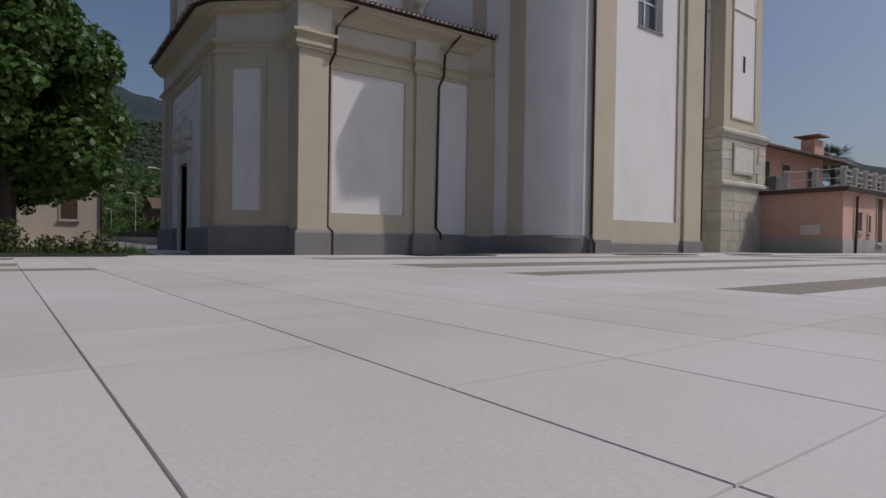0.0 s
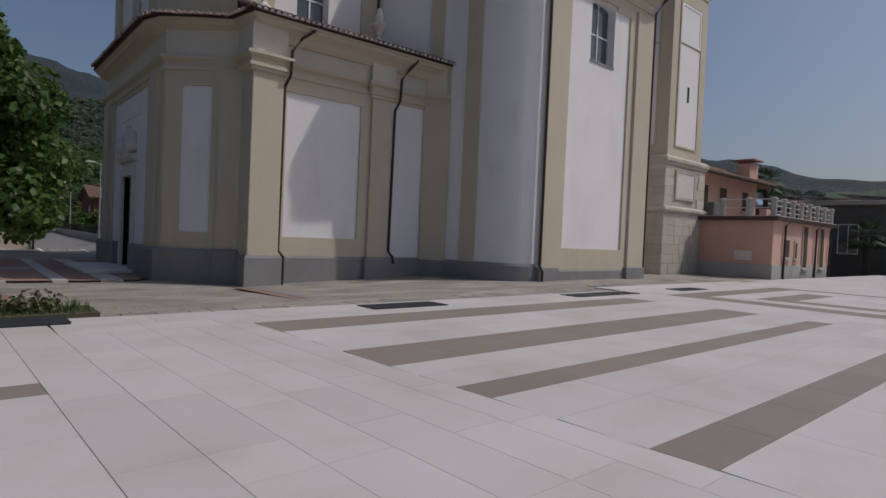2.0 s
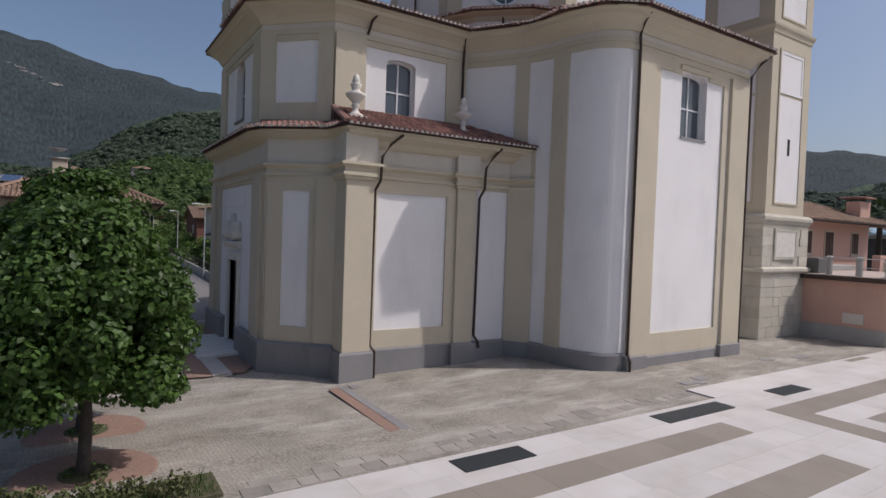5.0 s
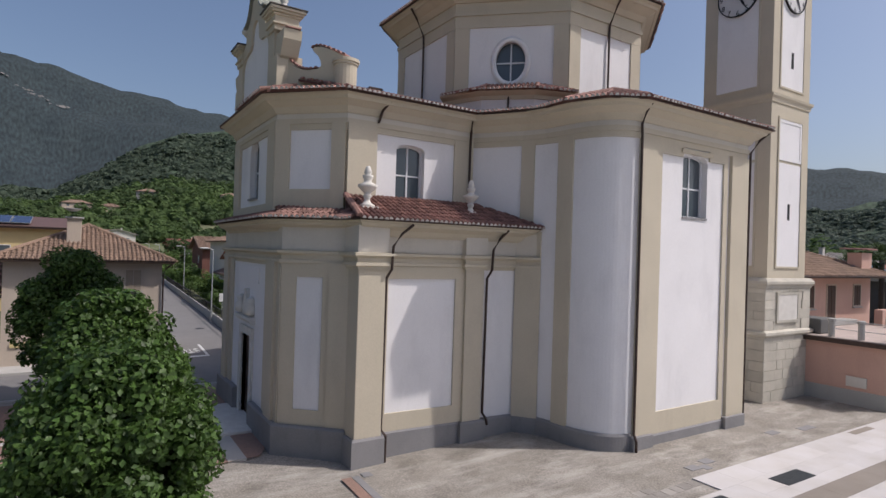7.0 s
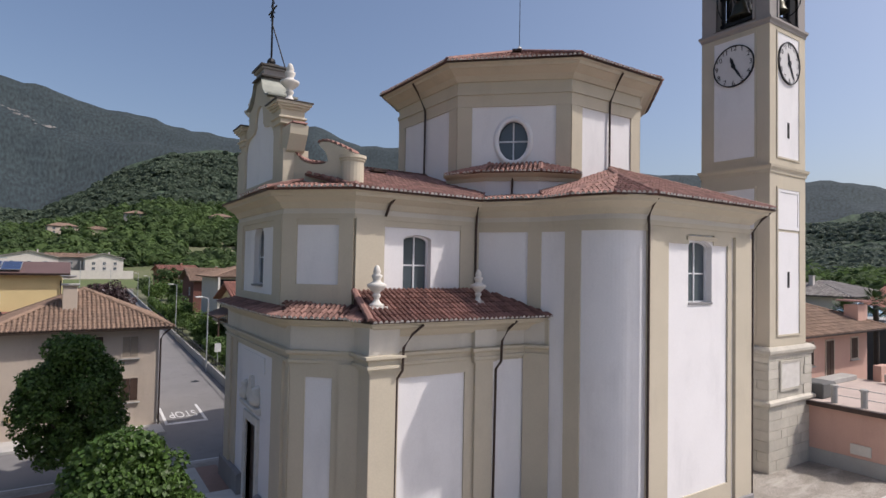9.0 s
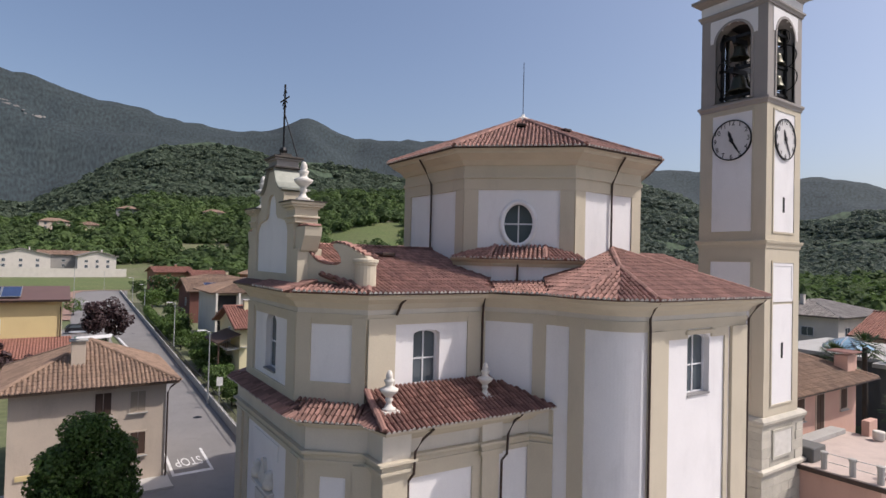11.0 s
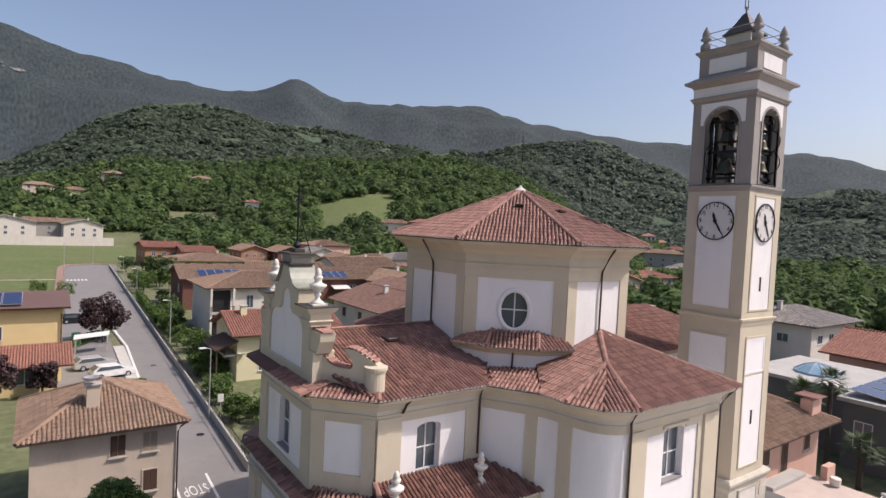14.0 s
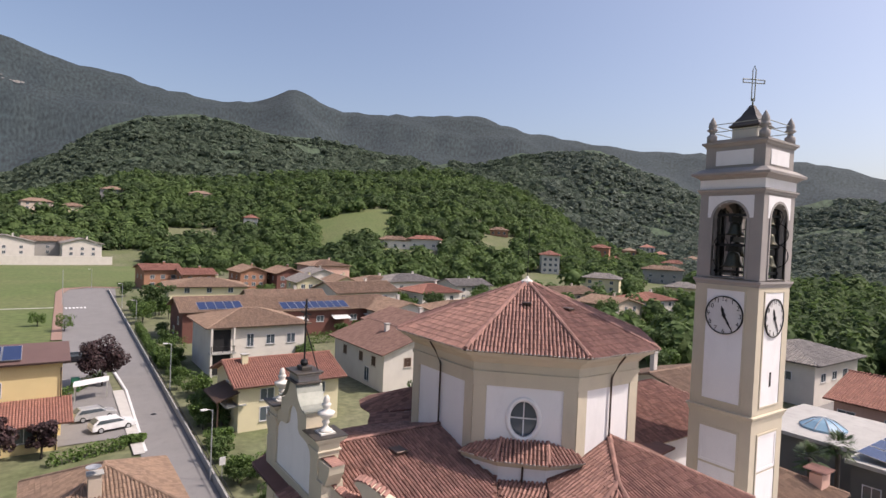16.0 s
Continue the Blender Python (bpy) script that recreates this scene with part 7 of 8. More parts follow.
def wall_window(parent, o, a, n, w, h, style="glass"):
    """A window on a wall: o is the middle of its sill, a runs along the wall, n points out."""
    o, a, n = Vector(o), Vector(a), Vector(n)
    up = Vector((0, 0, 1))
    r = lambda w0, z0, z1: [(-w0, z0), (w0, z0), (w0, z1), (-w0, z1)]
    win = part("window", ring_body(r(w / 2 + 0.07, -0.07, h + 0.07), r(w / 2, 0.0, h), o, a, n, -0.05, 0.05), FRAME if style == "glass" else BEIGE, parent)
    if style == "shutter":
        for s in (-1, 1):
            part("shutter", extruded([(s * 0.02, 0.02), (s * (w / 2 - 0.01), 0.02), (s * (w / 2 - 0.01), h - 0.02), (s * 0.02, h - 0.02)], o, a, n, 0.0, 0.045), SHUTTER, win)
    elif style == "glass":
        part("pane", extruded(r(w / 2, 0.0, h), o, a, n, -0.04, 0.012), GLASS, win)
        part("mullion", extruded(r(0.03, 0.0, h), o, a, n, -0.02, 0.03), FRAME, win)
    if style == "louvre":
        for s in (-1, 1):
            part("shutter", extruded([(s * 0.02, 0.02), (s * (w / 2 - 0.01), 0.02), (s * (w / 2 - 0.01), h - 0.02), (s * 0.02, h - 0.02)], o, a, n, 0.0, 0.045), LOUVRE, win)
    part("sill", extruded(r(w / 2 + 0.12, -0.13, -0.07), o, a, n, 0.0, 0.14), CONCRETE, win)
    return win


def roof_slopes(x0, x1, y0, y1, ze, zr, kind, over):
    """Faces of a hip or gable roof, each with its eave."""
    a, b, c, d = (x0 - over, y0 - over, ze), (x1 + over, y0 - over, ze), (x1 + over, y1 + over, ze), (x0 - over, y1 + over, ze)
    w, l = x1 - x0 + 2 * over, y1 - y0 + 2 * over
    xm, ym = (x0 + x1) / 2, (y0 + y1) / 2
    if kind == "hip":
        if w >= l:
            p, q = (a[0] + l / 2, ym, zr), (b[0] - l / 2, ym, zr)
            return [([a, b, q, p], (a, b)), ([b, c, q], (b, c)), ([c, d, p, q], (c, d)), ([d, a, p], (d, a))], [(a, p), (b, q), (c, q), (d, p), (p, q)]
        p, q = (xm, a[1] + w / 2, zr), (xm, c[1] - w / 2, zr)
        return [([a, b, p], (a, b)), ([b, c, q, p], (b, c)), ([c, d, q], (c, d)), ([d, a, p, q], (d, a))], [(a, p), (b, p), (c, q), (d, q), (p, q)]
    if kind == "gable_x":
        p, q = (a[0], ym, zr), (b[0], ym, zr)
        return [([a, b, q, p], (a, b)), ([c, d, p, q], (c, d))], [(p, q)]
    p, q = (xm, a[1], zr), (xm, c[1], zr)
    return [([b, c, q, p], (b, c)), ([d, a, p, q], (d, a))], [(p, q)]


def house(label, x0, x1, y0, y1, eave, ridge, wall, tile, kind="hip", over=0.55, pitch=0.42, windows=(), style="glass", chimneys=(), base=None, name="house", group="village houses", turn=0.0, seed=1, coarse=False):
    """windows: (face, along, sill, width, height), faces s, n, w, e."""
    base = HG if base is None else base
    FOOT.append((x0 - 1.8, x1 + 1.8, y0 - 1.8, y1 + 1.8))
    h = tagged(empty(name, ((x0 + x1) / 2, (y0 + y1) / 2, base)), label, "house", group)
    cx, cy = (x0 + x1) / 2, (y0 + y1) / 2
    bm = boxed(x0, x1, y0, y1, base - 1.5, base + eave)
    if kind != "hip":
        top = base + ridge - 0.12
        if kind == "gable_x":
            for x in (x0, x1 - 0.3):
                vs = [bm.verts.new(p) for p in ((x, y0, base + eave), (x, y1, base + eave), (x, cy, top), (x + 0.3, y0, base + eave), (x + 0.3, y1, base + eave), (x + 0.3, cy, top))]
                for q in ((0, 2, 1), (3, 4, 5), (0, 3, 5, 2), (1, 2, 5, 4)):
                    bm.faces.new([vs[i] for i in q])
        else:
            for y in (y0, y1 - 0.3):
                vs = [bm.verts.new(p) for p in ((x0, y, base + eave), (x1, y, base + eave), (cx, y, top), (x0, y + 0.3, base + eave), (x1, y + 0.3, base + eave), (cx, y + 0.3, top))]
                for q in ((0, 1, 2), (3, 5, 4), (0, 2, 5, 3), (1, 4, 5, 2)):
                    bm.faces.new([vs[i] for i in q])
    part("wall", bm, wall, h)
    slopes, ridges = roof_slopes(x0, x1, y0, y1, base + eave, base + ridge, kind, over)
    bm = bmesh.new()
    for c, _ in slopes:
        sheet(bm, c, 0.16)
    rf = part("roof", bm, tile, h)
    if not coarse:
        tagged(tiles_mesh("roof_tiles", slopes, tile, rf, pitch, pitch * 1.5, seed), kind="stuff")
        bm = bmesh.new()
        for p, q in ridges:
            ridge_tiles(bm, p, q, 0.15, 0.42)
        tagged(part("ridge_tiles", bm, tile, rf), kind="stuff")
    for c, (p, q) in slopes:
        part("gutter", tube(bmesh.new(), [p, q], 0.07, 6), PIPE, rf)
    for face, s, sill, w, hh, *st in windows:
        o, a, n = {"s": ((x0 + s, y0, base + sill), (1, 0, 0), (0, -1, 0)), "n": ((x0 + s, y1, base + sill), (-1, 0, 0), (0, 1, 0)), "w": ((x0, y0 + s, base + sill), (0, -1, 0), (-1, 0, 0)), "e": ((x1, y0 + s, base + sill), (0, 1, 0), (1, 0, 0))}[face]
        wall_window(h, o, a, n, w, hh, st[0] if st else style)
    for x, y, z0, z1 in chimneys:
        ch = part("chimney", boxed(x - 0.35, x + 0.35, y - 0.28, y + 0.28, base + z0, base + z1, 0.02), wall, rf)
        part("cap", boxed(x - 0.45, x + 0.45, y - 0.38, y + 0.38, base + z1, base + z1 + 0.1, 0.02), CONCRETE, ch)
    if turn:
        h.rotation_euler.z = radians(turn)
    return h


# beige house at the corner
hA = house("beige two-storey house with hipped brown tile roof at the corner", -10.3, -2.95, 20.95, 28.6, 5.75, 7.7, BEIGE, RT_BROWN, "hip", 0.6, 0.22,
           [("s", 4.2, 4.06, 0.78, 1.22, "shutter"), ("s", 5.9, 4.08, 0.76, 1.14, "louvre"), ("s", 5.95, 1.65, 0.76, 1.25, "shutter"), ("e", 2.0, 3.3, 0.9, 1.4, "shutter"), ("e", 5.2, 3.3, 0.9, 1.4, "shutter"), ("e", 3.6, 0.8, 0.9, 1.4, "shutter")], chimneys=((-7.3, 22.6, 6.2, 8.0),), seed=3)
part("downpipe", tube(bmesh.new(), [(-2.4, 20.5, 5.25), (-2.75, 20.8, 4.9), (-2.88, 20.86, 4.6), (-2.88, 20.86, -0.3)], 0.05), PIPE, hA)
part("sign", boxed(-9.9, -8.4, 20.88, 20.94, 0.75, 1.0), YELLOW, hA, "faded yellow sign board")
dish = part("satellite_dish", lathe(bmesh.new(), [(0.02, 0.0), (0.25, 0.04), (0.42, 0.14), (0.42, 0.16), (0.2, 0.06), (0.02, 0.03)], (-7.4, 22.3, 8.0), 16), METAL, hA, "round satellite dish")

# yellow house with solar panels
hY = house("yellow house with a maroon roof carrying solar panels", -26.0, -7.9, 55.6, 64.5, 8.0, 9.2, YELLOW, RT_MAROON, "gable_x", 0.7, 0.5, [("s", 11.9, 4.75, 2.2, 1.35), ("s", 4.0, 4.75, 2.2, 1.35), ("e", 4.0, 4.2, 1.2, 1.3)], seed=5, coarse=True)
part("lean_to_wall", boxed(-26, -8.3, 51.4, 55.6, -1.5, 2.6), YELLOW, hY)
lf = [([(-26.5, 50.6, 2.45), (-7.0, 50.6, 2.45), (-7.0, 55.7, 3.8), (-26.5, 55.7, 3.8)], ((-26.5, 50.6, 2.45), (-7.0, 50.6, 2.45)))]
lr = part("lean_to_roof", sheet(bmesh.new(), lf[0][0], 0.15), RT_RED, hY, "orange-red tile lean-to roof")
tagged(tiles_mesh("roof_tiles", lf, RT_RED, lr, 0.25, 0.4, 9), kind="stuff")
wall_window(hY, (-11.0, 51.4, 0.7), (1, 0, 0), (0, -1, 0), 1.4, 1.5)
wall_window(hY, (-15.5, 51.4, 0.7), (1, 0, 0), (0, -1, 0), 1.4, 1.5)
part("downpipe", tube(bmesh.new(), [(-8.0, 55.45, 6.9), (-8.0, 55.45, 3.7)], 0.06), PIPE, hY)
part("downpipe", tube(bmesh.new(), [(-8.4, 51.3, 2.4), (-8.4, 51.3, -0.4)], 0.06), PIPE, hY)


def solar_field(parent, p, ax, up, cols, rows, w, h):
    """Panels laid on a slope from corner p."""
    p, ax, up = Vector(p), Vector(ax).normalized(), Vector(up).normalized()
    n = ax.cross(up)
    for i in range(cols):
        for j in range(rows):
            q = p + ax * (i * (w + 0.06)) + up * (j * (h + 0.06)) + n * 0.1
            c = [q, q + ax * w, q + ax * w + up * h, q + up * h]
            bm = bmesh.new()
            t = [bm.verts.new(v + n * 0.05) for v in c]
            b = [bm.verts.new(v) for v in c]
            bm.faces.new(t)
            for k in range(4):
                bm.faces.new((b[k], b[(k + 1) % 4], t[(k + 1) % 4], t[k]))
            pan = part("solar_panel", bm, METAL, parent, "dark blue solar panel")
            e = 0.05
            cells = [q + ax * e + up * e, q + ax * (w - e) + up * e, q + ax * (w - e) + up * (h - e), q + ax * e + up * (h - e)]
            raw("cell_sheet", [v + n * 0.056 for v in cells], [(0, 1, 2, 3)], SOLAR, pan)


yr = Vector((0, 5.15, 1.18))
solar_field(hY, (-25.0, 55.5, 7.86), (1, 0, 0), yr, 8, 1, 1.65, 3.6)

# houses across the street
hB = house("pale two-storey house with corner loggia and brown hipped roof", 9.6, 24.5, 74.0, 86.0, 7.4, 9.4, PALEWALL, RT_BROWN, "hip", 0.8, 0.3, [("s", 6.0, 4.2, 1.0, 1.9), ("s", 9.2, 4.4, 1.3, 1.4), ("s", 12.6, 4.4, 1.3, 1.4), ("s", 6.5, 1.0, 1.2, 1.4), ("s", 10.5, 1.0, 1.2, 1.4)], seed=11)
part("loggia", boxed(9.4, 13.2, 73.0, 74.0, 3.0, 3.25), CONCRETE, hB)
# flat near-black sheets on the wall imitate the loggia's shaded depth
part("loggia_recess", boxed(9.9, 12.6, 73.95, 74.03, 3.3, 6.6), DARK, hB)
part("loggia_recess", boxed(9.9, 12.6, 73.95, 74.03, -0.3, 2.8), DARK, hB)
for x in (9.6, 12.9):
    part("column", boxed(x - 0.15, x + 0.15, 73.1, 73.4, -0.5, 7.0), PALEWALL, hB)
for x in (9.6, 11.2, 12.9):
    part("rail_post", boxed(x - 0.04, x + 0.04, 73.05, 73.12, 3.25, 4.2), IRON, hB)
part("railing", boxed(9.5, 13.1, 73.03, 73.09, 4.15, 4.22), IRON, hB)
hB.location.x += 1.7

hB2 = house("pale yellow house with a red gabled roof", 8.2, 20.2, 46.6, 55.8, 5.2, 7.2, LEMON, RT_RED, "gable_x", 0.8, 0.28, [("s", 3.2, 1.0, 1.5, 1.5), ("s", 3.2, 3.4, 1.5, 1.2), ("s", 9.6, 1.2, 1.2, 1.5), ("s", 9.6, 3.4, 1.2, 1.2), ("w", 4.5, 3.2, 1.0, 1.6)], chimneys=((9.8, 50.3, 6.0, 7.9),), seed=13)
part("balcony", boxed(6.9, 8.2, 46.8, 54.0, 2.4, 2.6), CONCRETE, hB2)
for k in range(9):
    part("rail_post", boxed(6.95, 7.0, 46.9 + k * 0.85, 46.95 + k * 0.85, 2.6, 3.5), SHUTTER, hB2)
part("railing", boxed(6.93, 7.02, 46.85, 54.0, 3.45, 3.55), SHUTTER, hB2)
part("porch_roof", sheet(bmesh.new(), [(5.8, 46.5, 3.3), (8.3, 46.5, 4.2), (8.3, 52.5, 4.2), (5.8, 52.5, 3.3)], 0.15), SHUTTER, hB2)
part("porch_post", boxed(6.0, 6.15, 46.8, 46.95, -0.5, 3.3), SHUTTER, hB2)
part("satellite_dish", lathe(bmesh.new(), [(0.02, 0.0), (0.3, 0.05), (0.45, 0.16), (0.45, 0.18), (0.02, 0.04)], (8.6, 46.3, 2.6), 14), METAL, hB2)
hB2.location.y += 1.3

hC = house("white house with a long brown gabled roof", 30.4, 43.0, 54.6, 71.0, 5.6, 8.0, PALEWALL, RT_DARK, "gable_y", 0.8, 0.3, [("w", 3.0, 3.3, 1.2, 1.4, "shutter"), ("w", 7.0, 3.3, 1.2, 1.4, "shutter"), ("w", 12.5, 3.3, 1.2, 1.4, "shutter"), ("w", 5.0, 0.7, 1.4, 2.0), ("s", 4.0, 3.4, 1.2, 1.3, "shutter")], chimneys=((35.0, 62.0, 7.0, 8.6),), seed=17)
house("red brick house with solar panels on its brown roof", 12.6, 30.0, 101.0, 113.0, 6.0, 8.3, BRICKRED, RT_BROWN, "gable_x", 0.8, 0.34, [("s", 3.0, 3.5, 1.3, 1.3), ("w", 4.0, 3.2, 1.2, 1.4), ("w", 8.0, 0.8, 1.2, 1.4)], seed=19)
hS = house("long low house with solar panels and white awnings", 30.5, 58.0, 100.5, 112.0, 5.6, 7.8, BRICKRED, RT_BROWN, "gable_x", 0.8, 0.34, [("s", 4.0, 3.0, 1.6, 1.2), ("s", 10.0, 3.0, 1.6, 1.2), ("s", 18.0, 3.0, 1.6, 1.2)], seed=23)
sl = Vector((0, 6.55, 2.2))
solar_field(hS, (32.0, 100.4, 5.5), (1, 0, 0), sl, 9, 1, 1.65, 3.3)
hR2 = [o for o in bpy.data.objects if o.name.startswith("house") and o.get("label", "").startswith("red brick")][0]
sl2 = Vector((0, 6.8, 2.3))
solar_field(hR2, (15.5, 100.9, 5.9), (1, 0, 0), sl2, 5, 1, 1.65, 3.4)
for x in (33.0, 43.0, 51.0):
    part("awning", sheet(bmesh.new(), [(x, 98.4, 3.3), (x + 4.0, 98.4, 3.3), (x + 4.0, 100.5, 3.9), (x, 100.5, 3.9)], 0.08), PAINT, hS, "white fabric awning")

FAR_HOUSES = [  # x, y, half-width, half-depth, eave, ridge, walls, tiles, roof kind
    (40, 122, 9, 6, 5.5, 7.8, PALEWALL, RT_BROWN, "gable_x"), (66, 134, 10, 7, 6.0, 8.5, PALEWALL, RT_BROWN, "gable_x"), (88, 128, 7, 6, 6.0, 8.2, PALEWALL, RT_RED, "hip"), (58, 100, 6, 8, 5.4, 7.6, PALEWALL, RT_BROWN, "gable_y"),
    (50, 78, 6, 8, 5.5, 7.6, PALEWALL, RT_DARK, "gable_y"), (74, 96, 8, 6, 5.2, 7.2, LEMON, RT_BROWN, "hip"), (31, 164, 10.5, 8, 5.2, 7.2, LEMON, RT_BROWN, "hip"),
    (25, 208, 6, 6, 6.6, 8.4, ORANGE, RT_RED, "gable_x"), (35.5, 200, 5.5, 6, 5.6, 7.4, ORANGE, RT_RED, "gable_x"), (56, 206, 5, 7, 6.0, 8.2, ORANGE, RT_BROWN, "gable_y"), (68, 200, 5, 7, 6.0, 8.2, BRICKRED, RT_BROWN, "gable_y"),
    (79, 194, 5, 7, 6.0, 8.2, PALEWALL, RT_GREY, "gable_y"), (64, 168, 4.5, 6, 5.6, 7.8, LEMON, RT_GREY, "gable_y"), (75, 164, 4.5, 6, 5.6, 7.8, LEMON, RT_BROWN, "gable_y"), (88, 208, 8.5, 7, 8.5, 10.6, PINK, RT_BROWN, "hip"),
    (100, 162, 11, 7, 6.2, 8.4, PALEWALL, RT_GREY, "hip"), (118, 150, 8, 6, 5.5, 7.5, PALEWALL, RT_GREY, "gable_x"), (88, 164, 8, 6, 5.6, 7.6, PALEWALL, RT_BROWN, "hip"),
    (138, 118, 8, 6, 5.6, 7.6, BEIGE, RT_BROWN, "gable_x"), (152, 96, 7, 6, 5.6, 7.6, PALEWALL, RT_RED, "hip"), (128, 92, 7, 6, 5.4, 7.4, BEIGE, RT_BROWN, "gable_y"),
    (-24, 338, 12, 8, 6.8, 10.0, PALEWALL, RT_GREY, "gable_y"), (8, 332, 8.5, 8, 6.8, 9.4, PALEWALL, RT_GREY, "gable_y"), (-6, 348, 11, 8, 7.2, 9.4, GREYWALL, RT_BROWN, "gable_x"), (-52, 345, 12, 8, 6.5, 9.0, PALEWALL, RT_GREY, "gable_x"),
]
for k, (x, y, w, d, e, rg, wl, tl, kd) in enumerate(FAR_HOUSES):
    wins = [("s", w * 2 * f, z, 1.3, 1.3) for f in (0.22, 0.5, 0.78) for z in ((1.0, 3.6) if e > 5 else (1.0,))]
    wins += [("w", d * 2 * f, 3.4, 1.2, 1.3) for f in (0.3, 0.7)]
    nm = {id(PALEWALL): "pale", id(LEMON): "cream", id(ORANGE): "orange", id(BRICKRED): "red brick", id(PINK): "pink", id(GREYWALL): "grey", id(BEIGE): "beige"}[id(wl)]
    rn = {id(RT_DARK): "dark brown", id(RT_BROWN): "brown", id(RT_RED): "red", id(RT_GREY): "grey"}[id(tl)]
    house(f"{nm} village house with a {rn} {'hipped' if kd == 'hip' else 'gabled'} tile roof", x - w, x + w, y - d, y + d, e, rg, wl, tl, kd, 0.8, 0.48, wins, seed=100 + k, turn=((k * 37) % 13) - 6 if y > 115 else 0, chimneys=((x + w * 0.3, y, rg - 1.2, rg + 0.8),), base=3.6 if y > 300 else None)
part("retaining_wall", boxed(-64, 21, 318, 318.6, -1, 4.2), PALEWALL, tagged(empty("retaining_wall", (-20, 318, 0)), "long white retaining wall below the white houses", "wall"))

HILL_HOUSES = [  # bearing, rise, half-width, eave, walls, tiles
    (16.6, 0.1, 6, 6, PALEWALL, RT_RED), (30.4, -1.4, 11, 5.5, PALEWALL, RT_BROWN), (33.5, -1.3, 12, 6, PALEWALL, RT_RED), (40.9, 0.3, 8, 4, ORANGE, RT_BROWN), (46.0, -3.2, 6, 11, PALEWALL, RT_RED), (50.9, -1.4, 8, 8, ORANGE, RT_RED),
    (53.6, -1.3, 6, 6, ORANGE, RT_BROWN), (57.6, -2.4, 9, 7, PALEWALL, RT_RED), (51.1, -4.7, 10, 7, LEMON, RT_GREY), (56.6, -3.5, 13, 9, GREYWALL, RT_BROWN), (56.4, -1.5, 6, 6, PALEWALL, RT_RED), (5.1, 1.9, 8, 7, GREYWALL, RT_BROWN),
    (12.1, 2.3, 9, 5, BEIGE, RT_BROWN), (-0.3, 0.6, 10, 6, BEIGE, RT_BROWN), (58.4, -4.9, 8, 6, LEMON, RT_GREY), (2.2, 0.4, 8, 5, LEMON, RT_BROWN), (55.2, -0.9, 6, 6, PALEWALL, RT_RED), (59.2, -1.8, 6, 6, PALEWALL, RT_BROWN), (52.3, -2.2, 6, 6, PALEWALL, RT_RED)]
for k, (b, e, w, h, wl, tl) in enumerate(HILL_HOUSES):
    b, x, y, z, r = HILL_PLACES[k]
    sc = max(1.0, r / 420)
    w, h = w * sc * 0.8, h * sc * 0.9
    wins = [("s", w * 2 * f, zz, 1.4 * sc, 1.4 * sc) for f in (0.2, 0.5, 0.8) for zz in [1.0 + 2.9 * j for j in range(max(1, int(h / 2.9)))]]
    ob = house("pale hillside house with a tiled roof among trees", x - w, x + w, y - 5 * sc, y + 5 * sc, h, h + 2.2 * sc, wl, tl, "hip", 0.8, 0.8, wins, base=z - 0.3, seed=200 + k, turn=-b + 8 * math.sin(k * 2.1), group="hillside houses", coarse=r > 500)

# pink parish house with its terrace, beside the tower
parish = tagged(empty("parish_house", (28, 1, 0)), "pink two-storey parish house with a flat terrace and tiled roof", "house")
part("terrace_wall", boxed(22.6, 31.0, -5.35, 4.0, -0.6, 2.85), PINK, parish, "pink rendered wall of the terrace block")
part("plinth", sweep(bmesh.new(), [(31.0, -5.35), (22.6, -5.35), (22.6, 4.0)], [(0.0, -0.6), (0.03, -0.6), (0.03, 0.72), (0.0, 0.74)], ring=True), CONCRETE, parish, "grey cement skirting")
part("terrace_floor", boxed(22.4, 31.2, -5.6, 1.0, 2.85, 3.02, 0.02), TERRACE, parish, "tiled terrace floor with a dark edge")
part("terrace_edge", sweep(bmesh.new(), [(31.2, -5.55), (22.4, -5.55), (22.4, 1.0)], [(0.0, 2.78), (0.1, 2.78), (0.1, 2.98), (0.0, 2.98)], ring=True), PIPE, parish)
part("house_wall", boxed(22.9, 35.2, 0.2, 9.0, -0.6, 6.0), PINK, parish)
pf = [([(22.3, -0.75, 5.75), (36.0, -0.75, 5.75), (31.5, 4.6, 7.6), (22.3, 4.6, 7.6)], ((22.3, -0.75, 5.75), (36.0, -0.75, 5.75))), ([(36.0, -0.75, 5.75), (36.0, 9.9, 5.75), (31.5, 4.6, 7.6)], ((36.0, -0.75, 5.75), (36.0, 9.9, 5.75))), ([(36.0, 9.9, 5.75), (22.3, 9.9, 5.75), (22.3, 4.6, 7.6), (31.5, 4.6, 7.6)], ((36.0, 9.9, 5.75), (22.3, 9.9, 5.75)))]
bm = bmesh.new()
for c, _ in pf:
    sheet(bm, c, 0.14)
pr = part("roof", bm, RT_BROWN, parish, "brown barrel-tile roof")
tagged(tiles_mesh("roof_tiles", pf, RT_BROWN, pr, 0.25, 0.4, 71), kind="stuff")
bm = bmesh.new()
for a, b in (((22.3, 4.6, 7.62), (31.5, 4.6, 7.62)), ((36.0, -0.75, 5.78), (31.5, 4.6, 7.62))):
    ridge_tiles(bm, a, b)
tagged(part("ridge_tiles", bm, RT_BROWN, pr), kind="stuff")
part("gutter", tube(bmesh.new(), [(22.3, -0.8, 5.7), (36.05, -0.8, 5.7)], 0.07), PIPE, parish)
chim = part("chimney", boxed(33.9, 35.3, 0.2, 1.0, 6.0, 7.15, 0.02), PINK, parish, "wide pink chimney with a tiled cap")
bm = bmesh.new()
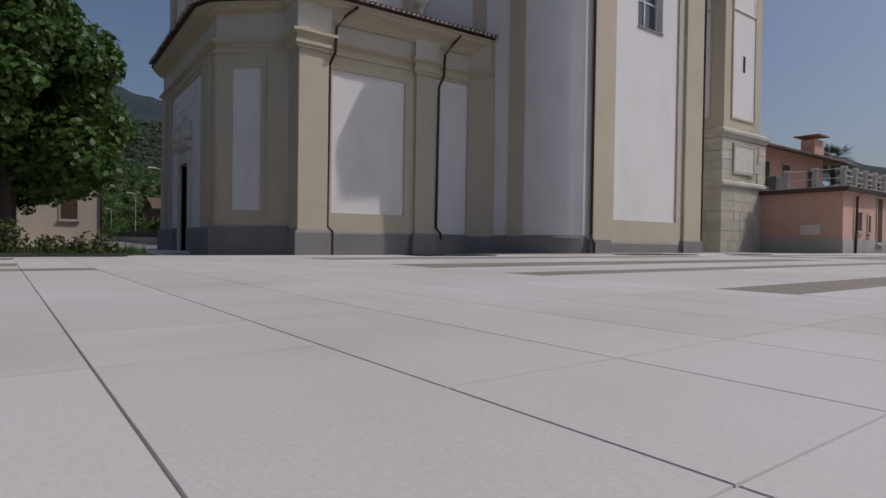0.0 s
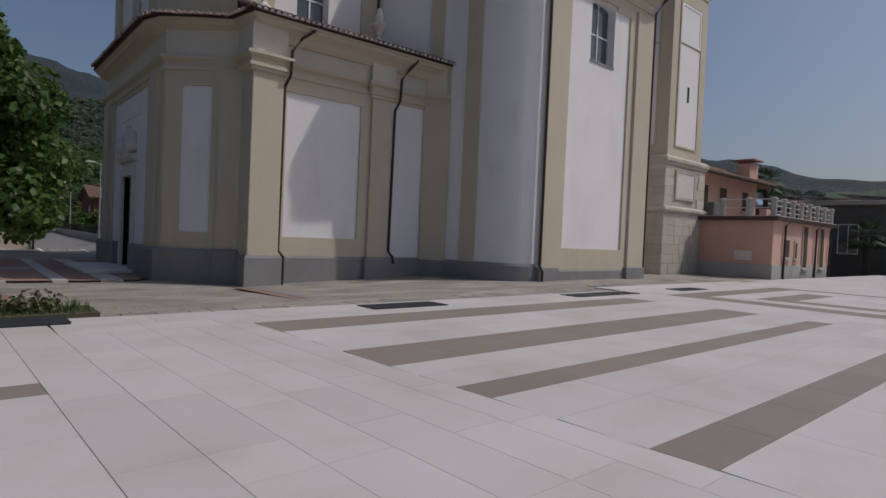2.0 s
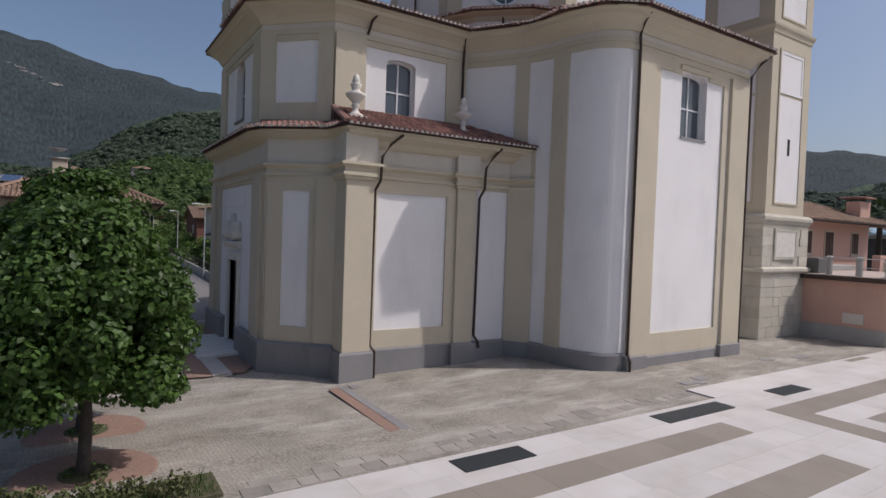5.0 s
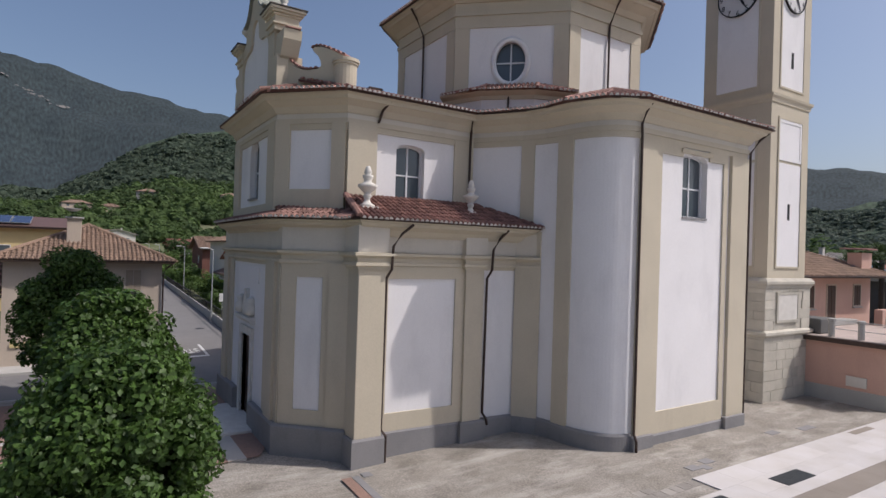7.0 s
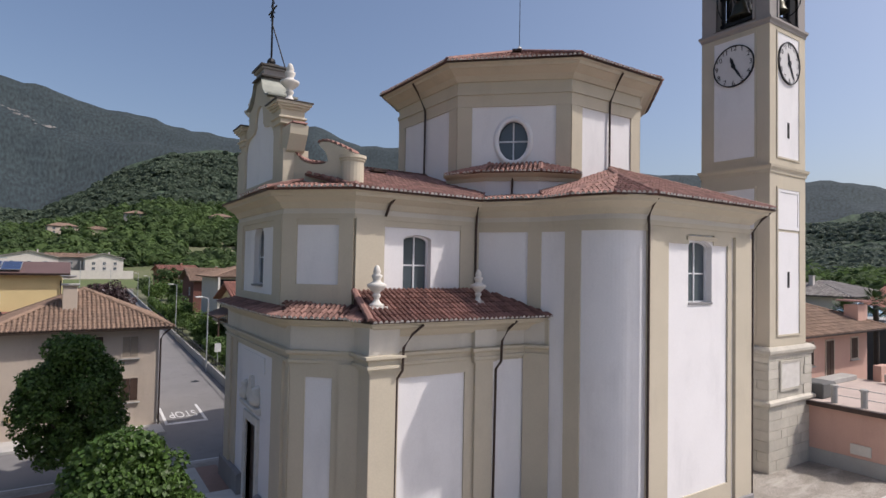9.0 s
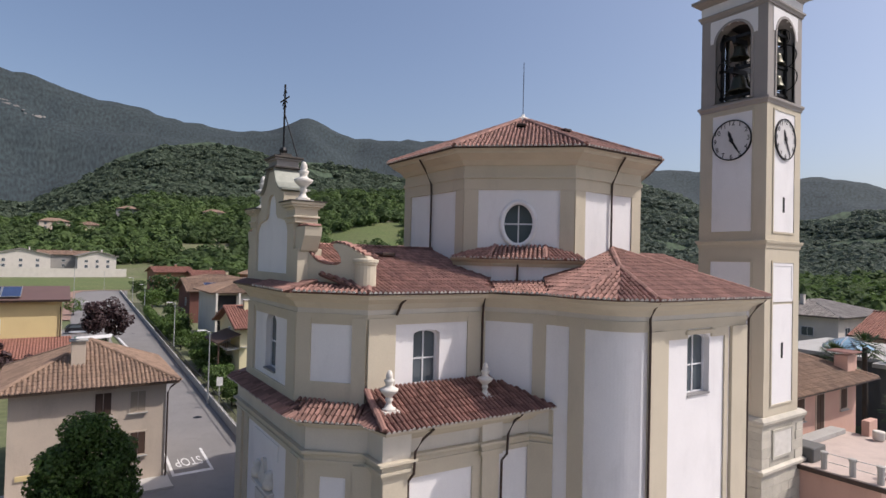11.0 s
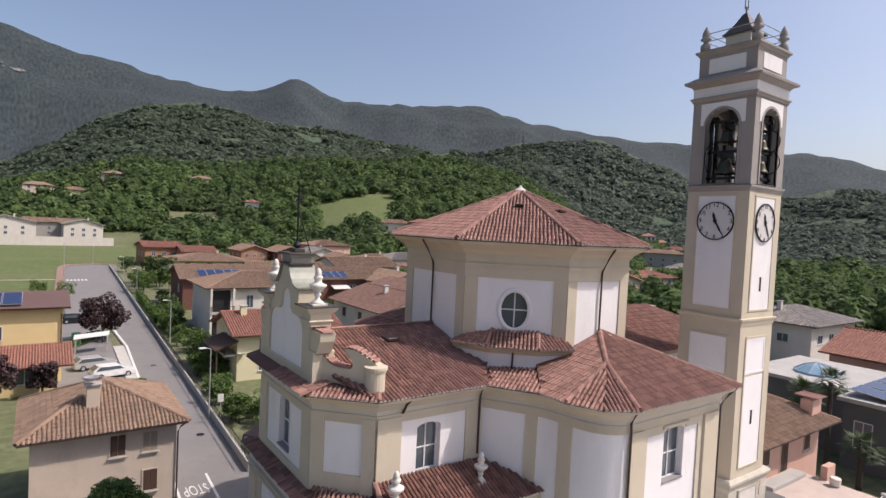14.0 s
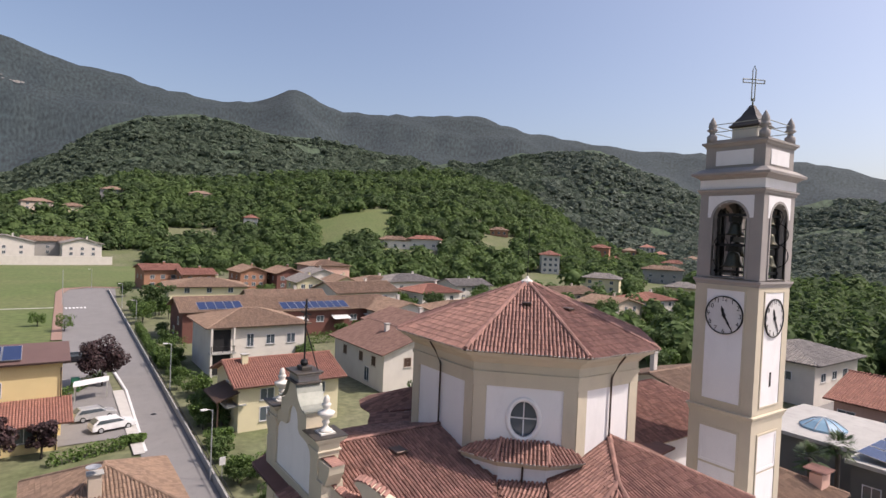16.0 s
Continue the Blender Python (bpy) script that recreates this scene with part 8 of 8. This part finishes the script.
for k in range(6):
    ridge_tiles(bm, (33.85 + 0.27 * k, -0.1, 7.3), (33.85 + 0.27 * k, 1.3, 7.3), 0.13, 0.5)
tagged(part("cap_tiles", bm, TILE, chim), kind="stuff")
for x, w, z0, hh in ((25.0, 1.0, 3.05, 2.1), (27.5, 0.9, 3.9, 1.25), (30.0, 1.0, 3.05, 2.1), (23.2, 0.6, 3.9, 1.1), (33.3, 0.9, 3.9, 1.25)):
    wall_window(parish, (x, 0.2, z0), (1, 0, 0), (0, -1, 0), w, hh, "shutter")
for x, z0, w, hh in ((24.4, 1.1, 0.55, 0.85), (25.6, 1.05, 0.3, 0.8), (26.9, 0.6, 0.65, 2.1), (29.5, 0.6, 0.65, 2.1)):
    wall_window(parish, (x, -5.35, z0), (1, 0, 0), (0, -1, 0), w, hh, "shutter")
for x in (23.9, 28.4, 30.7):
    part("downpipe", tube(bmesh.new(), [(x + 0.25, -5.62, 2.85), (x, -5.45, 2.6), (x, -5.42, -0.3)], 0.05), PIPE, parish)
part("meter_box", boxed(22.53, 22.6, -4.5, -3.7, 0.9, 1.35), PALEWALL, parish)
for x in [22.7 + 1.2 * k for k in range(8)]:
    p = part("baluster_post", lathe(bmesh.new(), [(0.14, 0.0), (0.14, 0.7), (0.18, 0.72), (0.18, 0.82), (0.1, 0.86)], (x, -5.3, 3.02), 8), CONCRETE, parish)
for k in range(7):
    y0 = 22.9 + 1.2 * k
    for z in (3.25, 3.5, 3.75):
        part("rail", tube(bmesh.new(), [(y0, -5.3, z), (y0 + 0.85, -5.3, z)], 0.018, 5), PAINT, parish)
for y in (-4.2, -3.0):
    part("baluster_post", lathe(bmesh.new(), [(0.14, 0.0), (0.14, 0.7), (0.18, 0.72), (0.18, 0.82), (0.1, 0.86)], (22.7, y, 3.02), 8), CONCRETE, parish)
part("rail", tube(bmesh.new(), [(22.7, -5.2, 3.8), (22.7, -2.9, 3.8)], 0.02, 5), PAINT, parish)
part("rail", tube(bmesh.new(), [(22.7, -5.2, 3.4), (22.7, -2.9, 3.4)], 0.02, 5), PAINT, parish)
tagged(part("storage_box", boxed(23.0, 24.4, -2.4, -1.2, 3.02, 3.75, 0.05), DARKWALL), "dark covered box standing on the terrace", "box")
tagged(part("terrace_bench", boxed(26.0, 30.5, -1.0, -0.2, 3.02, 3.3, 0.03), CONCRETE), "low pale step along the terrace wall", "step")
tagged(part("planter", lathe(bmesh.new(), [(0.2, 0), (0.3, 0.1), (0.32, 0.5), (0.28, 0.55)], (30.6, -2.6, 3.02), 12), PALEWALL), "pale round planter on the terrace", "planter")
tagged(part("parapet_block", boxed(31.0, 32.2, -2.0, -1.6, 2.6, 3.9, 0.02), PINK), "low pink parapet block beside the terrace", "parapet")

# buildings beyond the parish house
hG = house("grey two-storey house with a grey hipped roof", 83, 99, 19.6, 32, 6.4, 8.4, PALEWALL, RT_GREY, "hip", 0.9, 0.5, [("s", 3, 3.6, 1.6, 1.2), ("s", 7, 3.6, 1.6, 1.2), ("w", 4, 3.5, 1.6, 1.2), ("w", 8, 3.5, 1.2, 1.9), ("s", 11, 3.6, 1.6, 1.2)], seed=31, chimneys=((87, 26, 7.5, 9.2),))
house("pale house with a small chimney stack behind the parish house", 48, 58, 18, 28, 6.6, 8.2, PALEWALL, RT_BROWN, "gable_x", 0.8, 0.45, [("w", 3, 4.0, 1.2, 1.2), ("w", 7, 4.0, 1.2, 1.2), ("s", 3, 4.0, 1.2, 1.2)], seed=33, chimneys=((49.5, 24, 6.5, 10.2),))
house("pink house with an orange-red tile roof", 66.8, 80, -16, 11.3, 5.8, 8.2, PINK, RT_RED, "gable_y", 0.9, 0.34, [("w", 3 + 4.6 * k, 3.2, 1.7, 1.4) for k in range(6)], seed=37)
hall = tagged(empty("hall", (54, -3, 0)), "dark grey hall with pale flat roof and blue glass cupola", "building")
part("wall", boxed(45.2, 64, -14, 2.2, -0.6, 5.1), DARKWALL, hall)
part("rear_wall", boxed(48.2, 60, 2.2, 11.5, -0.6, 5.1), DARKWALL, hall)
part("roof_slab", boxed(44.8, 64.4, -14.4, 2.6, 5.1, 5.45, 0.03), CONCRETE, hall, "pale flat roof")
part("rear_roof_slab", boxed(47.8, 60.4, 2.6, 12, 5.1, 5.45, 0.03), CONCRETE, hall, "pale flat roof")
for k in range(3):
    wall_window(hall, (45.2, 0.7 - 3.4 * k, 1.5), (0, -1, 0), (-1, 0, 0), 1.2, 2.1)
for i in range(5):
    for j in range(3):
        solar_field(hall, (45.6 + i * 3.0, -8.7 + j * 3.7, 5.6), (1, 0, 0), (0, 1, 0.1), 1, 1, 2.75, 3.4)
cup = part("cupola", lathe(bmesh.new(), [(2.0, 0.0), (2.0, 0.2), (1.1, 0.75), (0.1, 1.1)], (52.3, 7.0, 5.45), 10), SKYGLASS, hall, "faceted blue glass cupola")
for k in range(10):
    a = 2 * math.pi * k / 10
    part("rib", tube(bmesh.new(), [(52.3 + 2.0 * math.cos(a), 7 + 2.0 * math.sin(a), 5.67), (52.3 + 1.1 * math.cos(a), 7 + 1.1 * math.sin(a), 6.22), (52.3, 7, 6.57)], 0.05, 5), METAL, cup)
tagged(part("portico", boxed(47, 51, -12.5, -9.5, -0.6, 4.3), GREYWALL), "grey portico with pale pillars at the far edge of the plaza", "portico")
for k in range(2):
    part("pillar", boxed(46.75, 47.0, -12.2 + 1.7 * k, -11.4 + 1.7 * k, -0.5, 4.0), PALEWALL, bpy.data.objects["portico"])
house("long grey house with a reddish roof beyond the plaza", 92, 100, -38, -14, 5.4, 7.0, GREYWALL, RT_RED, "gable_y", 0.8, 0.6, [("w", 3 + 4 * k, z, 1.8, 1.3) for k in range(6) for z in (0.9, 3.4)], seed=41)
# ---- street furniture, cars, gardens ----
LAMPGREY = material("galvanised_pole", (0.42, 0.43, 0.44), 0.5, (0.36, 0.37, 0.38), 3, metal=0.3, bump=0)


def street_lamp(x, y, h=6.4):
    lamp = tagged(empty("street_lamp", (x, y, HG)), "tall grey street lamp with a flat white head", "street lamp", "street lamps")
    part("pole", lathe(bmesh.new(), [(0.09, 0.0), (0.09, 1.0), (0.06, 1.05), (0.045, h)], (x, y, HG), 8), LAMPGREY, lamp)
    part("arm", tube(bmesh.new(), [(x, y, HG + h - 0.1), (x - 0.3, y, HG + h + 0.05), (x - 0.5, y, HG + h + 0.08)], 0.035, 6), LAMPGREY, lamp)
    part("head", boxed(x - 1.05, x - 0.45, y - 0.16, y + 0.16, HG + h + 0.02, HG + h + 0.14, 0.03), PAINT, lamp)


for x, y in ((2.75, 36.9), (4.95, 68.8), (6.95, 118.5), (8.3, 155.5), (4.8, 207.5)):
    street_lamp(x, y)

# garden wall with fence along the street
fence = tagged(empty("garden_fence", (3.2, 50, HG)), "low concrete garden wall with a dark rail fence", "fence")
prev = None
for k in range(46):
    y = 24.0 + k * 3.9
    x = 2.35 + (y - 21) * 0.0365
    if prev:
        vs = [(prev[0], prev[1]), (x, y)]
        part("wall", band(vs, -0.2, 0.0, -0.6, 0.35), CONCRETE, fence)
        part("rail", band(vs, -0.12, -0.08, 1.0, 1.06), IRON, fence)
        for j in range(9):
            f = (j + 0.5) / 9
            px, py = prev[0] + (x - prev[0]) * f, prev[1] + (y - prev[1]) * f
            if y < 90:
                part("fence_bar", boxed(px + 0.08, px + 0.11, py - 0.015, py + 0.015, 0.35, 1.02), IRON, fence)
    prev = (x, y)
tagged(part("road_sign", boxed(3.0, 3.5, 34.95, 35.0, 1.6, 2.3), PAINT), "white rectangular road sign on a post", "sign")
part("post", tube(bmesh.new(), [(3.25, 35.02, -0.4), (3.25, 35.02, 2.3)], 0.03), LAMPGREY, bpy.data.objects["road_sign"])

HEDGE = leaf_material("hedge_leaf", (0.10, 0.165, 0.035), (0.075, 0.13, 0.03), 0.6, 0.3, 0.35)
PURPLE = leaf_material("purple_leaf", (0.055, 0.028, 0.03), (0.04, 0.022, 0.022), 0.6, 0.4, 0.15)


def shrub_mass(name, label, cat, lumps, count, size, mat, seed, group="garden shrubs"):
    ob = tagged(empty(name, (lumps[0][0], lumps[0][1], HG)), label, cat, group)
    leaf_cloud("foliage", lumps, count, size, mat, ob, seed, 0.1)
    return ob


rg2 = random.Random(77)


def hedge(x0, y0, x1, y1, h, seed, label="clipped green garden hedge along the street"):
    n = max(3, int(math.hypot(x1 - x0, y1 - y0) / 0.7))
    lumps = []
    for k in range(n):
        f = k / (n - 1)
        for z in np.arange(HG + 0.3, HG + h, 0.55):
            lumps.append((x0 + (x1 - x0) * f + rg2.uniform(-0.2, 0.2), y0 + (y1 - y0) * f, z, 0.55))
    return shrub_mass("hedge", label, "hedge", lumps, 120 * n, 0.22, HEDGE, seed, "hedges")


def small_tree(x, y, h, r, mat, label, seed, count=2600, size=0.28, z=None):
    z = HG if z is None else z
    t = tagged(empty("garden_tree", (x, y, z)), label, "tree", "garden trees")
    trunk_part(t, x, y, z - 0.1, z + h * 0.6, 0.12, 0.06, seed=seed)
    rr = random.Random(seed)
    lumps = [(x + r * rr.uniform(-0.75, 0.75), y + r * rr.uniform(-0.75, 0.75), z + h * rr.uniform(0.35, 0.95), r * rr.uniform(0.25, 0.42)) for _ in range(26)]
    leaf_cloud("crown", lumps, count, size, mat, t, seed, 0.2)
    return t


small_tree(-2.6, 75.0, 6.2, 2.9, PURPLE, "small purple-leaved plum tree by the street", 31, 5200, 0.3)
small_tree(-13.0, 47.0, 5.0, 1.6, PURPLE, "dark purple-leaved tree before the yellow house", 33)
small_tree(-9.6, 49.5, 3.6, 1.3, PURPLE, "small dark shrub tree against the yellow house", 35, 1800)
small_tree(-17.5, 44.0, 5.0, 1.7, PURPLE, "dark purple-leaved tree in the garden", 37)
hedge(5.9, 82.0, 7.2, 118.0, 2.2, 41)
hedge(7.6, 96.0, 12.0, 96.0, 2.0, 43, "dark green hedge before the red brick house")
hedge(-7.5, 70.0, -2.5, 79.0, 1.4, 45, "green hedge beside the parking yard")
hedge(26, 92, 40, 92, 2.4, 49, "green garden hedge behind the pale house")
hedge(-8.6, 47.0, -3.2, 48.6, 1.2, 47, "loose green shrubs behind the beige house")
rgx = random.Random(101)
for k, (x, y, h, r) in enumerate([(4.6, 40.5, 2.4, 1.2), (5.8, 44.0, 2.0, 1.1), (7.0, 33.0, 3.2, 1.5), (5.2, 27.5, 2.4, 1.3), (8.5, 36.0, 2.6, 1.3), (5.0, 52.0, 2.5, 1.2), (6.2, 58.0, 2.4, 1.4), (7.5, 64.0, 3.0, 1.5), (22.0, 60.0, 4.0, 2.0), (24.5, 66.0, 5.0, 2.2), (26.0, 74.0, 4.0, 2.0), (46, 92, 4, 2.2), (52, 118, 4, 2.4), (9.5, 128, 5, 2.6), (14, 140, 5, 2.8), (11, 150, 4, 2.4), (60, 148, 5, 2.5), (80, 112, 5, 2.6), (94, 112, 6, 3), (108, 128, 6, 3.2), (104, 100, 6, 3), (64, 78, 5, 2.6), (70, 62, 6, 3), (84, 78, 7, 3.4), (56, 62, 5, 2.5), (-5.5, 122, 3.5, 1.8), (-10, 130, 3, 1.6), (118, 108, 7, 3.4), (126, 130, 7, 3.4), (44, 56, 4, 2), (48, 48, 4.5, 2.2)]):
    small_tree(x, y, h, r, HEDGE if k % 3 else WOOD_B, "leafy green garden tree among the houses" if h > 3 else "low green garden shrub behind the fence", 300 + k, 900 if h < 4 else 1500, 0.24 if h < 4 else 0.34)
shrub_mass("yucca", "spiky green yucca plants behind the beige house", "plant", [(-2.6 + 0.5 * k, 49.5, 0.2, 0.45) for k in range(4)], 500, 0.35, HEDGE, 91)

# more garden trees between the houses, copied from four kinds
KINDS = [small_tree(-30.0 - 3 * k, 42.0 + 2 * k, h, r, mt, lb, 400 + k, ct, sz) for k, (h, r, mt, lb, ct, sz) in enumerate([
    (5.0, 2.3, HEDGE, "round green garden tree among the houses", 1000, 0.42), (6.5, 2.9, WOOD_A, "tall dark green garden tree among the houses", 1100, 0.52),
    (3.2, 1.7, WOOD_B, "low light green garden bush among the houses", 600, 0.36), (7.5, 3.2, WOOD_B, "broad light green tree beyond the houses", 1200, 0.55)])]
rt = random.Random(606)
spots = []
while len(spots) < 210:
    x, y = rt.uniform(5, 150), rt.uniform(26, 262)
    if len(spots) > 150:
        b = radians(rt.uniform(47, 80))
        r = rt.uniform(95, 250)
        x, y = EYE0[0] + r * math.sin(b), EYE0[1] + r * math.cos(b)
    bear = math.degrees(math.atan2(x - EYE0[0], y - EYE0[1]))
    if x < 5.0 + (y - 21) * 0.037 or any(a < x < b and c < y < d for a, b, c, d in FOOT) or (x < 60 and y < 24) or (x < 48 and 20 < y < 30) or (y < 22 and 8 < y and x < 95):
        continue
    if any(math.hypot(x - a, y - b) < 3.2 for a, b in spots) or (y < 95 and 5 < x < 30 and rt.random() < 0.6):
        continue
    spots.append((x, y))
    k = rt.choice((0, 0, 1, 2, 2, 2)) if y < 215 and len(spots) <= 150 else rt.choice((1, 3, 0))
    s = rt.uniform(0.7, 1.2)
    copy_thing(KINDS[k], Matrix.Translation((x, y, HG)) @ Matrix.Rotation(rt.uniform(0, 6.28), 4, "Z") @ Matrix.Scale(s, 4))

for k in range(46):
    y = rt.uniform(24, 92)
    x = 3.6 + (y - 21) * 0.037 + rt.uniform(0, 3.2)
    if not any(a + 1.5 < x < b and c + 1.5 < y < d - 1.5 for a, b, c, d in FOOT):
        copy_thing(KINDS[2 if k % 3 else 0], Matrix.Translation((x, y, HG)) @ Matrix.Rotation(rt.uniform(0, 6.28), 4, "Z") @ Matrix.Scale(rt.uniform(0.28, 0.6), 4))

# parked cars
def car(x, y, turn, paint, label):
    """An estate car with its nose along +x before turning."""
    m = Matrix.Translation((x, y, HG + 0.05)) @ Matrix.Rotation(radians(turn), 4, "Z")
    c = tagged(empty("car", (x, y, HG)), label, "car", "parked cars")
    side = [(-2.15, 0.3), (2.1, 0.3), (2.2, 0.55), (2.12, 0.78), (1.2, 0.95), (0.55, 1.4), (-1.45, 1.45), (-2.05, 1.0), (-2.2, 0.7)]
    bm = bmesh.new()
    rows = []
    for w, k in ((-0.85, 0.97), (-0.8, 1.0), (0.8, 1.0), (0.85, 0.97)):
        rows.append([bm.verts.new((px * k, w * (0.88 if pz > 1.1 else 1.0), 0.3 + (pz - 0.3) * k)) for px, pz in side])
    for lo, hi in zip(rows, rows[1:]):
        for i in range(len(side)):
            j = (i + 1) % len(side)
            bm.faces.new((lo[i], lo[j], hi[j], hi[i]))
    bm.faces.new(rows[0][::-1]), bm.faces.new(rows[-1])
    bmesh.ops.recalc_face_normals(bm, faces=bm.faces)
    part("body", moved(bm, m), paint, c)
    for s in (-1, 1):
        part("side_window", moved(extruded([(-1.8, 0.98), (1.0, 0.98), (0.5, 1.32), (-1.4, 1.36)], (0, 0, 0), (1, 0, 0), (0, s, 0), 0.7, 0.845), m), GLASS, c)
        for px in (-1.35, 1.35):
            wh = part("wheel", moved(lathe(bmesh.new(), [(0.3, -0.1), (0.32, 0.0), (0.3, 0.1)], (0, 0, 0), 16), m @ Matrix.Translation((px, s * 0.8, 0.32)) @ Matrix.Rotation(math.pi / 2, 4, "X")), BLACK, c)
            part("rim", moved(lathe(bmesh.new(), [(0.2, -0.12), (0.2, 0.12)], (0, 0, 0), 12), m @ Matrix.Translation((px, s * 0.8, 0.32)) @ Matrix.Rotation(math.pi / 2, 4, "X")), METAL, wh)
        part("headlight", moved(boxed(2.08, 2.17, s * 0.62 - 0.15, s * 0.62 + 0.15, 0.6, 0.75), m), FRAME, c)
    part("windscreen", moved(raw_quad([(1.12, -0.68, 1.0), (1.12, 0.68, 1.0), (0.6, 0.62, 1.39), (0.6, -0.62, 1.39)]), m), GLASS, c)
    part("rear_window", moved(raw_quad([(-2.06, -0.66, 1.03), (-1.56, -0.62, 1.42), (-1.56, 0.62, 1.42), (-2.06, 0.66, 1.03)]), m), GLASS, c)


def raw_quad(pts):
    """A thin glass plate just outside the bodywork."""
    bm = bmesh.new()
    n = (Vector(pts[1]) - Vector(pts[0])).cross(Vector(pts[2]) - Vector(pts[0])).normalized()
    if n.z < 0:
        n = -n
    lo = [bm.verts.new(Vector(p) + n * 0.0) for p in pts]
    hi = [bm.verts.new(Vector(p) + n * 0.03) for p in pts]
    bm.faces.new(hi)
    for i in range(4):
        bm.faces.new((lo[i], lo[(i + 1) % 4], hi[(i + 1) % 4], hi[i]))
    bmesh.ops.recalc_face_normals(bm, faces=bm.faces)
    return bm


SILVER = material("silver_car_paint", (0.55, 0.55, 0.55), 0.3, bump=0, metal=0.4)
WHITECAR = material("white_car_paint", (0.75, 0.75, 0.75), 0.25, bump=0)
DARKCAR = material("dark_car_paint", (0.02, 0.02, 0.025), 0.25, bump=0)
car(-3.2, 55.2, 12, WHITECAR, "white estate car parked in the yard")
car(-4.6, 59.8, 12, SILVER, "silver estate car parked in the yard")
car(-5.0, 92.0, 5, DARKCAR, "dark car parked beside the plum tree")
tagged(part("carport", sheet(bmesh.new(), [(-6.4, 66.6, 1.9), (-2.4, 68.4, 1.9), (-2.2, 70.4, 2.0), (-6.2, 68.8, 2.0)], 0.1), PAINT), "low white carport roof beside the yard", "carport")
for p in ((-6.2, 66.8), (-2.6, 68.5), (-2.4, 70.2), (-6.0, 68.6)):
    part("post", boxed(p[0] - 0.06, p[0] + 0.06, p[1] - 0.06, p[1] + 0.06, -0.4, 1.9), CONCRETE, bpy.data.objects["carport"])
GREEN = material("green_plastic", (0.03, 0.18, 0.10), 0.5, bump=0)
tagged(part("recycling_bin", boxed(-6.3, -5.3, 73.0, 74.0, -0.4, 1.4, 0.08), GREEN), "green plastic recycling bin beside the hedge", "bin")

# lamps on posts by the apron
globe = tagged(part("globe_lamp", lathe(bmesh.new(), [(0.02, -0.2), (0.14, -0.15), (0.2, 0.0), (0.14, 0.15), (0.02, 0.2)], (-8.8, 2.9, 0.85), 16), PALEWALL, None, smooth=True), "low globe lamp on a short black post", "lamp")
part("post", tube(bmesh.new(), [(-8.8, 2.9, -0.3), (-8.8, 2.9, 0.68)], 0.04), IRON, globe)
mast = tagged(part("flag_pole", tube(bmesh.new(), [(-4.6, 165, -0.4), (-4.6, 165, 9.0)], 0.07, 6), LAMPGREY), "tall pale pole at the field edge", "pole")
goal = tagged(part("lighting_mast", tube(bmesh.new(), [(-20, 140, -0.4), (-20, 140, 9.5)], 0.14, 6), LAMPGREY), "tall lighting mast beside the sports field", "mast")
part("head", boxed(-21.5, -18.5, 139.8, 140.2, 9.2, 9.5), LAMPGREY, goal)

# palms behind the parish house
PALM = leaf_material("palm_frond", (0.05, 0.085, 0.025), (0.035, 0.06, 0.02), 0.5, 0.3, 0.15)


def palm(x, y, h, seed):
    rr = random.Random(seed)
    t = tagged(empty("palm_tree", (x, y, HG)), "fan palm with a shaggy trunk and drooping fronds", "palm", "palms")
    trunk_part(t, x, y, HG, HG + h, 0.22, 0.17, seed=seed)
    for k in range(46):
        a, e = rr.uniform(0, 6.28), rr.uniform(-0.6, 1.25)
        ln = rr.uniform(1.3, 1.9)
        tip = Vector((math.cos(a) * math.cos(e), math.sin(a) * math.cos(e), math.sin(e))) * ln
        o = Vector((x, y, HG + h))
        sidev = tip.cross(Vector((0, 0, 1))).normalized()
        bm = bmesh.new()
        for j in range(11):
            f = (j - 5) / 5
            end = o + tip * (1 - 0.25 * abs(f)) + sidev * f * 0.9 - Vector((0, 0, 0.35 * f * f + 0.15))
            root = o + tip * 0.5
            w = sidev * 0.045
            vs = [bm.verts.new(p) for p in (root - w * 0.4, root + w * 0.4, (root + end) / 2 + w, end, (root + end) / 2 - w)]
            bm.faces.new(vs)
        part("frond", bm, PALM, t)
    return t


palm(40.4, 3.4, 6.4, 1), palm(43.0, 2.4, 7.2, 2), palm(41.0, -0.6, 3.2, 3), palm(42.5, -4.5, 3.0, 4)
